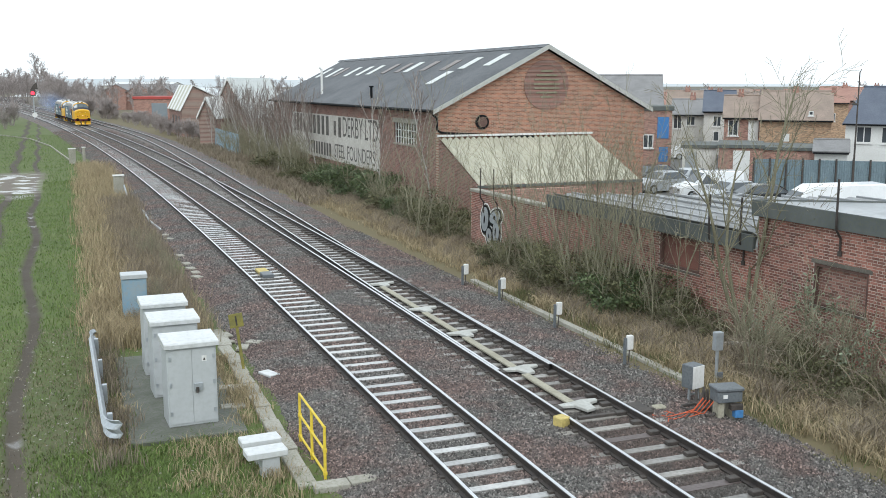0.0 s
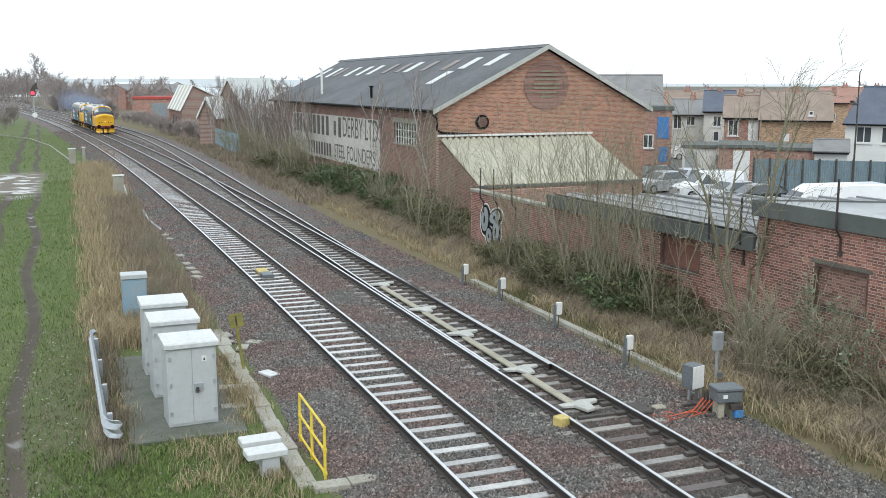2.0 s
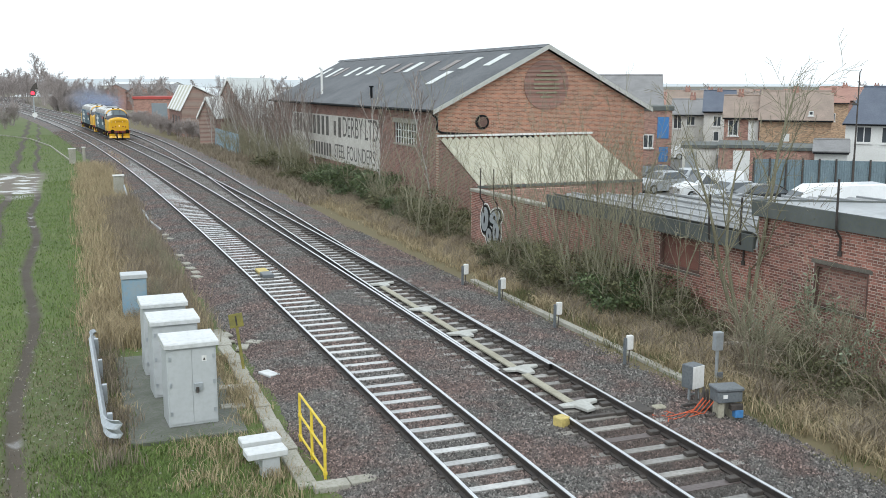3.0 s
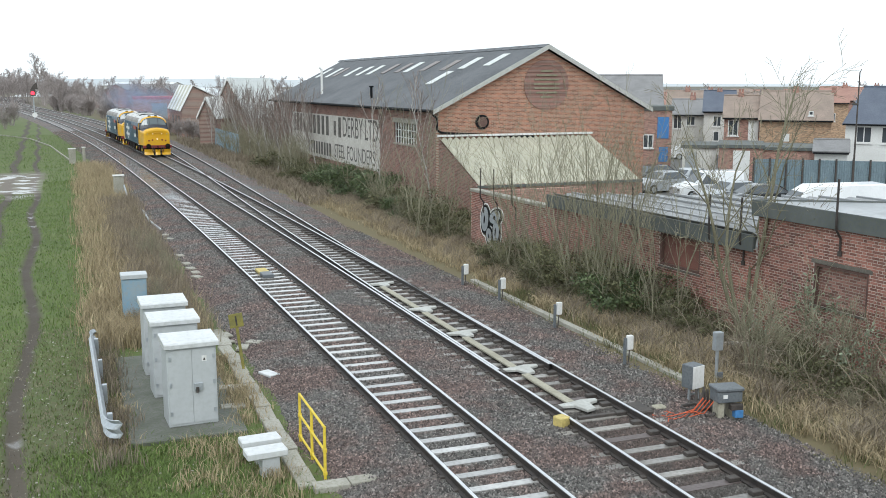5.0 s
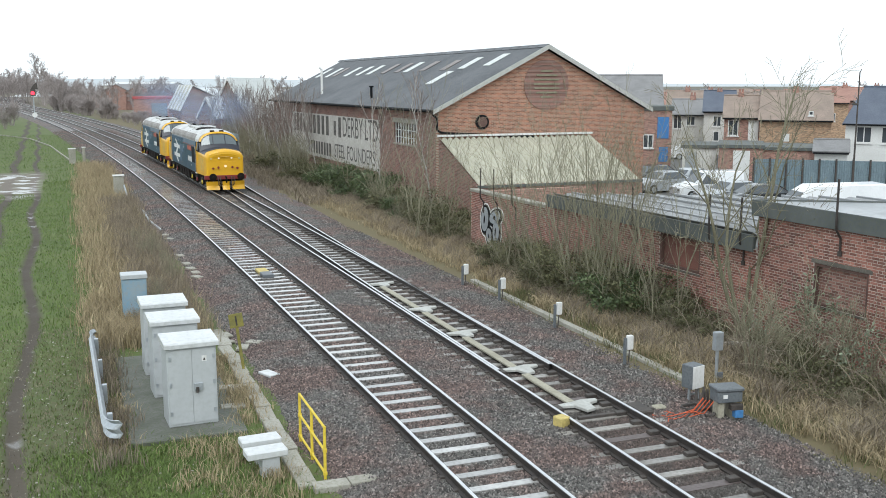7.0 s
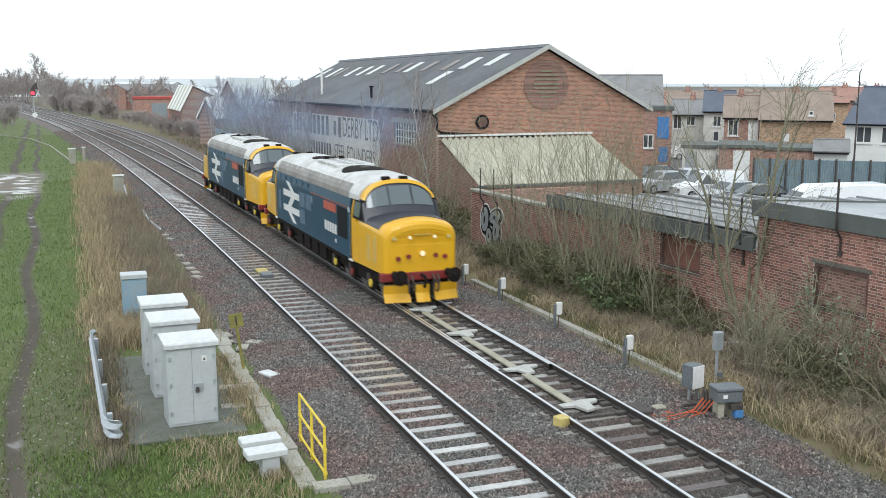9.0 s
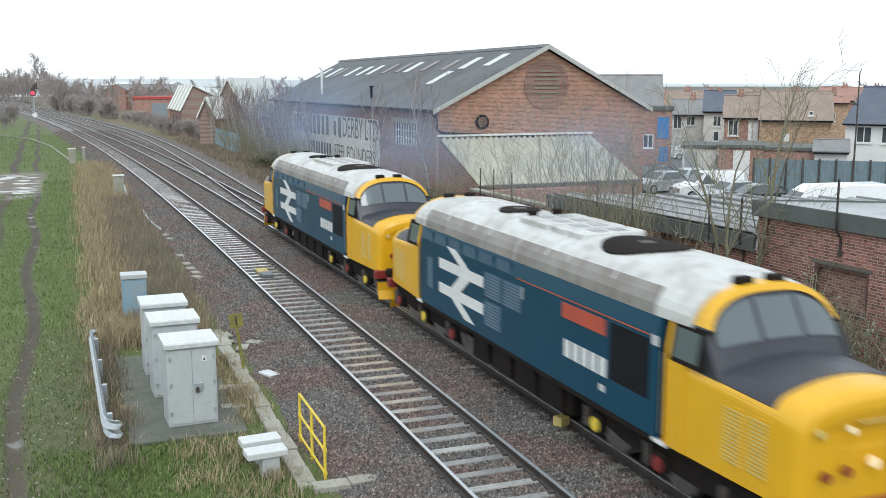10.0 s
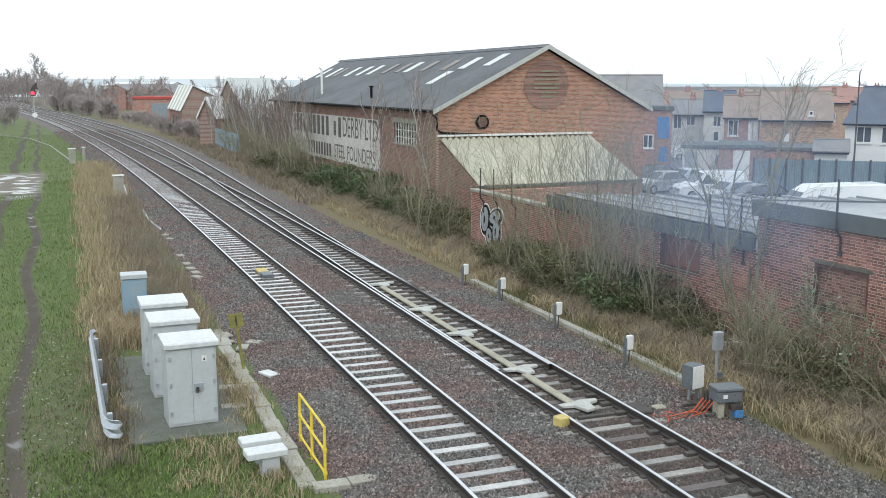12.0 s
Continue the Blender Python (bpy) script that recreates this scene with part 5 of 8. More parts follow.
        for x0, x1 in ((-1.12, -0.42), (-0.36, 0.36), (0.42, 1.12)):
            bm = bmesh.new()
            prev = None
            for x in np.linspace(x0, x1, 5):
                zt = min(3.49, float(np.interp(x, [q[0] for q in rim_i[1:-1]], [q[1] for q in rim_i[1:-1]])) - 0.06)
                zt = max(zt, 2.9)
                col = [bm.verts.new((x, depth_at(x, z) + o, z)) for z in (2.92 - 0.1 * (x / 1.1) ** 2, (2.92 + zt) / 2, zt) for o in (-0.006,)]
                if prev:
                    for i in range(2):
                        bm.faces.new((prev[i], col[i], col[i + 1], prev[i + 1]))
                prev = col
            add("windscreen_pane", bm, "glass", rim, "windscreen glass", e)
        for x in (-0.3, 0.3):
            add("horn", bbox(x - 0.16, x + 0.1, 2.9, 3.14, 3.63, 3.76, 0.02), "loco_black", roof, "", e)
        # nose front: lamps, handrail, beam, buffers, plough
        fy = lambda x: 0.60 - 0.12 * (1 - (x / 1.08) ** 2)
        for x, z, r, m in ((-0.40, 2.12, 0.05, "marker"), (0.40, 2.12, 0.05, "marker"), (0.0, 1.62, 0.08, "lamp"), (-0.76, 1.48, 0.075, "bufferbeam"), (0.76, 1.48, 0.075, "bufferbeam"), (-0.44, 1.54, 0.075, "bufferbeam"), (0.44, 1.54, 0.075, "bufferbeam"), (-0.88, 2.1, 0.06, "old_yellow"), (0.88, 2.1, 0.06, "old_yellow")):
            mm = m if e == 0 or m not in ("marker", "lamp") else "loco_white"
            bm = bmesh.new()
            disc(bm, (x, fy(x) - 0.01, z), (0, 1, 0), r, 0.05, 14)
            add("headlight" if m == "lamp" else "marker_light" if m == "marker" else "lamp_socket", bm, mm, nose, "lit lamp" if mm in ("lamp", "marker") else "", e)
        bm = bmesh.new()
        tube(bm, [(x, fy(x) - 0.03, 1.88) for x in (-0.6, -0.3, 0, 0.3, 0.6)], 0.011, 5)
        add("handrail", bm, "loco_yellow", nose, "", e)
        beam = add("buffer_beam", bbox(-1.3, 1.3, 0.55, 0.78, 0.78, 1.04, 0.02), "bufferbeam", lab="red buffer beam with hoses", end=e)
        for x in (-0.87, 0.87):
            bm = bmesh.new()
            disc(bm, (x, 0.42, 0.98), (0, 1, 0), 0.12, 0.4, 14)
            disc(bm, (x, 0.06, 0.98), (0, 1, 0), 0.07, 0.4, 12)
            disc(bm, (x, -0.02 + 0.05, 0.98), (0, 1, 0), 0.23, 0.06, 20)
            add("buffer", bm, "loco_black", beam, "black oval buffer", e)
        bm = bmesh.new()
        for x in (-0.5, -0.35, 0.35, 0.5):
            tube(bm, [(x, 0.5, 0.95), (x, 0.36, 0.8), (x * 0.95, 0.36, 0.5), (x * 0.9, 0.45, 0.42)], 0.03, 6)
        add("brake_hose", bm, "iron", beam, "", e)
        bm = bmesh.new()
        tube(bm, [(0, 0.6, 0.95), (0, 0.25, 0.93), (0, 0.2, 0.8), (0, 0.3, 0.6)], 0.05, 6)
        add("coupling", bm, "loco_black", beam, "", e)
        for x0, x1 in ((-1.2, -0.40), (-0.22, 0.22), (0.40, 1.2)):
            bm = bmesh.new()
            lo, hi = 0.14, 0.66
            yb = lambda x: 0.42 + 0.18 * abs(x)
            secs = []
            for x in np.linspace(x0, x1, 5):
                secs.append([(x, yb(x) - 0.10, lo), (x, yb(x) + 0.03, (lo + hi) / 2), (x, yb(x), hi), (x, yb(x) + 0.03, hi), (x, yb(x) + 0.06, (lo + hi) / 2), (x, yb(x) - 0.07, lo)])
            loft(bm, secs)
            add("snowplough", bm, "loco_yellow", lab="yellow snowplough blade", end=e)
        # number box on the nose door
        bm = bmesh.new()
        box(bm, -0.28, 0.28, fy(0) - 0.02, fy(0) + 0.04, 2.2, 2.215)
        add("nose_seam", bm, "old_yellow", nose, "", e)
    # side details, both sides
    for sg in (-1, 1):
        out = lambda a, b: (min(sg * a, sg * b), max(sg * a, sg * b))
        x0, x1 = out(HW - 0.01, HW + 0.006)
        fl = (lambda y: y) if sg < 0 else (lambda y: LOCO_LEN - y)

        def panel(nm, ya, yb, za, zb, mat, lab="", par=None, thick=0.006):
            a, b = sorted((fl(ya), fl(yb)))
            p0, p1 = out(HW - 0.01, HW + thick)
            return add(nm, bbox(p0, p1, a, b, za, zb, 0.0), mat, par or body, lab)

        # arrow emblem
        bm = bmesh.new()
        yc, zc, w, h = 12.25, 1.96, 1.4, 0.8
        outline = ((-1, 0.55), (0, 0.55), (-0.62, 1), (-0.22, 1), (0.4, 0.55), (1, 0.55), (1, 0.23), (0.42, 0.23), (0.02, -0.23), (1, -0.23),
                   (1, -0.55), (0, -0.55), (0.62, -1), (0.22, -1), (-0.4, -0.55), (-1, -0.55), (-1, -0.23), (-0.42, -0.23), (-0.02, 0.23), (-1, 0.23))
        bm.faces.new([bm.verts.new((sg * (HW + 0.008), fl(yc - a * w), zc + b * h)) for a, b in outline])
        ret = bmesh.ops.extrude_face_region(bm, geom=bm.faces[:])
        bmesh.ops.translate(bm, verts=[v for v in ret["geom"] if isinstance(v, bmesh.types.BMVert)], vec=(-sg * 0.012, 0, 0))
        bmesh.ops.recalc_face_normals(bm, faces=bm.faces[:])
        add("emblem", bm, "loco_white", body, "large white double arrow shape")
        panel("nameplate", plate_y, plate_y + 1.6, 2.33, 2.62, "plate", "red nameplate", thick=0.02)
        for k in range(5):
            d = panel("number_bar", 5.36 + k * 0.33, 5.6 + k * 0.33, 1.58, 1.92, "loco_white", "white painted number bar")
        panel("blanked_window", 3.98, 5.25, 1.6, 2.62, "dark", "dark side grille", thick=0.004)
        for ya, yb, za, zb in ((9.85, 10.75, 1.98, 2.55), (8.85, 9.75, 1.98, 2.55), (9.85, 10.75, 1.32, 1.90), (14.1, 14.5, 1.5, 2.3)):
            g = panel("side_grille", ya, yb, za, zb, "grille_light", "pale mesh side grille", thick=0.012)
            for k in range(int((zb - za) / 0.07)):
                panel("slat", ya + 0.03, yb - 0.03, za + 0.02 + k * 0.07, za + 0.052 + k * 0.07, "grille_bright", "", g, 0.02)
        for k in range(6):
            panel("cantrail_grille", 9.4 + k * 0.95, 9.4 + k * 0.95 + 0.72, 2.72, 2.96, "grille_light", "blue mesh cantrail grille", thick=-0.002 + 0.006)
        panel("small_window", 8.75, 9.0, 2.3, 2.55, "galv")
        panel("works_plate", 5.4, 5.55, 1.3, 1.42, "loco_white")
        panel("cantrail_stripe", 4.0, 9.1, 2.685, 2.705, "orange", "thin orange cantrail stripe")
        panel("solebar", 3.75, 15.0, 0.92, 1.018, "loco_black", "black solebar", thick=-0.004)
        panel("warning_flash", 3.76, 3.9, 2.55, 2.72, "loco_white")
    # underframe: tanks and boxes
    tank = add("fuel_tank", bbox(-1.2, 1.2, 6.9, 11.8, 0.32, 0.99, 0.06), "loco_black", lab="black fuel tank and battery boxes")
    for y in (7.1, 8.3, 9.5, 10.7):
        for sg in (-1, 1):
            add("battery_box", bbox(min(sg * 1.2, sg * 1.29), max(sg * 1.2, sg * 1.29), y, y + 0.9, 0.4, 0.95, 0.02), "loco_black", tank)
    add("underframe", bbox(-0.62, 0.62, 1.0, LOCO_LEN - 1.0, 0.7, 0.98, 0.02), "loco_black", lab="black underframe")
    wheels = []
    for b, yc in enumerate((LOCO_LEN / 2 - 5.64, LOCO_LEN / 2 + 5.64)):
        bm = bmesh.new()
        for sg in (-1, 1):
            prism(bm, [(yc - 2.75, 0.72), (yc - 2.6, 0.92), (yc + 2.6, 0.92), (yc + 2.75, 0.72), (yc + 1.2, 0.5), (yc - 1.2, 0.5)], sg * 1.02, sg * 1.16, "x")
        box(bm, -1.0, 1.0, yc - 2.65, yc - 2.5, 0.6, 0.85)
        box(bm, -1.0, 1.0, yc + 2.5, yc + 2.65, 0.6, 0.85)
        box(bm, -1.0, 1.0, yc - 0.5, yc + 0.5, 0.75, 0.985)
        bogie = add("bogie", bm, "loco_black", lab="black six-wheel bogie frame")
        for k, dy in enumerate((-2.06, 0, 2.06)):
            for sg in (-1, 1):
                add("axle_box", bbox(min(sg * 1.1, sg * 1.27), max(sg * 1.1, sg * 1.27), yc + dy - 0.17, yc + dy + 0.17, 0.40, 0.76, 0.03), "loco_black", bogie)
                bm = bmesh.new()
                disc(bm, (sg * 1.29, yc + dy, 0.57), (1, 0, 0), 0.13, 0.05, 14)
                add("axle_cover", bm, "yellow" if (k + b) % 2 == 0 else "bufferbeam", bogie, "painted axle cover")
                bm = bmesh.new()
                tube(bm, [(sg * 1.2, yc + dy + 0.42, 0.42), (sg * 1.2, yc + dy + 0.42, 0.8)], 0.085, 8)
                add("spring", bm, "iron", bogie)
            bm = bmesh.new()
            for sg in (-1, 1):
                disc(bm, (sg * 0.76, 0, 0), (1, 0, 0), 0.57, 0.12, 28)
                disc(bm, (sg * 0.70, 0, 0), (1, 0, 0), 0.60, 0.03, 28)
                for q in range(6):
                    a = q * math.pi / 3
                    bmesh.ops.create_cone(bm, cap_ends=True, segments=8, radius1=0.07, radius2=0.07, depth=0.02, matrix=Matrix.Translation((sg * 0.83, 0.32 * math.cos(a), 0.32 * math.sin(a))) @ Matrix.Rotation(math.pi / 2, 4, "Y"))
            disc(bm, (0, 0, 0), (1, 0, 0), 0.09, 1.9, 10)
            w = part("wheelset", bm, M["steel"], loco, "steel wheels on an axle")
            w.location = (0, yc + dy, 0.575)
            wheels.append(w)
    return loco, wheels


loco_a, wheels_a = build_loco("locomotive", "blue diesel locomotive with yellow nose and pale grey roof, leading", 5.4)
loco_b, wheels_b = build_loco("locomotive", "blue diesel locomotive with yellow nose, coupled behind another", 5.4)
# ---------------- trackside equipment ----------------
GZ = -0.30


def build_cabinets():
    base = part("concrete_base", bbox(0.75, 3.05, 19.55, 26.2, -0.42, -0.235, 0.02), M["slab"])
    tagged(base, "dark damp mossy concrete slab under the cabinets", "slab", kind="structure")
    c = thing("location_cabinet", "grey steel trackside cabinet with a white sloping lid", "cabinet", "trackside cabinets", at=Matrix.Translation((1.56, 20.22, -0.235)) @ Matrix.Rotation(0.05, 4, "Z"))
    body = part("body", bbox(0, 1.0, 0, 0.78, 0, 1.68, 0.012), M["cabinet"], c, "pale grey painted steel body")
    bm = bmesh.new()
    loft(bm, [[(-0.05, -0.07, 1.66), (1.05, -0.07, 1.66), (1.05, -0.07, 1.74), (-0.05, -0.07, 1.74)], [(-0.05, -0.05, 1.66), (1.05, -0.05, 1.66), (1.05, -0.05, 1.765), (-0.05, -0.05, 1.765)], [(-0.05, 0.83, 1.66), (1.05, 0.83, 1.66), (1.05, 0.83, 1.80), (-0.05, 0.83, 1.80)]])
    part("lid", bm, M["cabinet_top"], c, "white sloping lid")
    for x0, x1 in ((0.035, 0.498), (0.502, 0.965)):
        d = part("door", bbox(x0, x1, -0.018, -0.001, 0.06, 1.62, 0.004), M["cabinet"], c)
        for z in (0.25, 0.85, 1.4):
            x = 0.05 if x0 < 0.3 else 0.93
            part("hinge", bbox(x - 0.012, x + 0.035, -0.034, -0.019, z, z + 0.09, 0.003), M["galv"], d)
        if x0 > 0.3:
            part("latch", bbox(0.53, 0.70, -0.06, -0.0195, 0.74, 0.90, 0.006), M["galv"], d, "steel latch and padlock")
            part("padlock", bbox(0.56, 0.62, -0.085, -0.062, 0.70, 0.82, 0.006), M["iron"], d)
            part("warning_label", bbox(0.70, 0.80, -0.0225, -0.0192, 1.34, 1.46, 0.0), M["white"], d, "small white warning label")
            bm = bmesh.new()
            prism(bm, [(0.725, 1.365), (0.775, 1.365), (0.75, 1.43)], -0.0262, -0.0232)
            part("warning_mark", bm, M["iron"], d)
    for x, y, a in ((1.44, 22.35, 0.045), (1.38, 24.25, 0.03)):
        copy_thing(c, Matrix.Translation((x, y, -0.235)) @ Matrix.Rotation(a, 4, "Z"))
    b = thing("relay_cabinet", "faded blue steel cabinet among dead grass", "cabinet", at=Matrix.Translation((1.15, 29.6, GZ)))
    part("body", bbox(0, 0.68, 0, 0.5, 0, 1.45, 0.012), M["blue_cabinet"], b)
    part("lid", bbox(-0.03, 0.71, -0.04, 0.54, 1.45, 1.58, 0.012), M["cabinet"], b, "grey lid")
    part("door", bbox(0.03, 0.65, -0.016, -0.002, 0.05, 1.4, 0.003), M["blue_cabinet"], b)
    # two low white-lidded boxes
    for x, y, z in ((2.64, 17.65, 0.0), (2.63, 17.02, 0.0)):
        t = thing("cable_box", "low grey box with a thick white lid", "box", "low white-lidded boxes", at=Matrix.Translation((x, y, GZ)) @ Matrix.Rotation(0.08, 4, "Z"))
        part("stand", bbox(0.28, 0.6, 0.05, 0.3, -0.1, 0.36, 0.01), M["cabinet"], t, "grey stand")
        part("lid", bbox(0, 0.75, 0, 0.38, 0.362, 0.50, 0.02), M["cabinet_top"], t, "thick white lid")
    # steel beam barrier
    g = thing("beam_barrier", "short galvanised steel beam barrier with a curved end", "barrier", at=Matrix.Translation((0.28, 19.5, GZ)) @ Matrix.Rotation(0.015, 4, "Z"))
    bm = bmesh.new()
    prof = [(0.0, 0.42), (0.06, 0.5), (0.0, 0.57), (-0.03, 0.6), (0.0, 0.63), (0.06, 0.70), (0.0, 0.77), (0.02, 0.78), (0.085, 0.70), (0.02, 0.6), (0.085, 0.5), (0.02, 0.41)]
    loft(bm, [[(x + dx, y, z - 0.12) for x, z in prof] for y, dx in ((-0.22, 0.26), (-0.20, 0.18), (-0.12, 0.09), (0.0, 0.04), (0.25, 0), (7.3, 0), (7.5, 0.03), (7.6, 0.1))])
    part("beam", bm, M["galv"], g, "ribbed galvanised beam")
    for y in (0.35, 2.4, 4.5, 6.6):
        part("post", bbox(0.09, 0.19, y, y + 0.12, -0.3, 0.62, 0.006), M["galv"], g)
    # yellow hand rail
    h = thing("guard_rail", "yellow tubular steel guard rail beside the cable route", "railing", at=Matrix.Translation((3.94, 16.63, GZ)))
    for y in (0, 1.03, 2.06):
        bm = bmesh.new()
        tube(bm, [(0, y, -0.1), (0, y, 1.0)], 0.028, 10)
        part("post", bm, M["yellow"], h)
    for z in (0.12, 0.55, 0.985):
        bm = bmesh.new()
        tube(bm, [(0, 0, z), (0, 2.06, z)], 0.024, 10)
        part("rail", bm, M["yellow"], h)
    for y in (0, 1.03, 2.06):
        for z in (0.55, 0.12):
            part("clamp", bbox(-0.036, 0.036, y - 0.036, y + 0.036, z - 0.04, z + 0.04, 0.012), M["yellow"], h)
    # sign post
    p = thing("marker_sign", "mossy yellow marker board on a leaning post", "sign", at=Matrix.Translation((3.69, 24.0, GZ)) @ Matrix.Rotation(-0.12, 4, "Y"))
    part("post", bbox(-0.035, 0.035, -0.03, 0.03, -0.1, 1.25, 0.006), M["lichen"], p)
    part("board", bbox(-0.17, 0.17, -0.05, -0.032, 1.15, 1.5, 0.008), M["lichen"], p, "faded yellow board with a dark mark")
    part("mark", bbox(-0.02, 0.02, -0.0545, -0.051, 1.2, 1.44, 0.0), M["iron"], p)
    # cable trough route with lids
    route = thing("cable_route", "concrete cable trough with separate worn lids", "cable trough", kind="structure")
    rng = random.Random(4)
    for i in range(13):
        y = 16.3 + i * 0.92
        x = 3.58 + rng.uniform(-0.03, 0.03)
        part("trough_lid", bbox(x - 0.17, x + 0.17, y, y + 0.89, GZ - 0.06, GZ + 0.09 + rng.uniform(-0.015, 0.015), 0.012, Matrix.Translation((x, y, 0)) @ Matrix.Rotation(rng.uniform(-0.05, 0.05), 4, "Z") @ Matrix.Translation((-x, -y, 0))), M["concrete"], route)
    for i in range(2):
        part("trough_lid", bbox(3.62 + i * 0.66, 4.26 + i * 0.66, 16.05 + 0.03 * i, 16.38 + 0.03 * i, GZ - 0.06, GZ + 0.1, 0.012), M["concrete"], route)
    for x, y, a in ((3.66, 26.9, 0.5), (4.0, 26.1, -0.3), (4.43, 26.5, 0.9), (3.75, 27.6, 0.2), (4.2, 23.4, 0.4), (3.15, 22.6, 1.4), (3.0, 21.2, 1.5), (4.0, 39.5, 0.2), (4.05, 38.4, 0.3), (4.1, 37.5, 0.1), (4.05, 36.6, 0.5), (3.95, 41.5, 0.2), (3.97, 46.3, 0.6), (3.9, 47.6, 0.2)):
        s = thing("loose_slab", "loose pale concrete trough lid on the ballast edge", "slab", "loose trough lids", at=Matrix.Translation((x, y, GZ + 0.03)) @ Matrix.Rotation(a, 4, "Z"))
        part("slab", bbox(-0.15, 0.15, -0.26, 0.26, 0, 0.06, 0.012), M["cabinet_top" if abs(x - 4.2) < 0.01 else "concrete"], s)
    # conduit pipe and distant posts
    c = thing("conduit", "pale grey cable conduit lying along the ballast edge", "pipe")
    bm = bmesh.new()
    tube(bm, [(2.95, 65.1, 0.5), (3.05, 64.0, 0.0), (3.15, 62, -0.2), (3.55, 57, -0.22), (3.55, 53, -0.22), (3.85, 49.2, -0.23)], 0.055, 8)
    part("pipe", bm, M["galv"], c)
    for x, y, w, hh in ((2.35, 65.0, 0.62, 1.35), (-0.25, 94.8, 0.6, 1.3), (0.9, 93.0, 0.25, 1.5)):
        q = thing("concrete_post", "grey concrete equipment post in the verge", "post", "verge posts", at=Matrix.Translation((x, y, GZ)))
        part("post", bbox(0, w, 0, 0.4, -0.1, hh, 0.03), M["concrete"], q)
        part("cap", bbox(-0.04, w + 0.04, -0.04, 0.44, hh, hh + 0.08, 0.02), M["white"], q)
    b = thing("boundary_kerb", "long thin pale concrete edging along the lane", "kerb", kind="structure")
    pts = [(0.2, 94.0), (-2.2, 122.0), (-5.0, 140.0), (-9.5, 152.0)]
    bm = bmesh.new()
    tube(bm, [(x, y, GZ + 0.07) for x, y in pts], 0.09, 4)
    part("edging", bm, M["concrete"], b)


def build_right_side():
    k = thing("concrete_kerb", "weathered concrete edging strip beside the ballast", "kerb", kind="structure")
    for i in range(14):
        y = 19.0 + i * 0.97
        x = 13.42 - 0.011 * (y - 19)
        part("kerb_length", bbox(x - 0.11, x + 0.11, y, y + 0.955, GZ - 0.08, GZ + 0.10, 0.012), M["concrete"], k)
    p = thing("marker_post", "short black post with a white reflector box", "marker post", "trackside marker posts", at=Matrix.Translation((12.62, 31.85, GZ)))
    part("post", bbox(-0.06, 0.01, -0.03, 0.03, -0.05, 0.74, 0.005), M["grey_box"], p, "dark steel post")
    part("reflector_box", bbox(0.012, 0.17, -0.09, 0.03, 0.44, 0.80, 0.012), M["white"], p, "white plastic box")
    bm = bmesh.new()
    tube(bm, [(0.08, -0.04, 0.43), (0.06, -0.06, 0.2), (0.0, -0.08, 0.0), (-0.3, -0.1, -0.02), (-1.0, 0.0, 0.03)], 0.016, 5)
    part("cable", bm, M["iron"], p)
    for x, y in ((12.82, 29.1), (12.85, 25.17), (12.76, 21.11)):
        copy_thing(p, Matrix.Translation((x, y, GZ)) @ Matrix.Rotation(0.05, 4, "Z"))
    c = thing("control_box", "dark grey control box with a white side on a steel frame", "cabinet", at=Matrix.Translation((12.75, 18.15, GZ)) @ Matrix.Rotation(0.25, 4, "Z"))
    part("box", bbox(-0.2, 0.17, -0.12, 0.2, 0.32, 0.85, 0.015), M["grey_box"], c, "dark grey box")
    part("side_panel", bbox(-0.195, 0.165, -0.14, -0.122, 0.33, 0.84, 0.004), M["white"], c, "white front panel")
    for x in (-0.17, 0.12):
        part("leg", bbox(x, x + 0.05, -0.02, 0.03, -0.1, 0.318, 0.004), M["galv"], c)
    part("cross_bar", bbox(-0.118, 0.118, -0.015, 0.025, 0.15, 0.19, 0.003), M["galv"], c)
    c = thing("antenna_post", "galvanised post with a slim grey box on top", "post", at=Matrix.Translation((13.88, 18.9, GZ)))
    bm = bmesh.new()
    tube(bm, [(0, 0, -0.1), (0, 0, 1.0)], 0.04, 10)
    part("post", bm, M["galv"], c)
    part("box", bbox(-0.11, 0.11, -0.08, 0.06, 0.88, 1.32, 0.012), M["galv"], c)
    part("lower_box", bbox(-0.02, 0.14, -0.08, -0.042, 0.16, 0.36, 0.01), M["grey_box"], c)
    c = thing("battery_case", "grey lidded equipment case on pale concrete feet with blue box", "equipment case", at=Matrix.Translation((12.66, 16.85, GZ)) @ Matrix.Rotation(-0.15, 4, "Z") @ Matrix.Diagonal((0.84, 0.9, 1.0, 1)))
    part("case", bbox(-0.33, 0.33, -0.2, 0.25, 0.42, 0.66, 0.02), M["grey_box"], c)
    part("lid", bbox(-0.36, 0.36, -0.23, 0.28, 0.662, 0.74, 0.02), M["grey_box"], c, "overhanging grey lid")
    part("label", bbox(-0.2, -0.08, -0.2045, -0.2012, 0.52, 0.60, 0.0), M["white"], c)
    for x in (-0.27, 0.07):
        part("foot", bbox(x, x + 0.17, -0.14, 0.2, -0.1, 0.418, 0.03), M["plank"], c, "pale concrete foot")
    part("socket_box", bbox(-0.02, 0.3, -0.3, -0.145, 0.28, 0.40, 0.008), M["iron"], c, "black socket box")
    part("switch_box", bbox(0.08, 0.30, -0.32, -0.16, 0.12, 0.278, 0.008), M["blue"], c, "blue switch box")
    rng = random.Random(9)
    o = thing("orange_cables", "tangle of orange cables on the ballast", "cables")
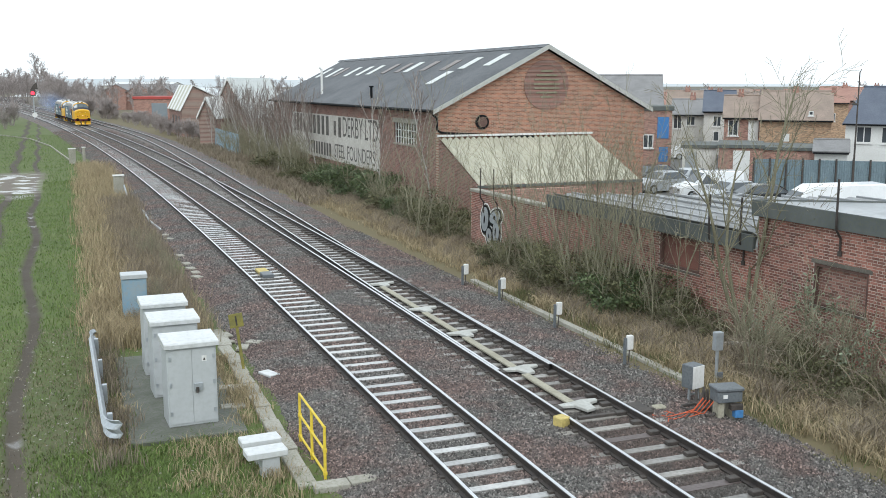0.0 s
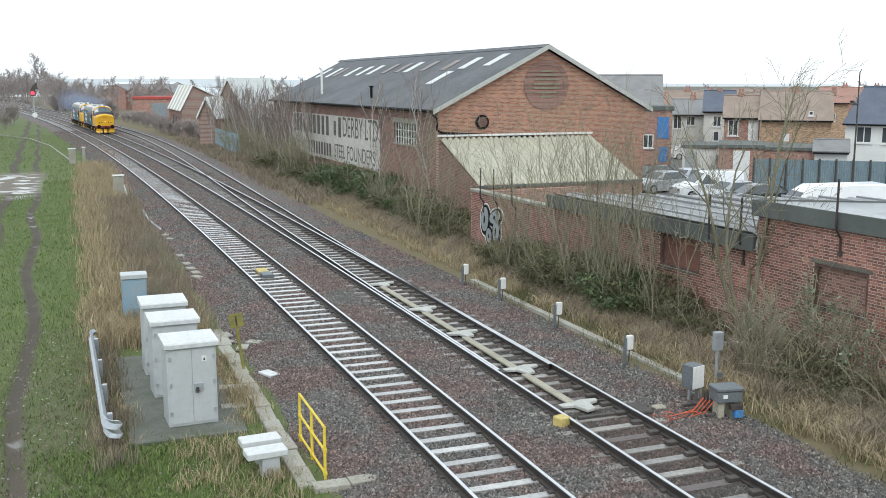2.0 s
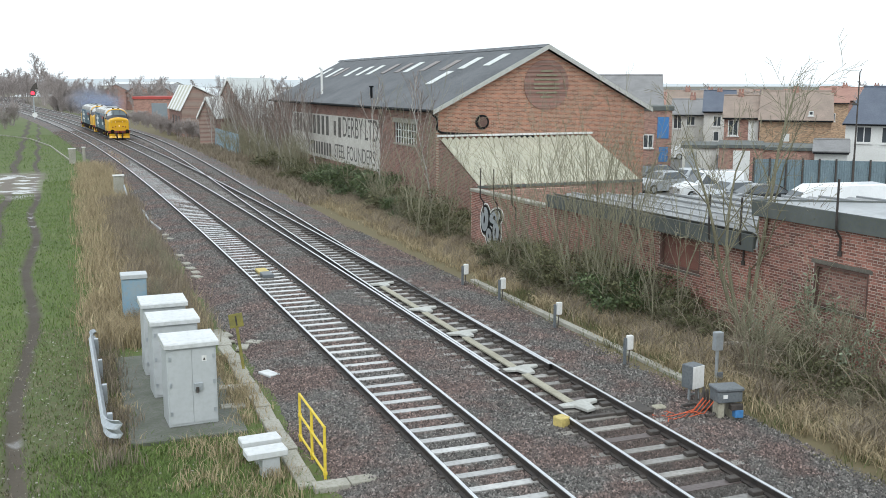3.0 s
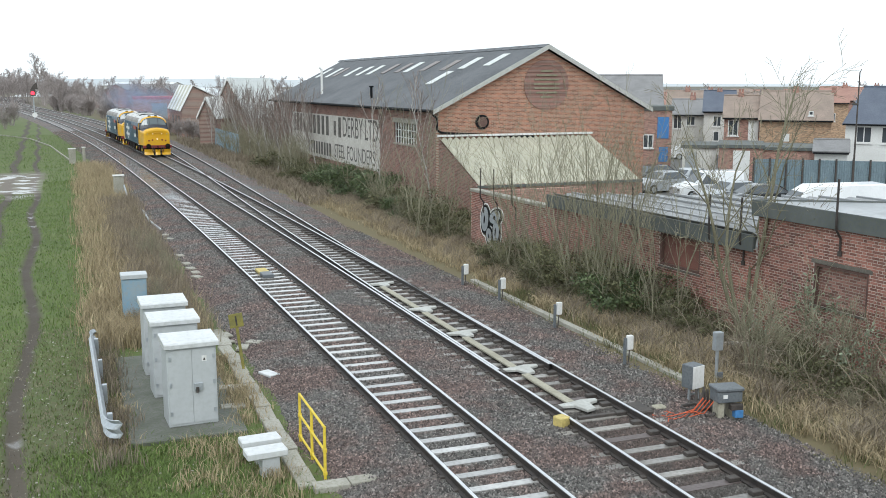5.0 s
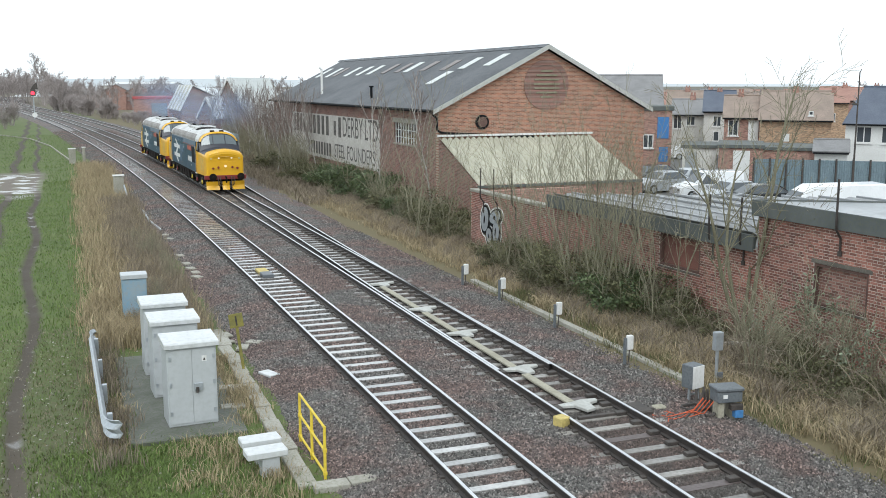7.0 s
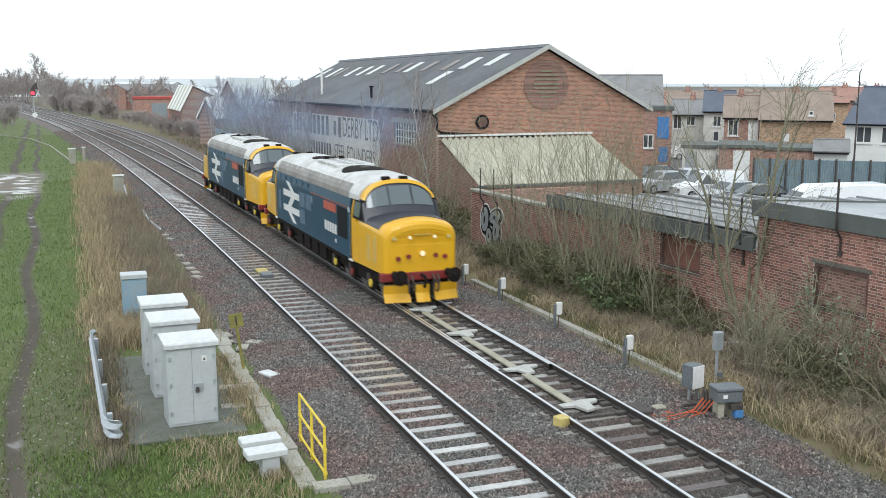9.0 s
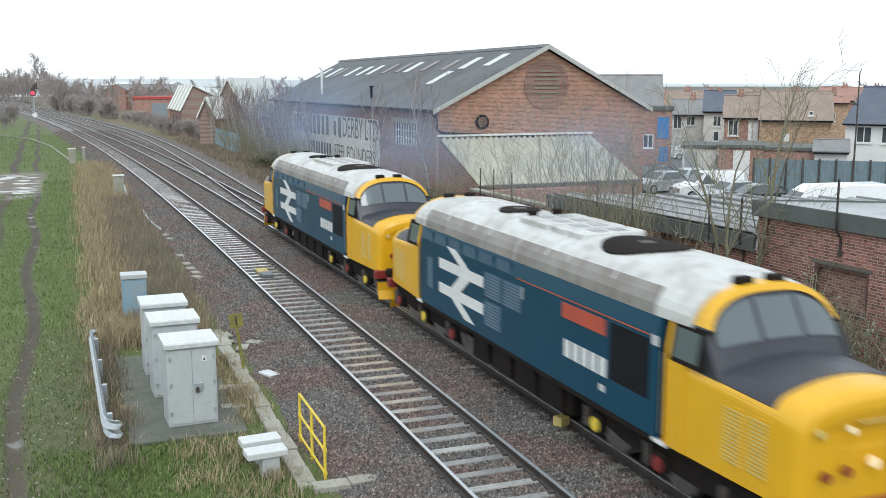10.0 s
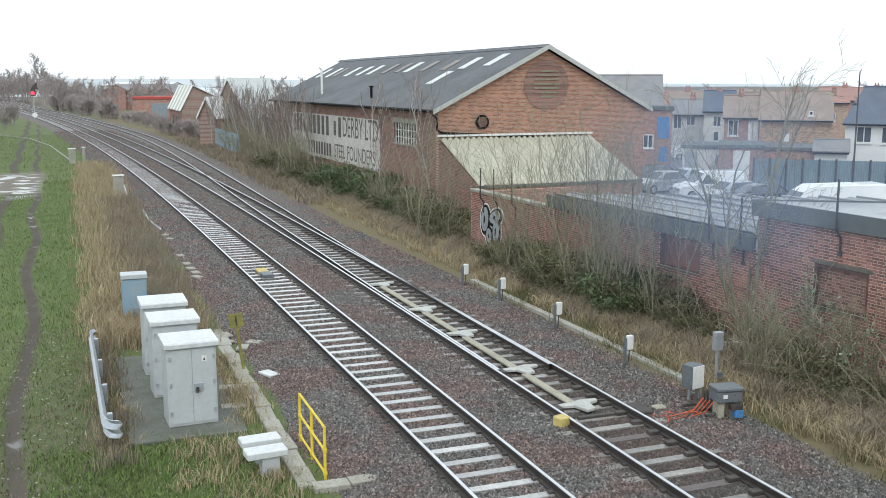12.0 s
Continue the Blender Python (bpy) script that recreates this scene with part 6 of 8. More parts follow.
    for i in range(5):
        x, y = 12.3 + rng.uniform(-0.1, 0.1), 16.9 + rng.uniform(-0.1, 0.2)
        bm = bmesh.new()
        ps = [(x, y, 0.15), (x - 0.15, y + 0.1, -0.12)]
        for k in range(5):
            ps.append((ps[-1][0] - rng.uniform(0.05, 0.3), ps[-1][1] + rng.uniform(-0.12, 0.16), -0.19 + rng.uniform(0, 0.08)))
        tube(bm, ps, 0.011, 5)
        part("cable", bm, M["orange"], o)
    o = thing("black_hoses", "black rubber hoses lying on the ballast", "hoses")
    for i in range(11):
        x, y = 12.7 + rng.uniform(-0.15, 0.15), 17.7 + rng.uniform(-0.2, 0.2)
        bm = bmesh.new()
        ps = [(x, y, 0.1), (x - 0.05, y - 0.1, -0.17)]
        for k in range(5):
            ps.append((ps[-1][0] - rng.uniform(-0.1, 0.3), ps[-1][1] - rng.uniform(-0.05, 0.25), -0.2 + rng.uniform(0, 0.05)))
        tube(bm, ps, 0.03, 6)
        part("hose", bm, M["iron"], o)
    # between the rails
    h = thing("points_cover", "pale cover boards and clamps of points heating between the rails", "points equipment")
    bays = (32.3, 28.15, 24.95, 21.2, 18.3)
    for i, y in enumerate(bays):
        x, yy, a = on_line(y, SECOND - 0.16)
        m = Matrix.Translation((x, yy, 0)) @ Matrix.Rotation(a + 0.02, 4, "Z")
        bm = bmesh.new()
        prism(bm, [(-0.34, 0.04), (0.02, 0.09), (0.30, 0.17), (0.64, 0.12), (0.62, 0.0), (0.36, -0.10), (0.32, -0.44), (0.08, -0.52), (-0.03, -0.16), (-0.34, -0.08)], -0.13, -0.06, "z")
        bmesh.ops.bevel(bm, geom=bm.edges[:], offset=0.012, segments=1, affect="EDGES")
        bm.transform(m)
        part("clamp_cover", bm, M["bracket"], h, "pale grey clamp cover")
        part("clamp_iron", bbox(-0.55, -0.35, -0.28, 0.0, -0.15, -0.05, 0.01, m), M["iron"], h)
        part("stretcher_bar", bbox(-0.55, 0.85, 0.06, 0.12, -0.14, -0.1, 0.005, m), M["iron"], h, "iron stretcher bar")
    for y0, y1 in zip(bays, bays[1:]):
        x0, ya, a = on_line(y1 + 0.14, SECOND - 0.13)
        x1, yb, _ = on_line(y0 - 0.5, SECOND - 0.13)
        ang = -math.atan2(x1 - x0, yb - ya)
        ln = math.hypot(x1 - x0, yb - ya)
        part("cover_board", bbox(-0.1, 0.1, 0, ln, -0.125, -0.075, 0.008, Matrix.Translation((x0, ya, 0)) @ Matrix.Rotation(ang, 4, "Z")), M["plank"], h, "pale mossy cover board")
    m = thing("points_machine", "black iron points lever mechanism beside the rail", "points equipment", at=Matrix.Translation((10.85, 17.6, -0.2)))
    part("rod", bbox(-1.3, 0.5, -0.05, 0.05, 0.02, 0.09, 0.01), M["iron"], m)
    part("crank", bbox(0.0, 0.35, -0.3, 0.35, 0.0, 0.14, 0.03), M["iron"], m)
    part("housing", bbox(0.55, 0.85, -0.02, 0.2, -0.1, 0.08, 0.03), M["plank"], m, "pale concrete block")
    y = thing("yellow_block", "worn yellow block on the sleeper end outside the rail", "block", at=Matrix.Translation((9.06, 17.4, -0.22)) @ Matrix.Rotation(0.3, 4, "Z"))
    part("block", bbox(-0.13, 0.13, -0.13, 0.13, 0, 0.25, 0.02), M["old_yellow"], y)
    lub = thing("track_magnet", "yellow and grey signalling magnet between the rails", "track magnet", at=Matrix.Translation((6.38, 35.9, -0.17)) @ Matrix.Rotation(0.02, 4, "Z"))
    part("ramp", bbox(-0.2, 0.2, -0.1, 0.75, 0, 0.11, 0.02), M["old_yellow"], lub, "faded yellow ramp")
    part("magnet", bbox(-0.2, 0.2, -0.8, -0.105, 0, 0.13, 0.02), M["grey_box"], lub, "grey magnet box")
    # red signal far along the line
    s = thing("colour_light_signal", "tall signal showing red beside the far curve", "signal", at=Matrix.Translation((-6.5, 218.0, GZ)))
    bm = bmesh.new()
    tube(bm, [(0, 0, -0.2), (0, 0, 5.1)], 0.1, 8)
    part("post", bm, M["galv"], s, "pale grey post")
    part("head", bbox(-0.5, 0.45, -0.15, 0.25, 4.7, 6.0, 0.06), M["iron"], s, "black signal head")
    bm = bmesh.new()
    prism(bm, [(-0.5, 5.95), (0.9, 6.05), (0.75, 7.4), (0.1, 6.9)], -0.1, 0.05)
    part("route_indicator", bm, M["iron"], s, "black backing board")
    bm = bmesh.new()
    disc(bm, (-0.08, -0.2, 5.25), (0, 1, 0), 0.34, 0.08, 18)
    part("red_light", bm, M["red_lamp"], s, "lit red aspect")
    bm = bmesh.new()
    disc(bm, (0.05, -0.2, 0.9), (0, 1, 0), 0.5, 0.06, 18)
    part("disc", bm, M["white"], s, "white disc")


build_cabinets()
build_right_side()
# ---------------- vegetation ----------------
TWIG = {"least": 0.006}


def grow(bm, start, direction, length, radius, depth, rng, spread, sides, segs, kids, up=0.12, twigs=None, bend=0.12, limbs=None):
    """A bent, tapering limb with side limbs, each in a mesh of its own where limbs is given; the finest go to twigs."""
    p, d = Vector(start), Vector(direction).normalized()
    pts, rad = [p.copy()], [radius]
    for i in range(segs):
        d = (d + Vector((rng.gauss(0, bend), rng.gauss(0, bend), rng.gauss(0, bend) + up * 0.5))).normalized()
        p = p + d * (length / segs)
        pts.append(p.copy())
        rad.append(max(TWIG["least"], radius * (1 - 0.72 * (i + 1) / segs)))
    tube(twigs if (depth == 0 and twigs is not None) else bm, pts, rad, sides if depth else 3, cap=False)
    if depth == 0:
        return
    for k in range(kids):
        t = 0.25 + 0.72 * (k + rng.random()) / kids
        i = min(segs - 1, int(t * segs))
        q = pts[i].lerp(pts[i + 1], t * segs - i)
        base = (pts[i + 1] - pts[i]).normalized()
        side = base.orthogonal().normalized()
        side.rotate(Matrix.Rotation(rng.uniform(0, 6.283), 3, base))
        nd = (base + side * rng.uniform(0.6, 1.2) * spread).normalized()
        if limbs is not None:
            bm = bmesh.new()
            limbs.append(bm)
        grow(bm, q, nd, length * rng.uniform(0.38, 0.62) * (1.1 - 0.5 * t), rad[i] * 0.5, depth - 1, rng, spread, max(3, sides - 1), max(2, segs - 1), max(2, kids - 1), up, twigs, bend)


def bare_tree(name, label, category, height, radius, seed, stems=1, depth=2, kids=6, spread=0.7, bark="bark", twig="twig", group="", lean=0.08, segs=6, up=0.12, least=0.006, base=0.28, split=False):
    TWIG["least"] = least
    t = thing(name, label, category, group)
    rng = random.Random(seed)
    trunk, twigs, limbs = bmesh.new(), bmesh.new(), [] if split else None
    for k in range(stems):
        a = rng.uniform(0, 6.283)
        r = 0.0 if stems == 1 else base
        lean_k = lean if stems == 1 else max(0.14, lean)
        grow(trunk, (r * math.cos(a), r * math.sin(a), -0.15), (lean_k * math.cos(a), lean_k * math.sin(a), 1), height * rng.uniform(0.75, 1.0), radius * rng.uniform(0.6, 1.0), depth, rng, spread, 6, segs, kids, up, twigs, 0.09, limbs)
    part("trunk", trunk, M[bark], t)
    for b in limbs or ():
        part("limb", b, M[bark], t)
    part("crown", twigs, M[twig], t, "bare twigs")
    return t


def blades(name, label, n, region, height, width, material, seed, lean=0.35, clump=0.0, zf=None, droop=0.5):
    """Grass of two-piece bent blades."""
    rng = np.random.default_rng(seed)
    xy = region(rng, n)
    if clump:
        c = xy[rng.integers(0, len(xy), max(8, n // 40))]
        xy = c[rng.integers(0, len(c), len(xy))] + rng.normal(0, clump, xy.shape)
    x, y = xy[:, 0], xy[:, 1]
    n = len(x)
    z = np.array([ground_height(a, b) for a, b in zip(x, y)]) if zf is None else zf(x, y)
    h = height * rng.uniform(0.45, 1.15, n)
    a = rng.uniform(0, 6.283, n)
    l = lean * h * rng.uniform(0.2, 1.4, n)
    w = width * rng.uniform(0.6, 1.3, n)
    b = rng.uniform(0, 6.283, n)
    wx, wy = w * np.cos(b), w * np.sin(b)
    lx, ly = l * np.cos(a), l * np.sin(a)
    v = np.zeros((n, 5, 3))
    v[:, 0] = np.stack([x - wx, y - wy, z - 0.03], -1)
    v[:, 1] = np.stack([x + wx, y + wy, z - 0.03], -1)
    v[:, 2] = np.stack([x + lx * 0.4 + wx * 0.7, y + ly * 0.4 + wy * 0.7, z + h * 0.6], -1)
    v[:, 3] = np.stack([x + lx * 0.4 - wx * 0.7, y + ly * 0.4 - wy * 0.7, z + h * 0.6], -1)
    v[:, 4] = np.stack([x + lx * (1 + droop), y + ly * (1 + droop), z + h], -1)
    f = np.array([(0, 1, 2), (0, 2, 3), (3, 2, 4)])
    faces = (f[None] + 5 * np.arange(n)[:, None, None]).reshape(-1, 3)
    return tagged(fast_soup(name, v.reshape(-1, 3), faces, material), label, "grass", kind="stuff")


def rect(x0, x1, y0, y1, power=1.0):
    return lambda rng, n: np.stack([rng.uniform(x0, x1, n), y0 + (y1 - y0) * rng.random(n) ** power], -1)


def leafy(name, label, category, size, n, leaf, material, seed, stems=8, group="", low=0.0):
    """A bush: stems and a shell of many small leaves with an uneven outline."""
    t = thing(name, label, category, group)
    rng = np.random.default_rng(seed)
    pr = random.Random(seed)
    bm = bmesh.new()
    for k in range(stems):
        a = pr.uniform(0, 6.283)
        e = Vector((size[0] * 0.45 * math.cos(a), size[1] * 0.45 * math.sin(a), size[2] * pr.uniform(0.6, 1.1)))
        grow(bm, (0.1 * math.cos(a), 0.1 * math.sin(a), -0.1), e, e.length, 0.025, 1, pr, 0.8, 4, 4, 5, 0.05, None, 0.2)
    part("branchwork", bm, M["bark"], t)
    lobes = np.stack([rng.uniform(-0.38, 0.38, 14) * size[0], rng.uniform(-0.38, 0.38, 14) * size[1], rng.uniform(0.15 + low, 0.8, 14) * size[2]], -1)
    c = lobes[rng.integers(0, 14, n)]
    d = rng.normal(0, 1, (n, 3))
    d /= np.linalg.norm(d, axis=1)[:, None]
    c = c + d * rng.random((n, 1)) ** 0.6 * np.array(size) * 0.22
    c[:, 2] = np.maximum(c[:, 2], 0.02)
    u = rng.normal(0, 1, (n, 3))
    u /= np.linalg.norm(u, axis=1)[:, None]
    w = np.cross(u, d)
    s = leaf * rng.uniform(0.5, 1.3, (n, 1))
    v = np.stack([c - u * s, c + w * s * 0.5, c + u * s, c - w * s * 0.5], 1)
    faces = (np.arange(4)[None] + 4 * np.arange(n)[:, None])
    part_ob = fast_soup("leaves", v.reshape(-1, 3), faces, M[material], t)
    return t


def lane_grass(r, n, area=None):
    """Grass thins out in the two wheel ruts and on the trodden mud near the bridge."""
    q = (area or rect(-6.5, 1.0, 15, 78, 1.6))(r, n)
    lane = q[:, 0] + 0.0225 * q[:, 1] + 0.16 * np.sin(0.35 * q[:, 1])
    bare = np.maximum(1.2 * np.exp(-((lane + 0.8) / 0.25) ** 2), 1.0 * np.exp(-((lane + 2.5) / 0.28) ** 2))
    bare = np.maximum(bare, 0.72 * (q[:, 1] < 29) * (q[:, 0] < 0.2))
    bare = np.maximum(bare, 1.0 * (abs(q[:, 1] - 78) < 9) * (q[:, 0] < -2.0))
    return q[r.random(len(q)) > bare]


def plant_verges():
    # left: short green grass, dead tall grass, reeds
    blades("verge_grass", "short wet green grass on the verge", 70000, lane_grass, 0.095, 0.011, M["grass"], 1, 0.7)
    blades("verge_grass_near", "rough green grass tufts near the cabinets", 11000, rect(-0.8, 3.4, 14.2, 19.6, 1.0), 0.12, 0.010, M["grass"], 2, 0.8, 0.3)
    blades("verge_grass_far", "green grass beside the lane", 9000, lambda r, n: lane_grass(r, n, rect(-9, 1.0, 75, 150, 1.2)), 0.15, 0.02, M["grass"], 31, 0.6)
    blades("dead_grass", "tall straw-coloured dead grass along the verge", 30000, rect(0.35, 3.0, 27.5, 92, 1.6), 0.62, 0.013, M["straw"], 3, 0.35, 0.3)
    blades("dead_stems", "brown dead stems by the ballast edge", 15000, rect(1.6, 3.15, 28, 62, 1.4), 0.8, 0.010, M["straw_brown"], 4, 0.25, 0.25)
    blades("dead_grass_near", "straw tufts between cabinets and barrier", 7000, lambda r, n: np.concatenate([rect(0.2, 0.75, 19, 29)(r, n // 4), rect(1.5, 3.4, 15.8, 19.3)(r, n // 4), rect(2.9, 3.5, 20, 25.5)(r, n // 4)]), 0.25, 0.008, M["straw"], 5, 0.5, 0.16)
    blades("dead_stems_near", "brown dead dock stems around the barrier", 1500, rect(0.25, 0.75, 18.5, 28.5), 0.4, 0.008, M["straw_brown"], 15, 0.3, 0.2)
    blades("lane_tufts", "short trampled grass tufts in the mud", 42000, lambda r, n: lane_grass(r, n, rect(-3.6, 0.9, 14.5, 29)), 0.05, 0.008, M["moss_grass"], 51, 0.9)
    blades("lane_straw", "flattened straw in the mud of the lane", 12000, lambda r, n: lane_grass(r, n, rect(-3.0, 0.9, 14.5, 30)), 0.07, 0.006, M["straw_brown"], 52, 1.4, 0.25)
    # right bank
    blades("bank_grass", "straw-coloured rough grass along the right bank", 30000, rect(13.55, 16.0, 12, 60, 1.4), 0.36, 0.010, M["straw"], 6, 0.9, 0.16)
    blades("bank_stems", "brown dead stems under the thicket", 24000, rect(14.0, 17.4, 12, 62, 1.4), 0.5, 0.011, M["straw_brown"], 7, 0.7, 0.2)
    blades("bank_green", "green grass tufts at the foot of the bank", 8000, rect(13.3, 15.4, 11.5, 32, 1.2), 0.22, 0.010, M["moss_grass"], 8, 0.6, 0.22)
    blades("bank_grass_far", "straw grass beyond the shed", 9000, rect(12.8, 15.8, 58, 130, 1.1), 0.45, 0.03, M["straw_brown"], 9, 0.5, 0.5)


plant_verges()


TOWN_TURN = Matrix.Rotation(-0.3566, 4, "Z")


def plant_trees():
    rng = random.Random(12)
    # thicket saplings along the low wall
    kinds = [bare_tree("sapling", "thin bare grey-brown sapling in the thicket", "tree", h, 0.036, 40 + i, 1, 2, 7, 0.55, group="thicket saplings", lean=0.05, segs=8, least=0.0045, split=True) for i, h in enumerate((5.6, 6.2, 4.6, 5.2, 3.6))]
    spots = []
    for k in range(50):
        y = rng.choice((rng.uniform(25.8, 34.6), rng.uniform(26.0, 34.0), rng.uniform(26.5, 34.8), rng.uniform(27, 33), rng.uniform(23.0, 27.0), rng.uniform(40.0, 45)))
        x = 17.35 - 0.06 * (y - 22) - rng.uniform(0.35, 2.0)
        spots.append((x, y, rng.uniform(0.8, 1.25)))
    for k in range(10):
        spots.append((rng.uniform(14.8, 16.9), rng.uniform(13.5, 21), rng.uniform(0.35, 0.6)))
    for k in range(14):
        spots.append((rng.uniform(15.5, 18.6), rng.uniform(43, 56), rng.uniform(0.6, 0.95)))
    for i, (x, y, s) in enumerate(spots):
        s = 1.0 if i < len(kinds) else s
        m = Matrix.Translation((x, y, GZ)) @ Matrix.Rotation(rng.uniform(0, 6.28), 4, "Z") @ Matrix.Diagonal((s, s, s, 1))
        if i < len(kinds):
            kinds[i].matrix_world = m
        else:
            copy_thing(kinds[i % len(kinds)], m)
    # the larger tree before the flat-roofed building
    t = bare_tree("tree", "bare multi-stemmed tree against the brick wall", "tree", 7.4, 0.075, 88, 4, 3, 6, 0.8, "trunk_bark", lean=0.2, segs=8, up=0.03, least=0.005, base=0.06)
    t.matrix_world = Matrix.Translation((16.95, 21.9, GZ))
    # birches and scrub before the shed
    kinds = [bare_tree("birch", "slender pale-stemmed birch beside the foundry shed", "tree", h, 0.055, 90 + i, 1, 2, 11, 0.5, "birch", "twig_birch", group="birches by the shed", lean=0.06, segs=7, least=0.011, split=True) for i, h in enumerate((8.2, 7.0, 6.2))]
    spots = [(rng.uniform(15.6, 18.4) - 0.012 * (y - 60), y, rng.uniform(0.7, 1.08)) for y in [51.0, 57.5] + list(np.linspace(74, 120, 36))]
    for i, (x, y, s) in enumerate(spots):
        s = 1.0 if i < len(kinds) else s
        m = Matrix.Translation((x, y, GZ)) @ Matrix.Rotation(rng.uniform(0, 6.28), 4, "Z") @ Matrix.Diagonal((s, s, s, 1))
        if i < len(kinds):
            kinds[i].matrix_world = m
        else:
            copy_thing(kinds[i % len(kinds)], m)
    # scrub bushes of twigs
    kinds = [bare_tree("scrub_bush", "tangled bare brown scrub bush", "bush", h, 0.025, 120 + i, 9, 2, 6, 0.9, twig="twig", group="scrub bushes", segs=4) for i, h in enumerate((1.9, 2.4, 1.4))]
    spots = [(rng.uniform(14.9, 16.9), rng.uniform(12.5, 20), rng.uniform(0.3, 0.55)) for k in range(8)]
    spots += [(17.0 - 0.06 * (y - 22) - rng.uniform(0.3, 1.6), y, rng.uniform(0.35, 0.6)) for y in np.linspace(23, 34, 9)]
    spots += [(rng.uniform(15.4, 18.0), y, rng.uniform(0.5, 0.85) if y < 74 else rng.uniform(0.9, 1.7)) for y in np.linspace(45, 114, 46)]
    spots += [(rng.uniform(1.8, 3.2), y, rng.uniform(0.35, 0.6)) for y in np.linspace(29, 46, 12)]
    for i, (x, y, s) in enumerate(spots):
        s = 1.0 if i < len(kinds) else s
        m = Matrix.Translation((x, y, GZ)) @ Matrix.Rotation(rng.uniform(0, 6.28), 4, "Z") @ Matrix.Diagonal((s, s, s, 1))
        if i < len(kinds):
            kinds[i].matrix_world = m
        else:
            copy_thing(kinds[i % len(kinds)], m)
    # evergreen clumps
    kinds = [leafy("evergreen_bush", "dense dark green ivy and bramble bush", "bush", (2.6, 2.6, 1.5), 5200, 0.06, "leaf", 5, group="green bushes"),
             leafy("bramble", "dull green bramble tangle under the saplings", "bush", (2.4, 2.6, 1.1), 3000, 0.05, "leaf_dull", 6, group="brambles")]
    spots = [(0, 15.6, 26.0, 0.75), (1, 15.2, 29.5, 0.9), (0, 16.6, 60.0, 1.5), (1, 16.9, 54.0, 1.2), (0, 16.2, 66.0, 1.3), (1, 15.7, 36.8, 0.7), (1, 15.6, 42.0, 0.9), (0, 16.4, 50.0, 0.9), (1, 16.2, 22.8, 0.7),
             (1, 16.4, 33.5, 1.0), (1, 15.6, 17.6, 0.85), (1, 16.6, 15.6, 0.9), (1, 16.6, 18.8, 0.8), (1, 16.3, 46.0, 1.0), (1, 16.0, 72.0, 1.4), (1, 15.2, 32.6, 0.6), (1, 16.3, 24.6, 1.0), (1, 16.2, 27.6, 1.15), (1, 16.0, 30.8, 1.1), (1, 15.7, 28.6, 0.8), (1, 16.5, 26.2, 1.3), (1, 16.4, 29.2, 1.35), (1, 16.2, 32.4, 1.3), (1, 16.1, 35.0, 1.1), (1, 15.3, 34.6, 0.8), (1, 15.0, 31.0, 0.7), (1, 16.8, 44.5, 1.3), (1, 16.6, 47.5, 1.4), (1, 16.9, 51.5, 1.5), (0, 17.2, 56.5, 1.3), (1, 17.0, 63.0, 1.5), (1, 16.8, 69.0, 1.5), (1, 16.4, 76.0, 1.6), (1, 16.0, 82.0, 1.6), (1, 17.0, 20.4, 0.7), (1, 15.9, 14.2, 0.8)]
    for i, (k, x, y, s) in enumerate(spots):
        s = 1.0 if i < 2 else s
        m = Matrix.Translation((x, y, GZ)) @ Matrix.Rotation(i * 1.3, 4, "Z") @ Matrix.Diagonal((s, s, s, 1))
        if i < 2:
            kinds[k].matrix_world = m
        else:
            copy_thing(kinds[k], m)
    tangle = leafy("willow_scrub", "loose olive tangle of shoots and last leaves in the thicket", "bush", (1.7, 2.2, 2.0), 1300, 0.035, "leaf_olive", 71, 4, group="thicket scrub")
    tangle.matrix_world = Matrix.Translation((16.0, 27.2, GZ))
    for k in range(7):
        y = 27.6 + k * 1.0
        q = rng.uniform(0.6, 1.05)
        copy_thing(tangle, Matrix.Translation((16.65 - 0.06 * (y - 22) - rng.uniform(0, 1.1), y, GZ)) @ Matrix.Rotation(k * 2.1, 4, "Z") @ Matrix.Diagonal((q, q, q, 1)))
    # arching canes and a pale-leaved shrub before the flat-roofed building
    bm = bmesh.new()
    for k in range(330):
        y = rng.uniform(11.8, 21.5) if k < 230 else rng.uniform(22, 35)
        x = 17.4 - 0.06 * (y - 18) - (rng.uniform(0.15, 2.6) if k < 230 else rng.uniform(0.2, 1.6))
        a, ln, h = rng.uniform(0, 6.283), rng.uniform(0.5, 1.9), rng.uniform(0.4, 1.9)
        pts = [(min(x + math.cos(a) * ln * f, 17.62 - 0.06 * (y - 18)), y + math.sin(a) * ln * f, GZ - 0.05 + h * (2.1 * f - 1.25 * f * f)) for f in (0, 0.2, 0.42, 0.65, 0.85, 1.0)]
        tube(bm, pts, [0.011, 0.010, 0.009, 0.007, 0.006, 0.004], 3, False)
    tagged(part("bramble_canes", bm, M["straw_brown"]), "tangle of arching brown bramble canes below the wall", "canes", kind="stuff")
    shrub = leafy("buddleia", "straggling shrub with pale grey-green leaves against the wall", "bush", (1.3, 2.0, 2.5), 420, 0.065, "pale_leaf", 61, 7, group="pale-leaved shrubs", low=0.25)
    shrub.matrix_world = Matrix.Translation((17.0, 19.4, GZ))
    for x, y, k in ((16.7, 20.6, 0.6), (16.4, 17.2, 0.75), (16.9, 15.4, 0.9)):
        copy_thing(shrub, Matrix.Translation((x, y, GZ)) @ Matrix.Rotation(y, 4, "Z") @ Matrix.Diagonal((k, k, k, 1)))
    log = thing("fallen_branch", "pale dead branch lying below the wall", "branch")
    bm = bmesh.new()
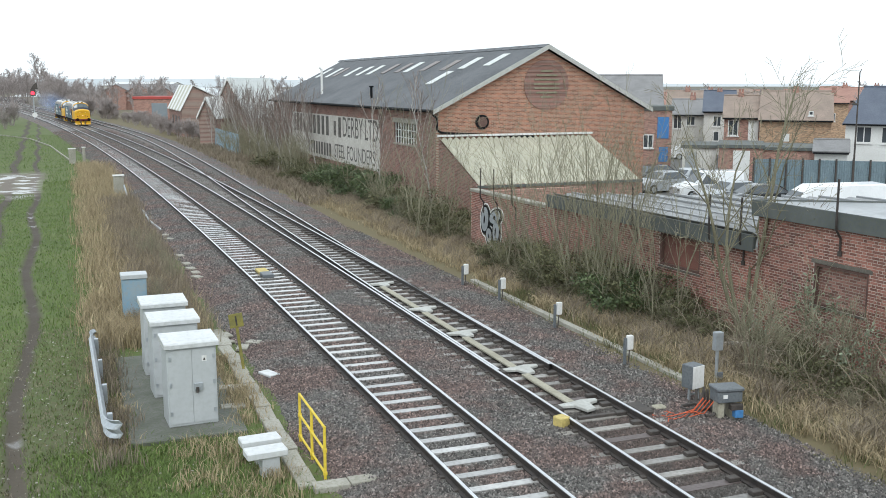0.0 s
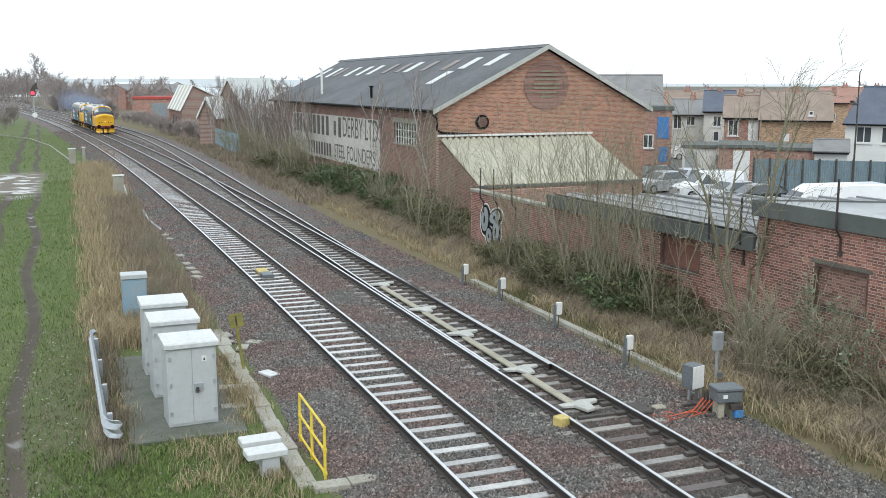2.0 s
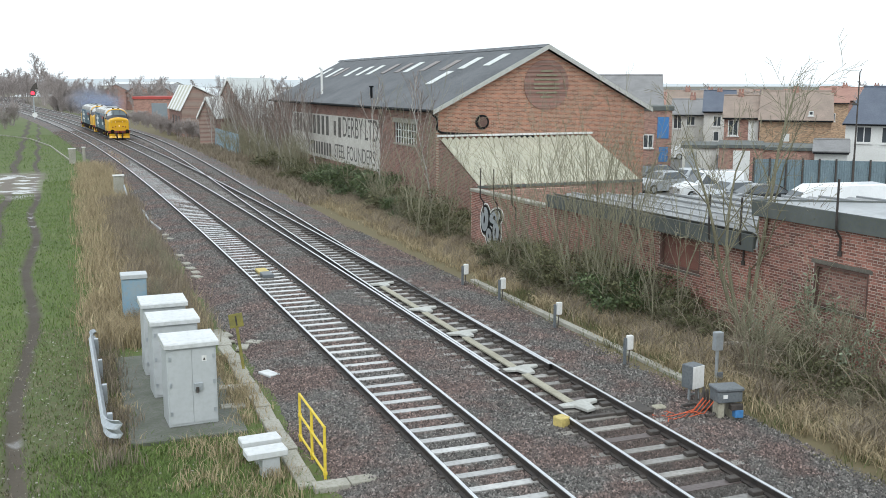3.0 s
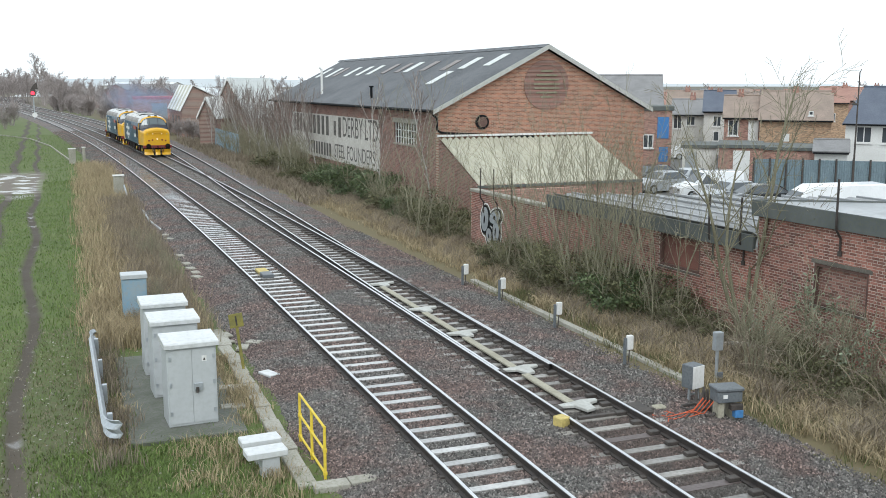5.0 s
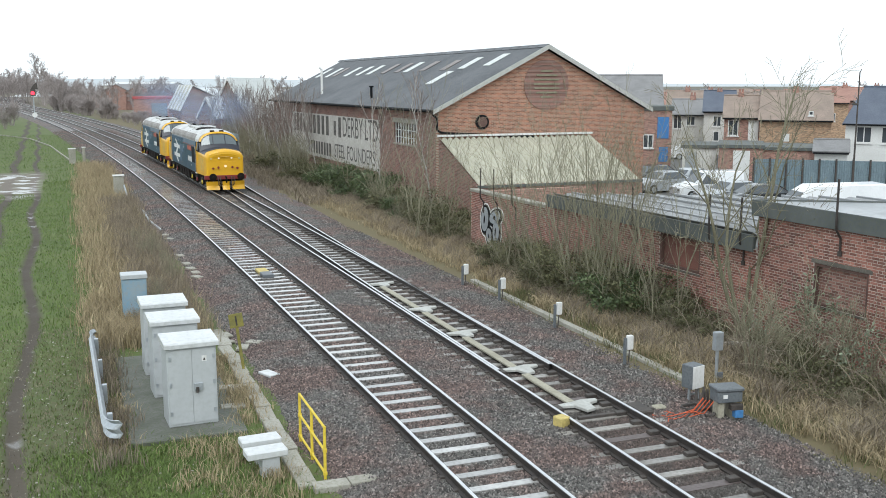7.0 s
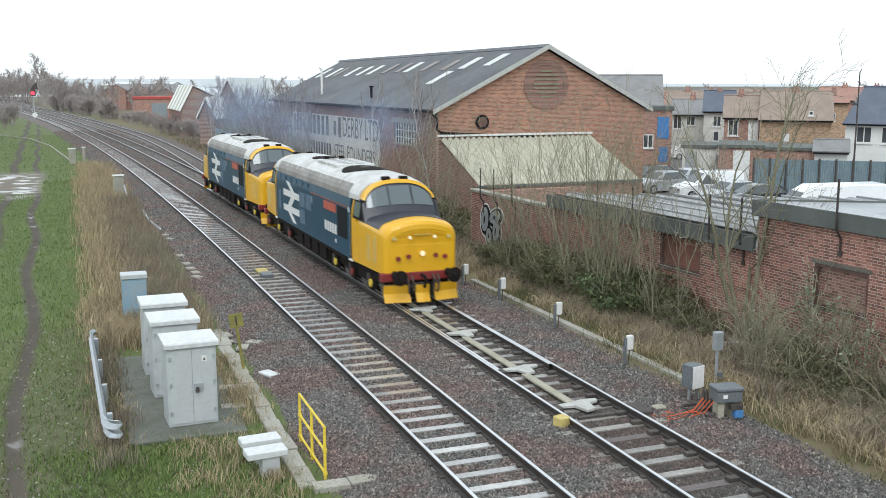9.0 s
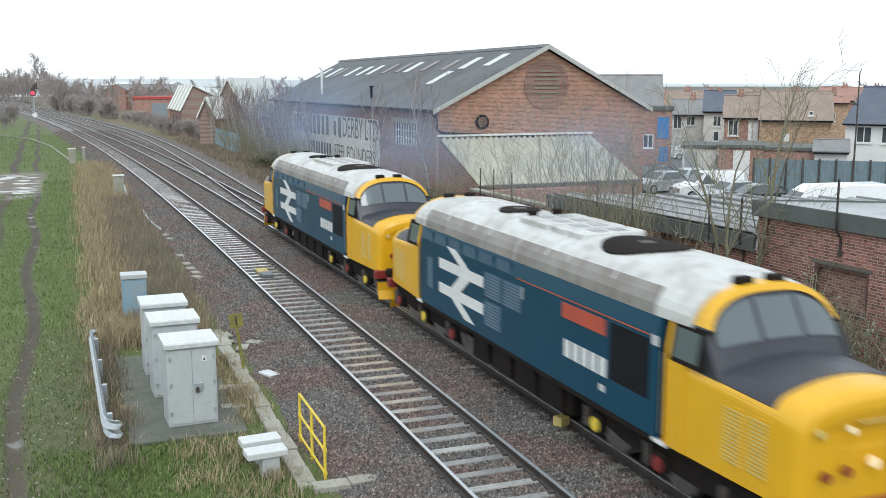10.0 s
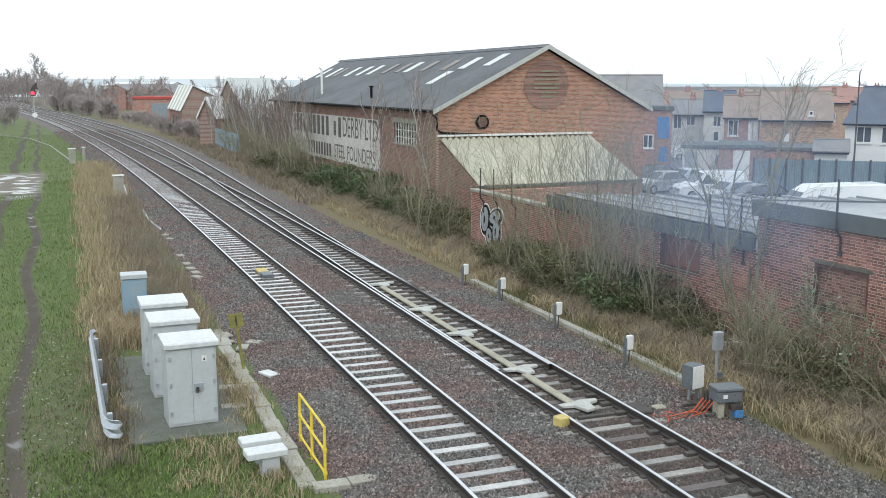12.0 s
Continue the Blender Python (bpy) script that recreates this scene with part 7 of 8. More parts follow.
    tube(bm, [(15.9, 21.6, -0.12), (16.3, 21.2, -0.05), (16.75, 20.5, -0.1), (17.1, 20.2, -0.16)], [0.05, 0.06, 0.05, 0.03], 7)
    part("wood", bm, M["birch"], log)
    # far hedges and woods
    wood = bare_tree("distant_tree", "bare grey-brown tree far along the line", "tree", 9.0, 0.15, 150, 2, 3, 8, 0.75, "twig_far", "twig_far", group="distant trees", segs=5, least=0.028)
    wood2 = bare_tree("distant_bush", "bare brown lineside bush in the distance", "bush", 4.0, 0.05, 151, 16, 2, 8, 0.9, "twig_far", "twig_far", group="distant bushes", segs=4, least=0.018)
    spots = []
    for k in range(60):
        d = rng.uniform(390, 500)
        q = TOWN_TURN @ Vector((rng.uniform(-0.47, -0.385) * d, d, 0))
        spots.append((wood, q.x, q.y, rng.uniform(1.0, 1.5)))
    for k in range(26):
        d = rng.uniform(255, 340)
        q = TOWN_TURN @ Vector((rng.uniform(-0.385, -0.345) * d, d, 0))
        spots.append((wood, q.x, q.y, rng.uniform(0.55, 0.95)))
    q = TOWN_TURN @ Vector((-0.397 * 380, 380, 0))
    spots.append((wood, q.x, q.y, 1.9))
    for k in range(34):
        s = rng.uniform(210, 460)
        x, y, _ = on_line(s, rng.uniform(14, 40))
        spots.append((wood, x, y, rng.uniform(0.55, 0.9)))
    for k in range(14):
        spots.append((wood, rng.uniform(40, 75), rng.uniform(230, 300), rng.uniform(0.7, 1.0)))
    for k in range(22):
        d = rng.uniform(125, 200)
        q = TOWN_TURN @ Vector((rng.uniform(0.20, 0.44) * d, d, 0))
        spots.append((wood, q.x, q.y, rng.uniform(0.45, 0.8)))
    for k in range(80):
        s = rng.uniform(112, 320)
        x, y, _ = on_line(s, rng.uniform(10.8, 15.0))
        spots.append((wood2, x, y, rng.uniform(0.35, 0.62) if s < 215 else rng.uniform(0.6, 1.1)))
    for k in range(16):
        spots.append((wood2, rng.uniform(-14, -8.5), rng.uniform(85, 200), rng.uniform(0.5, 1.0)))
    seen = set()
    for kind, x, y, s in spots:
        s = s if kind.name in seen else 1.0
        m = Matrix.Translation((x, y, ground_height(x, y))) @ Matrix.Rotation(rng.uniform(0, 6.28), 4, "Z") @ Matrix.Diagonal((s, s, s, 1))
        if kind.name not in seen:
            seen.add(kind.name)
            kind.matrix_world = m
        else:
            copy_thing(kind, m)


plant_trees()


def scatter_litter():
    """Small pale stones and scraps on the muddy verge."""
    rng = np.random.default_rng(77)
    n = 900
    x, y = rng.uniform(-2.6, 3.2, n), 14.5 + 15 * rng.random(n)
    base = np.array([(1, 0, 0), (-0.4, 0.9, 0), (-0.6, -0.8, 0), (0.1, 0.1, 0.6)])
    r = rng.uniform(0.012, 0.04, n)
    v = base[None] * r[:, None, None] * rng.uniform(0.6, 1.4, (n, 4, 3))
    v[..., 0] += x[:, None]
    v[..., 1] += y[:, None]
    v[..., 2] += np.array([ground_height(a, b) for a, b in zip(x, y)])[:, None] + 0.004
    f = (np.array([(0, 1, 3), (1, 2, 3), (2, 0, 3)])[None] + 4 * np.arange(n)[:, None, None]).reshape(-1, 3)
    tagged(fast_soup("verge_stones", v.reshape(-1, 3), f, M["concrete"]), "small pale stones scattered on the muddy verge", "stones", kind="stuff")


scatter_litter()
# ---------------- the yard, the town and the works beyond ----------------
TOWN = Matrix.Rotation(-0.3566, 4, "Z")   # x across, y away


def house(name, label, x0, x1, y, deep, ze, zr, wall, roof, wins, ridge, chimneys, zb, doors):
    phi = math.atan2((x0 + x1) / 2, y) * (1 if x0 > 0 else 0) + (0.3 if name == "white_house" else 0)
    k = 1 / (math.cos(phi) + x1 / y * math.sin(phi))
    h = thing(name, label, "house" if "house" in name else "building", "houses beyond the yard" if name == "terrace_house" else "", at=TOWN @ Matrix.Translation((x0, y, 0)) @ Matrix.Rotation(-phi, 4, "Z") @ Matrix.Translation((-x0, -y, 0)))
    fx = lambda x: x0 + (x - x0) * k
    x1 = fx(x1)
    wins = [(fx(a), fx(b), c, d) for a, b, c, d in wins]
    doors = [(fx(a), fx(b), c, d, m) for a, b, c, d, m in doors]
    chimneys = [(fx(x), z, w) for x, z, w in chimneys]
    zb = min(zb, -0.6)
    if ridge == "flat":
        part("wall", bbox(x0, x1, y, y + deep, zb, ze, 0.0), M[wall], h)
        part("roof", bbox(x0 - 0.15, x1 + 0.15, y - 0.15, y + deep + 0.15, ze + 0.002, max(zr, ze + 0.25), 0.02), M[roof], h)
    elif ridge == "x":
        bm = bmesh.new()
        prism(bm, [(y, zb), (y + deep, zb), (y + deep, ze), (y + deep / 2, zr - 0.05), (y, ze)], x0, x1, "x")
        part("wall", bm, M[wall], h)
        k = (zr - ze) / (deep / 2)
        for sgn in (-1, 1):
            c = y + deep / 2
            e = deep / 2 + 0.3
            bm = bmesh.new()
            prism(bm, [(c, zr + 0.02), (c + sgn * e, zr + 0.02 - k * e), (c + sgn * e, zr + 0.14 - k * e), (c, zr + 0.16)], x0 - 0.18, x1 + 0.18, "x")
            part("roof", bm, M[roof], h)
        bm = bmesh.new()
        tube(bm, [(x0 - 0.15, y + deep / 2, zr + 0.15), (x1 + 0.15, y + deep / 2, zr + 0.15)], 0.1, 6)
        part("ridge", bm, M[roof], h)
        bm = bmesh.new()
        tube(bm, [(x0 - 0.1, y - 0.36, ze - 0.1), (x1 + 0.1, y - 0.36, ze - 0.1)], 0.07, 6)
        part("gutter", bm, M["dark"], h)
    else:
        xm = (x0 + x1) / 2
        bm = bmesh.new()
        prism(bm, [(x0, zb), (x1, zb), (x1, ze), (xm, zr - 0.05), (x0, ze)], y, y + deep)
        part("wall", bm, M[wall], h)
        k = (zr - ze) / (x1 - xm)
        for sgn in (-1, 1):
            e = x1 - xm + 0.3
            bm = bmesh.new()
            prism(bm, [(xm, zr), (xm + sgn * e, zr - k * e), (xm + sgn * e, zr + 0.15 - k * e), (xm, zr + 0.15)], y - 0.2, y + deep)
            part("roof", bm, M[roof], h)
    for a, b, c, d in wins:
        w = part("window", bbox(a, b, y - 0.03, y - 0.004, c, d, 0.0), M["white"], h, "white-framed window")
        n = 2 if b - a > 0.7 else 1
        for i in range(n):
            u0 = a + 0.08 + i * (b - a - 0.08) / n
            part("pane", bbox(u0, u0 + (b - a - 0.08) / n - 0.08, y - 0.036, y - 0.031, c + 0.08, d - 0.08, 0.0), M["window"], w)
        part("sill", bbox(a - 0.08, b + 0.08, y - 0.1, y - 0.004, c - 0.1, c - 0.004, 0.0), M["white"], w)
    for a, b, c, d, m in doors:
        q = part("door", bbox(a, b, y - 0.06, y - 0.004, c, d, 0.01), M[m], h)
        if m == "shutter":
            for i in range(10):
                z = c + (d - c) * i / 10
                part("slat", bbox(a + 0.05, b - 0.05, y - 0.09, y - 0.062, z + 0.04, z + (d - c) / 10 - 0.03, 0.0), M[m], q)
        else:
            part("panel", bbox(a + 0.12, b - 0.12, y - 0.075, y - 0.062, c + 0.15, d - 0.15, 0.0), M[m], q)
    for x, z, w in chimneys if y < 160 else ():
        c = part("chimney", bbox(x - w / 2, x + w / 2, y + deep / 2 - 0.3, y + deep / 2 + 0.3, zr - 0.3, z, 0.02), M["brick_far"], h)
        for dx in (-0.25, 0.25):
            bm = bmesh.new()
            disc(bm, (x + dx * w, y + deep / 2, z + 0.14), (0, 0, 1), 0.1, 0.28, 8)
            part("chimney_pot", bm, M["tile_red"], c)
    return h


def vehicle(name, label, x, y, rot, mat, sections, length, width, glass, zg=-0.6, roof_rail=False):
    """Body lofted along its length from (y, half width at sill, z sill, z waist, z roof, half width at roof)."""
    v = thing(name, label, "van" if "van" in name else "car", "vehicles in the yard", at=TOWN @ Matrix.Translation((x, y, zg)) @ Matrix.Rotation(radians(rot), 4, "Z"))
    bm = bmesh.new()
    secs = []
    for yy, hw, z0, zw, zt, hr in sections:
        secs.append([(-hw, yy, z0), (-hw, yy, zw), (-hr, yy, zt - 0.04), (-hr * 0.8, yy, zt), (hr * 0.8, yy, zt), (hr, yy, zt - 0.04), (hw, yy, zw), (hw, yy, z0)])
    loft(bm, secs)
    body = part("body", bm, M[mat], v)
    for nm, pts in glass:
        for sg in ((-1, 1) if nm == "side_window" else (1,)):
            bm = bmesh.new()
            bm.faces.new([bm.verts.new((sg * p[0], p[1], p[2])) for p in pts])
            ret = bmesh.ops.extrude_face_region(bm, geom=bm.faces[:])
            bmesh.ops.translate(bm, verts=[q for q in ret["geom"] if isinstance(q, bmesh.types.BMVert)], vec=(0, 0, -0.015))
            part(nm, bm, M["window"], body)
    for yy in (length * 0.18, length * 0.80):
        for sg in (-1, 1):
            bm = bmesh.new()
            disc(bm, (sg * (width - 0.09), yy, 0.32), (1, 0, 0), 0.32, 0.2, 20)
            w = part("wheel", bm, M["tyre"], v)
            bm = bmesh.new()
            disc(bm, (sg * (width + 0.012), yy, 0.32), (1, 0, 0), 0.2, 0.02, 14)
            part("rim", bm, M["galv"], w)
    for sg in (-1, 1):
        part("headlight", bbox(sg * width * 0.62 - 0.16, sg * width * 0.62 + 0.16, -0.03, 0.06, 0.62, 0.78, 0.02), M["steel"], body)
        part("tail_light", bbox(sg * width * 0.8 - 0.08, sg * width * 0.8 + 0.08, length - 0.06, length + 0.02, 0.75, 1.0, 0.02), M["bufferbeam"], body)
        part("mirror", bbox(sg * (width + 0.1) - 0.09, sg * (width + 0.1) + 0.09, length * 0.27, length * 0.3, 0.98, 1.12, 0.02), M[mat], body)
    return v


def car(label, x, y, rot, mat):
    s = [(0, 0.72, 0.35, 0.62, 0.68, 0.6), (0.25, 0.84, 0.22, 0.72, 0.82, 0.72), (1.1, 0.87, 0.2, 0.86, 0.96, 0.75), (1.85, 0.88, 0.2, 0.92, 1.40, 0.62), (2.4, 0.88, 0.2, 0.93, 1.48, 0.62), (3.3, 0.88, 0.2, 0.94, 1.44, 0.6), (4.0, 0.86, 0.24, 0.93, 1.02, 0.7), (4.25, 0.78, 0.35, 0.85, 0.9, 0.66)]
    g = [("windscreen", [(-0.66, 1.15, 0.99), (0.66, 1.15, 0.99), (0.55, 1.80, 1.405), (-0.55, 1.80, 1.405)]), ("rear_window", [(0.55, 3.35, 1.44), (-0.55, 3.35, 1.44), (-0.6, 3.95, 1.07), (0.6, 3.95, 1.07)]),
         ("side_window", [(0.885, 1.5, 0.97), (0.885, 3.7, 0.99), (0.66, 3.25, 1.39), (0.66, 1.95, 1.39)])]
    return vehicle("car", label, x - 2.1 * math.sin(-radians(rot)) * 1.0, y - 2.1 * math.cos(radians(rot)), rot, mat, s, 4.25, 0.88, g)


def van(label, x, y, rot, mat):
    s = [(0, 0.75, 0.35, 0.7, 0.8, 0.62), (0.25, 0.86, 0.22, 0.85, 0.95, 0.75), (0.95, 0.89, 0.2, 0.98, 1.10, 0.78), (1.75, 0.9, 0.2, 1.02, 1.72, 0.68), (2.1, 0.9, 0.2, 1.05, 1.82, 0.72), (4.2, 0.9, 0.2, 1.05, 1.82, 0.74), (4.4, 0.88, 0.3, 1.0, 1.76, 0.7)]
    g = [("windscreen", [(-0.7, 1.0, 1.14), (0.7, 1.0, 1.14), (0.6, 1.72, 1.72), (-0.6, 1.72, 1.72)]), ("side_window", [(0.905, 1.35, 1.06), (0.905, 2.35, 1.08), (0.745, 2.35, 1.62), (0.73, 1.8, 1.62)])]
    return vehicle("panel_van", label, x - 2.2 * math.sin(-radians(rot)), y - 2.2 * math.cos(radians(rot)), rot, mat, s, 4.4, 0.9, g)


def van_large(label, x, y, rot, mat):
    s = [(0, 0.85, 0.4, 0.8, 0.95, 0.7), (0.3, 0.96, 0.25, 1.0, 1.12, 0.82), (0.9, 0.99, 0.22, 1.15, 1.28, 0.86), (1.8, 1.0, 0.22, 1.2, 2.25, 0.74), (2.3, 1.0, 0.22, 1.25, 2.52, 0.78), (5.8, 1.0, 0.22, 1.25, 2.58, 0.8), (5.95, 0.97, 0.3, 1.2, 2.5, 0.78)]
    g = [("windscreen", [(-0.75, 0.95, 1.32), (0.75, 0.95, 1.32), (0.64, 1.75, 2.22), (-0.64, 1.75, 2.22)]), ("side_window", [(1.005, 1.45, 1.28), (1.005, 2.3, 1.3), (0.86, 2.3, 1.95), (0.83, 1.8, 1.95)])]
    return vehicle("high_roof_van", label, x - 2.9 * math.sin(-radians(rot)), y - 2.9 * math.cos(radians(rot)), rot, mat, s, 5.95, 1.0, g, -0.5)


def yard_fence(x0, y0, x1, y1, top):
    f = thing("yard_fence", "tall blue-grey steel sheet fence around the yard", "fence", at=TOWN)
    n = 9
    for i in range(n):
        a, b = i / n, (i + 1) / n
        p, q = Vector((x0 + (x1 - x0) * a, y0 + (y1 - y0) * a, 0)), Vector((x0 + (x1 - x0) * b, y0 + (y1 - y0) * b, 0))
        bm = bmesh.new()
        k = 14
        vs = []
        for j in range(k + 1):
            c = p.lerp(q, j / k)
            o = 0.03 if j % 2 else -0.03
            vs.append((bm.verts.new((c.x, c.y + o, -0.7)), bm.verts.new((c.x, c.y + o, top)), bm.verts.new((c.x, c.y + o + 0.02, top)), bm.verts.new((c.x, c.y + o + 0.02, -0.7))))
        for u, w in zip(vs, vs[1:]):
            for j in range(4):
                bm.faces.new((u[j], u[(j + 1) % 4], w[(j + 1) % 4], w[j]))
        bmesh.ops.recalc_face_normals(bm, faces=bm.faces[:])
        part("sheet", bm, M["fence"], f)
        part("post", bbox(p.x - 0.05, p.x + 0.05, p.y - 0.14, p.y - 0.04, -0.7, top + 0.1, 0.0), M["iron"], f)


def street_lamp(x, y, top):
    s = thing("street_lamp", "slim dark street lamp above the yard", "street lamp", at=TOWN)
    bm = bmesh.new()
    tube(bm, [(x, y, -0.7), (x, y, top - 0.2), (x + 0.1, y, top)], [0.07, 0.035, 0.02], 8)
    part("column", bm, M["iron"], s)
    part("lantern", bbox(x - 0.32, x + 0.02, y - 0.08, y + 0.08, 5.55, 5.67, 0.02), M["iron"], s)


def works_sheds():
    """Small brick sheds beside the loop line."""
    a = thing("brick_shed", "red brick shed with white and green striped roof panels", "shed", at=Matrix.Translation((14.11, 138.0, -0.3)))
    bm = bmesh.new()
    prism(bm, [(0, 0), (4.58, 0), (4.58, 5.2), (1.6, 6.7), (0, 3.7)], 0, 17.5)
    part("wall", bm, M["brick_side"], a)
    for i in range(9):
        y = -0.2 + i * 2.03
        bm = bmesh.new()
        prism(bm, [(-0.2, 3.42), (1.6, 6.8), (1.6, 6.92), (-0.2, 3.54)], y, y + 2.0)
        part("roof_panel", bm, M["white" if i % 2 == 0 else "cream_sheet"], a)
    bm = bmesh.new()
    prism(bm, [(1.6, 6.8), (4.85, 5.16), (4.85, 5.3), (1.6, 6.92)], -0.3, 17.7)
    part("roof", bm, M["white"], a)
    for y in (3.0, 7.0, 11.0):
        part("window", bbox(-0.03, -0.004, y, y + 1.8, 0.9, 2.7, 0.0), M["window"], a)
    for x0, w, ze, zr, y0, wall, lab in ((13.99, 2.1, 3.44, 5.4, 118.0, "brick_side", "low red brick shed with a pale roof and white barge boards"), (15.9, 4.6, 3.3, 7.6, 121.5, "brick_side", "tall steep-gabled brick shed with white barge boards")):
        b = thing("brick_shed", lab, "shed", at=Matrix.Translation((x0, y0, -0.3)) @ Matrix.Rotation(-0.6, 4, "Z"))
        bm = bmesh.new()
        prism(bm, [(0, 0), (w, 0), (w, ze), (w / 2, zr), (0, ze)], 0, 12)
        part("wall", bm, M[wall], b)
        k = (zr - ze) / (w / 2)
        for sgn in (-1, 1):
            xm, e = w / 2, w / 2 + 0.2
            bm = bmesh.new()
            prism(bm, [(xm, zr + 0.02), (xm + sgn * e, zr + 0.02 - k * e), (xm + sgn * e, zr + 0.2 - k * e), (xm, zr + 0.2)], -0.3, 12)
            part("roof", bm, M["white" if w < 4 else "skylight"], b)
            bm = bmesh.new()
            prism(bm, [(xm, zr - 0.1), (xm + sgn * e, zr - 0.1 - k * e), (xm + sgn * e, zr + 0.24 - k * e), (xm, zr + 0.24)], -0.36, -0.303)
            part("barge_board", bm, M["white"], b)
    p = thing("palisade_fence", "pale blue steel palisade fence by the sheds", "fence", at=Matrix.Translation((15.6, 100.0, -0.3)))
    for i in range(60):
        part("pale", bbox(-0.02, 0.02, i * 0.33, i * 0.33 + 0.2, 0, 2.1, 0.0), M["blue_cabinet"], p)
    part("rail", bbox(0.022, 0.07, 0, 20, 1.6, 1.68, 0.0), M["galv"], p)


works_sheds()
house('terrace_house', 'brown-roofed brick house in the distance', 33.42, 40.34, 150.0, 9.0, 2.83, 5.55, 'render', 'tile_brown', ((35.13, 36.2, 0.82, 2.08), (37.24, 38.56, 0.82, 2.08)), 'x', ((36.45, 6.23, 0.77), (39.92, 6.06, 0.77)), -1.00, ())
house('terrace_house', 'distant brick house with a red tiled roof', 44.34, 50.65, 165.0, 9.0, 2.99, 5.15, 'brick_far', 'tile_brown', ((45.58, 46.56, 1.34, 2.44),), 'x', ((48.08, 6.0, 0.84),), -1.00, ())
house('terrace_house', 'distant brick house with a brown tiled roof', 52.19, 58.88, 170.0, 9.0, 2.88, 5.39, 'brick_far', 'tile_brown', ((53.65, 54.67, 1.17, 2.31),), 'x', ((57.31, 6.17, 0.77),), -1.00, ())
house('terrace_house', 'distant brick house with a red tiled roof', 59.08, 63.91, 172.0, 9.0, 3.03, 5.38, 'brick_far', 'tile_red', (), 'x', ((62.92, 6.06, 0.78),), -1.00, ())
house('terrace_house', 'orange brick gabled house with red tiles', 48.64, 52.44, 130.0, 10.0, 4.36, 6.21, 'brick_tan', 'tile_red', ((49.82, 50.84, 1.97, 3.06),), 'x', ((51.88, 6.66, 0.66),), -1.00, ())
house('terrace_house', 'red-tiled house among the far rooftops', 60.32, 65.37, 150.0, 9.0, 4.33, 6.06, 'brick_far', 'tile_red', (), 'x', ((64.57, 6.66, 0.77),), -1.00, ())
house('terrace_house', 'row of far red rooftops', 36.96, 42.52, 190.0, 9.0, 2.43, 5.03, 'brick_far', 'tile_red', (), 'x', ((41.0, 5.78, 0.76),), -1.00, ())
house('hall', 'large dark slate-roofed building behind the shed', 13.83, 21.82, 100.0, 12.0, 4.34, 7.49, 'brick_far', 'slate_house', (), 'x', (), -1.00, ())
house('annex', 'tall brick annex with blue hoarding', 16.15, 18.73, 82.0, 6.0, 4.59, 4.95, 'brick_far', 'fascia', ((16.39, 17.26, 1.55, 2.66),), 'flat', (), -1.00, ((17.55, 18.49, 2.34, 4.08, 'blue'), (17.73, 18.47, 0.44, 1.64, 'blue')))
house('terrace_house', 'cream rendered terrace house with slate roof', 25.60, 29.13, 112.0, 8.0, 3.37, 4.87, 'render', 'slate_house', ((25.73, 26.67, 1.81, 3.31), (27.18, 28.17, 2.18, 3.19)), 'x', ((27.86, 5.51, 0.64),), -1.00, ())
house('terrace_house', 'cream rendered house with blue slate roof', 27.03, 30.19, 104.0, 8.0, 3.96, 5.89, 'render', 'slate_blue', ((27.99, 28.86, 2.39, 3.5), (28.06, 28.69, 0.87, 1.92)), 'x', ((28.58, 6.07, 0.59),), -1.00, ())
house('terrace_house', 'red brick house with white windows and door', 25.80, 29.07, 92.0, 8.0, 3.71, 5.51, 'brick_far', 'tile_brown', ((26.17, 27.13, 2.06, 3.51),), 'x', ((27.24, 5.99, 0.52),), -1.00, ((28.04, 28.98, 1.29, 3.46, 'white'),))
house('terrace_house', 'tan brick terrace with brown tiled roof', 28.45, 34.88, 90.0, 9.0, 3.58, 5.94, 'brick_tan', 'tile_brown', ((32.81, 33.24, 3.98, 4.38),), 'x', ((31.57, 6.26, 0.51), (35.08, 6.15, 0.46)), -1.00, ((30.54, 31.19, 1.66, 2.37, 'white'),))
house('white_house', 'white rendered house with blue slate roof and white windows', 32.15, 36.80, 80.0, 9.0, 3.66, 6.35, 'white_render', 'slate_blue', ((33.07, 34.34, 2.13, 3.43), (35.1, 36.24, 2.13, 3.43)), 'x', (), -1.20, ())
house('brick_outhouse', 'single-storey red brick outhouse with flat dark roof', 20.72, 24.03, 75.0, 6.0, 1.99, 2.25, 'brick_far', 'fascia', (), 'flat', (), -1.00, ((21.83, 23.09, -0.56, 1.82, 'white'),))
house('brick_outhouse', 'low red brick outhouse with flat dark roof', 24.27, 28.31, 76.0, 6.0, 1.76, 2.01, 'brick_far', 'fascia', (), 'flat', (), -1.00, ())
house('lean_to_shed', 'small white-walled outhouse with grey roof', 27.57, 30.01, 74.0, 4.0, 1.80, 2.44, 'white_render', 'slate_house', (), 'x', (), -1.00, ())
house('concrete_shed', 'grey flat-roofed shed in the yard', 18.72, 21.37, 78.0, 5.0, 1.80, 1.98, 'render', 'fascia', (), 'flat', (), -1.00, ((18.95, 19.86, -0.05, 1.54, 'galv'),))
house('terrace_house', 'small far house with a red tiled roof', 39.64, 44.15, 212.7, 9.0, 3.54, 5.36, 'render', 'tile_red', ((40.38, 41.13, 1.72, 2.79), (41.69, 42.45, 1.72, 2.79)), 'x', ((42.7, 6.08, 0.85),), -1.00, ())
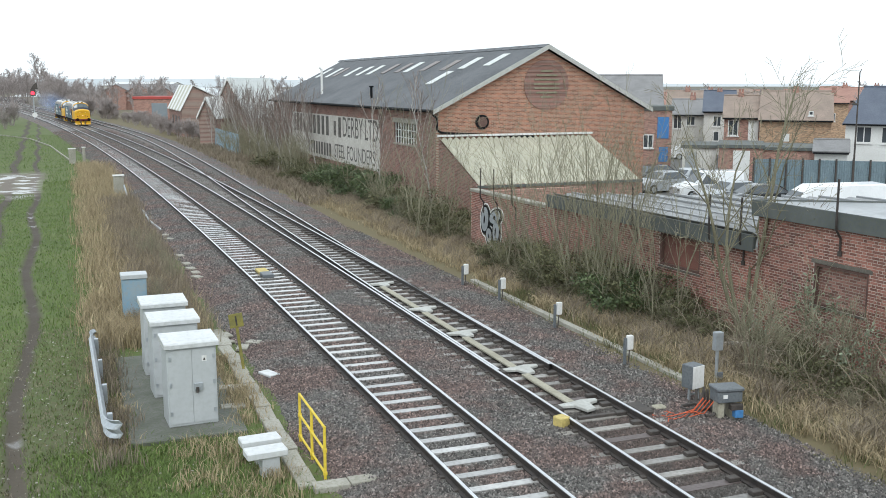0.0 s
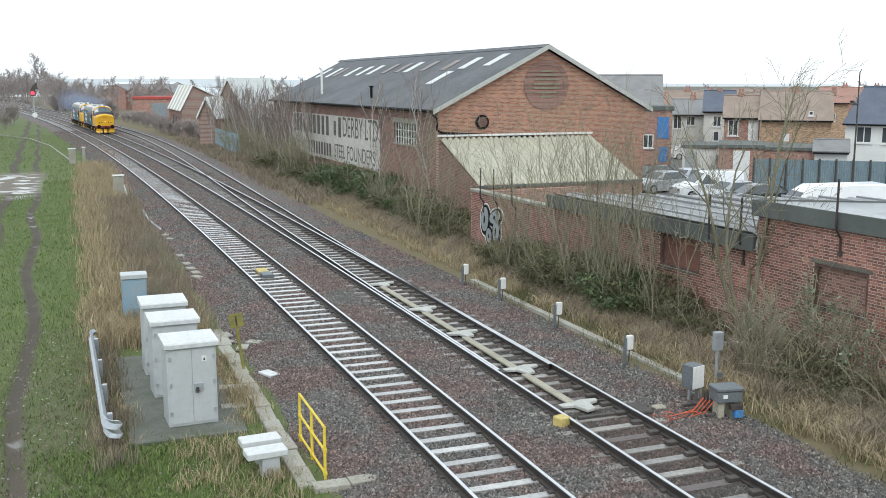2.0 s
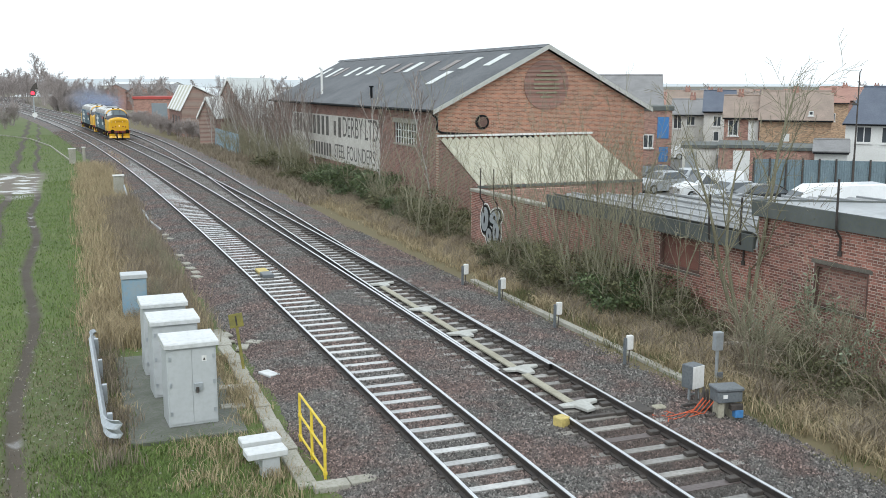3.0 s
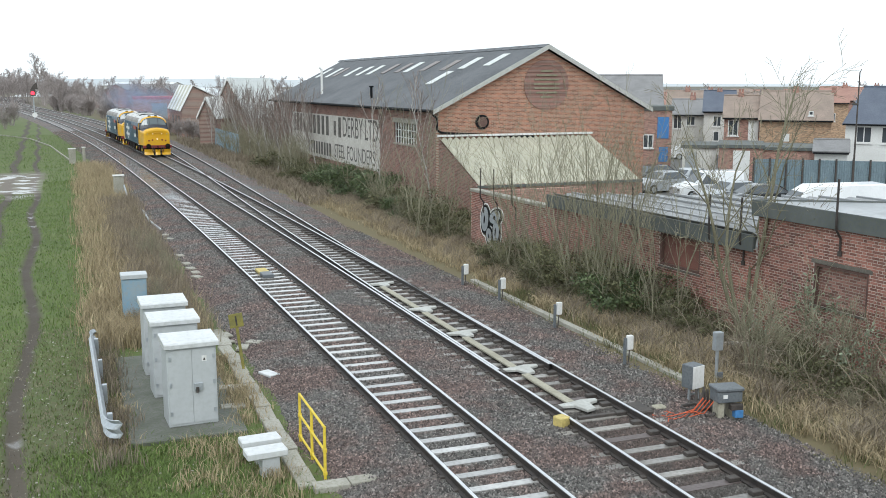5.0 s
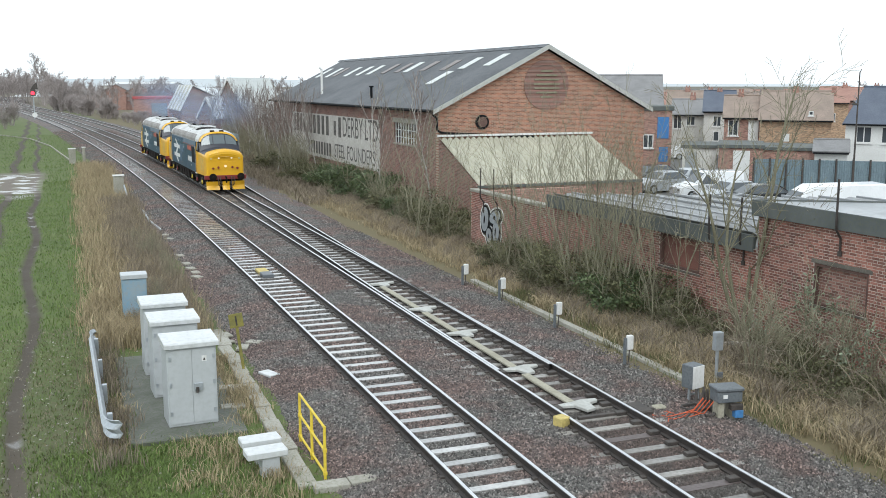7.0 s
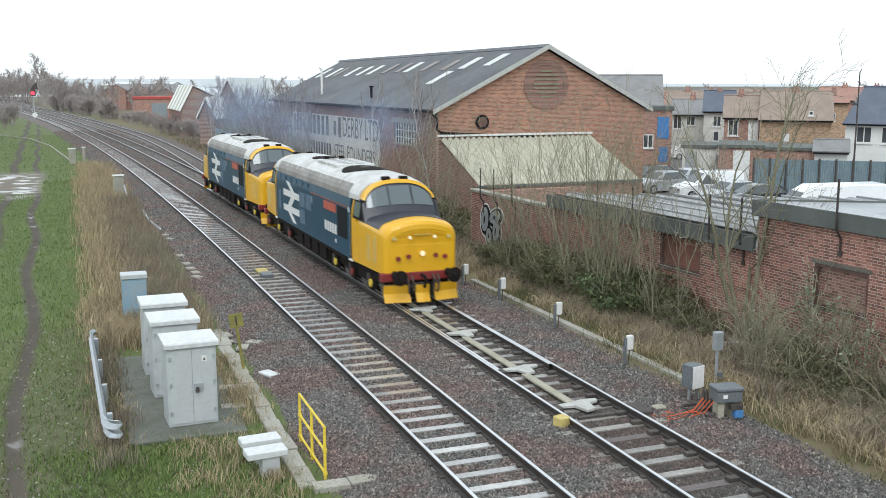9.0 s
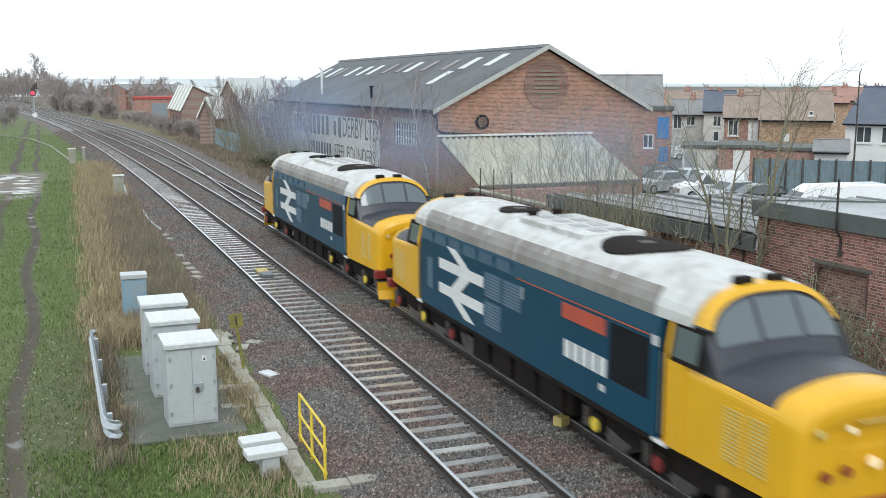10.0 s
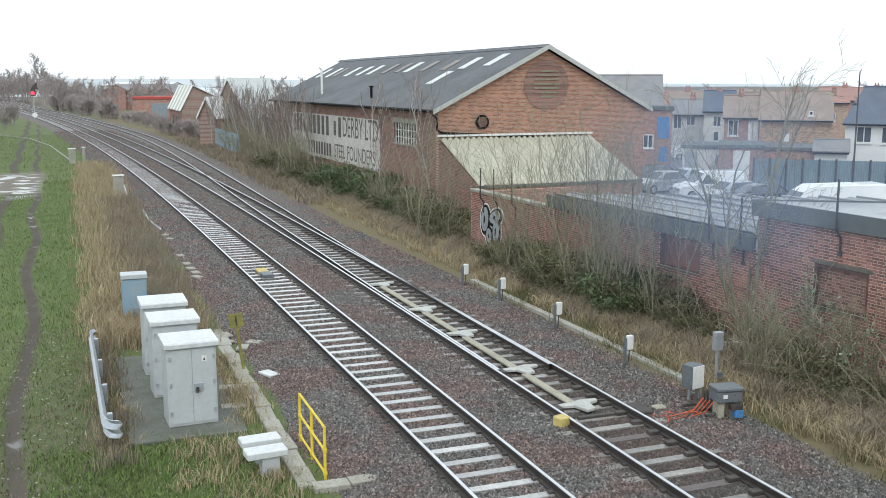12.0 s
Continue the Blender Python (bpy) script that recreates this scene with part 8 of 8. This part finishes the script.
house('terrace_house', 'small far house with a brown tiled roof', 49.04, 53.26, 238.8, 9.0, 3.37, 5.25, 'brick_far', 'tile_brown', ((49.88, 50.73, 1.16, 2.36), (51.36, 52.21, 1.16, 2.36)), 'x', ((52.02, 6.06, 0.95),), -1.00, ())
house('terrace_house', 'small far house with a red tiled roof', 49.88, 55.37, 224.2, 9.0, 3.60, 5.18, 'brick_tan', 'tile_red', ((50.67, 51.47, 1.35, 2.48), (52.06, 52.86, 1.35, 2.48)), 'x', ((53.58, 5.94, 0.89),), -1.00, ())
house('terrace_house', 'small far house with a brown tiled roof', 58.92, 62.92, 249.9, 9.0, 3.01, 5.24, 'render', 'slate_house', ((59.79, 60.68, 0.96, 2.21), (61.33, 62.23, 0.96, 2.21)), 'x', ((61.89, 6.08, 0.99),), -1.00, ())
house('terrace_house', 'small far house with a brown tiled roof', 65.80, 71.34, 257.3, 9.0, 3.72, 5.49, 'brick_far', 'slate_house', ((66.72, 67.65, 1.08, 2.37), (68.31, 69.24, 1.08, 2.37)), 'x', ((69.65, 6.36, 1.02),), -1.00, ())
house('terrace_house', 'small far house with a brown tiled roof', 58.25, 63.79, 217.7, 9.0, 3.59, 5.31, 'render', 'tile_red', ((59.02, 59.8, 1.59, 2.68), (60.36, 61.15, 1.59, 2.68)), 'x', ((62.16, 6.05, 0.87),), -1.00, ())
house('terrace_house', 'small far house with a red tiled roof', 58.03, 62.05, 202.4, 9.0, 3.71, 5.61, 'brick_tan', 'tile_brown', ((58.74, 59.47, 2.15, 3.16), (59.99, 60.73, 2.15, 3.16)), 'x', ((61.25, 6.29, 0.8),), -1.00, ())
house('terrace_house', 'small far house with a red tiled roof', 68.70, 72.99, 225.6, 9.0, 3.29, 5.30, 'brick_far', 'tile_red', ((69.49, 70.31, 1.45, 2.58), (70.89, 71.71, 1.45, 2.58)), 'x', ((72.11, 6.07, 0.9),), -1.00, ())
house('terrace_house', 'small far house with a red tiled roof', 78.96, 83.03, 249.0, 9.0, 2.90, 4.81, 'brick_far', 'slate_house', ((79.86, 80.76, 0.55, 1.8), (81.4, 82.3, 0.55, 1.8)), 'x', ((82.31, 5.65, 0.99),), -1.00, ())
house('terrace_house', 'small far house with a red tiled roof', 73.50, 76.96, 217.0, 9.0, 4.02, 5.47, 'brick_tan', 'tile_red', ((74.3, 75.09, 1.76, 2.85), (75.64, 76.44, 1.76, 2.85)), 'x', ((76.66, 6.21, 0.86),), -1.00, ())
house('terrace_house', 'small far house with a brown tiled roof', 79.32, 84.22, 226.3, 9.0, 3.18, 5.03, 'brick_far', 'tile_red', ((80.13, 80.96, 1.17, 2.3), (81.53, 82.36, 1.17, 2.3)), 'x', ((83.23, 5.8, 0.9),), -1.00, ())
house('terrace_house', 'small far house with a brown tiled roof', 81.82, 85.61, 225.2, 9.0, 3.33, 5.02, 'render', 'tile_brown', ((82.64, 83.47, 1.17, 2.3), (84.04, 84.87, 1.17, 2.3)), 'x', ((85.24, 5.78, 0.89),), -1.00, ())
house('terrace_house', 'small far house with a red tiled roof', 81.21, 86.60, 210.5, 9.0, 3.54, 5.55, 'render', 'slate_house', ((81.95, 82.73, 1.95, 3.0), (83.25, 84.03, 1.95, 3.0)), 'x', ((85.51, 6.26, 0.84),), -1.00, ())
house('terrace_house', 'small far house with a red tiled roof', 93.32, 98.22, 233.3, 9.0, 3.23, 5.24, 'brick_tan', 'tile_red', ((94.16, 95.03, 1.25, 2.42), (95.6, 96.47, 1.25, 2.42)), 'x', ((97.42, 6.03, 0.93),), -1.00, ())
house('terrace_house', 'small far house with a brown tiled roof', 84.37, 89.03, 202.8, 9.0, 3.95, 5.63, 'brick_tan', 'tile_red', ((85.1, 85.86, 2.16, 3.18), (86.36, 87.11, 2.16, 3.18)), 'x', ((88.45, 6.32, 0.81),), -1.00, ())
house('terrace_house', 'small far house with a red tiled roof', 97.86, 102.41, 228.5, 9.0, 4.17, 5.71, 'brick_tan', 'tile_red', ((98.72, 99.57, 1.8, 2.94), (100.13, 100.99, 1.8, 2.94)), 'x', ((101.94, 6.49, 0.91),), -1.00, ())
house('brick_workshop', 'red brick workshop with grey roller shutter and red fascia', -60.31, -51.95, 196.0, 12.0, 3.82, 4.36, 'brick_far', 'red_paint', (), 'flat', (), -1.00, ((-56.83, -53.78, -0.11, 3.06, 'shutter'),))
house('factory_gable', 'red brick factory gable in a row of sawtooth roofs', -98.57, -89.79, 290.0, 20.0, 4.37, 6.61, 'brick_far', 'slate_house', (), 'y', (), -1.00, ())
house('factory_gable', 'red brick factory gable in a row of sawtooth roofs', -91.42, -83.61, 290.0, 20.0, 4.37, 6.61, 'brick_far', 'slate_house', (), 'y', (), -1.00, ())
house('factory_gable', 'red brick factory gable in a row of sawtooth roofs', -84.91, -77.92, 290.0, 20.0, 4.37, 6.61, 'brick_far', 'slate_house', (), 'y', (), -1.00, ())
house('warehouse', 'long pale-roofed warehouse beyond the line', -121.10, -109.99, 330.0, 20.0, 3.31, 5.09, 'brick_far', 'grey_sheet', (), 'x', (), -1.00, ())
house('warehouse', 'long white-roofed warehouse by the estuary', -142.14, -113.90, 420.0, 25.0, 6.10, 7.52, 'render', 'cabinet_top', (), 'x', (), -1.00, ())
van('white panel van parked in the yard', 16.99, 64.0, -78, 'car_white')
van_large('large white high-roofed van parked behind the wall', 17.9, 47.0, -84, 'car_white')
car('silver hatchback parked in the yard', 14.87, 68.0, -60, 'car_silver')
car('silver saloon parked in the yard', 17.05, 70.0, -55, 'car_silver')
car('black car parked in the yard', 18.54, 59.0, -80, 'car_black')
car('silver car parked beside a black one', 17.60, 61.0, -70, 'car_silver')
car('dark car parked by the annex', 15.20, 73.0, -60, 'car_black')
car('white car parked on the far street', 24.51, 98.0, 80, 'car_white')
yard_fence(21.5, 69.00, 30.6, 66.00, 1.62)
street_lamp(23.10, 56.0, 7.55)
# ---------------- what moves ----------------
def front_at(t):
    """Metres along the line of the leading buffers."""
    return 175.6 - 14.9 * t - 0.17 * t * t - 0.09 * max(0.0, t - 9.4) ** 2


def loco_pose(s):
    xa, ya, _ = on_line(s + 3.73, SECOND)
    xb, yb, _ = on_line(s + 15.02, SECOND)
    a = -math.atan2(xb - xa, yb - ya)
    d = Vector((xb - xa, yb - ya, 0)).normalized()
    p = Vector((xa, ya, 0)) - 3.73 * d
    return Matrix.Translation(p) @ Matrix.Rotation(a, 4, "Z")


def build_smoke():
    puffs = []
    rng = random.Random(21)
    for i in range(7):
        t = thing("exhaust_smoke", "thin blue-grey diesel exhaust haze drifting behind the locomotives", "smoke", "exhaust haze")
        for k in range(1):
            bm = bmesh.new()
            uv = bm.loops.layers.uv.new("fade")
            size = 2.5 + 0.36 * i + rng.uniform(-0.3, 0.6)
            c = bm.verts.new((0, 0, 0))
            ring = [bm.verts.new((size * math.cos(a) * rng.uniform(0.9, 1.2), rng.uniform(-0.5, 0.5), 0.72 * size * math.sin(a) * rng.uniform(0.9, 1.2))) for a in [6.2832 * q / 14 for q in range(14)]]
            for q in range(14):
                f = bm.faces.new((c, ring[q], ring[(q + 1) % 14]))
                for lp in f.loops:
                    a = 6.2832 * (ring.index(lp.vert) if lp.vert != c else 0) / 14
                    lp[uv].uv = (0, 0) if lp.vert == c else (math.cos(a), math.sin(a))
            bm.transform(Matrix.Translation((rng.uniform(-1, 1), rng.uniform(-1.5, 1.5), rng.uniform(-0.6, 0.6))) @ Matrix.Rotation(rng.uniform(-0.7, 0.2), 4, "Z"))
            part("wisp", bm, M["smoke"], t)
        puffs.append((t, 10.0 + i * 6.5, rng.uniform(-0.6, 1.2), rng.uniform(0, 0.6)))
    return puffs


smoke = build_smoke()


def motions():
    times = [k * 0.25 for k in range(49)]
    fine = [k / 30 for k in range(361)]
    for loco, wheels, back in ((loco_a, wheels_a, 0.0), (loco_b, wheels_b, LOCO_LEN)):
        walk(loco, [(t, loco_pose(front_at(t) + back)) for t in times])
        for w in wheels:
            y = w.location.y
            walk(w, [(t, Matrix.Translation((0, y, 0.575)) @ Matrix.Rotation((front_at(t) + y) / 0.575, 4, "X")) for t in fine])
    for puff, lag, side, lift in smoke:
        rows = []
        for k in range(25):
            t = k * 0.5
            early = 1 - min(1.0, t / 5.0)
            x, y, a = on_line(front_at(t) + lag + 42 * early, SECOND + side + 0.075 * lag)
            rows.append((t, Matrix.Translation((x, y, 4.9 + lift - 0.006 * lag - 2.6 * early)) @ Matrix.Rotation(a + 0.06 * math.sin(t + lag), 4, "Z")))
        walk(puff, rows)


motions()
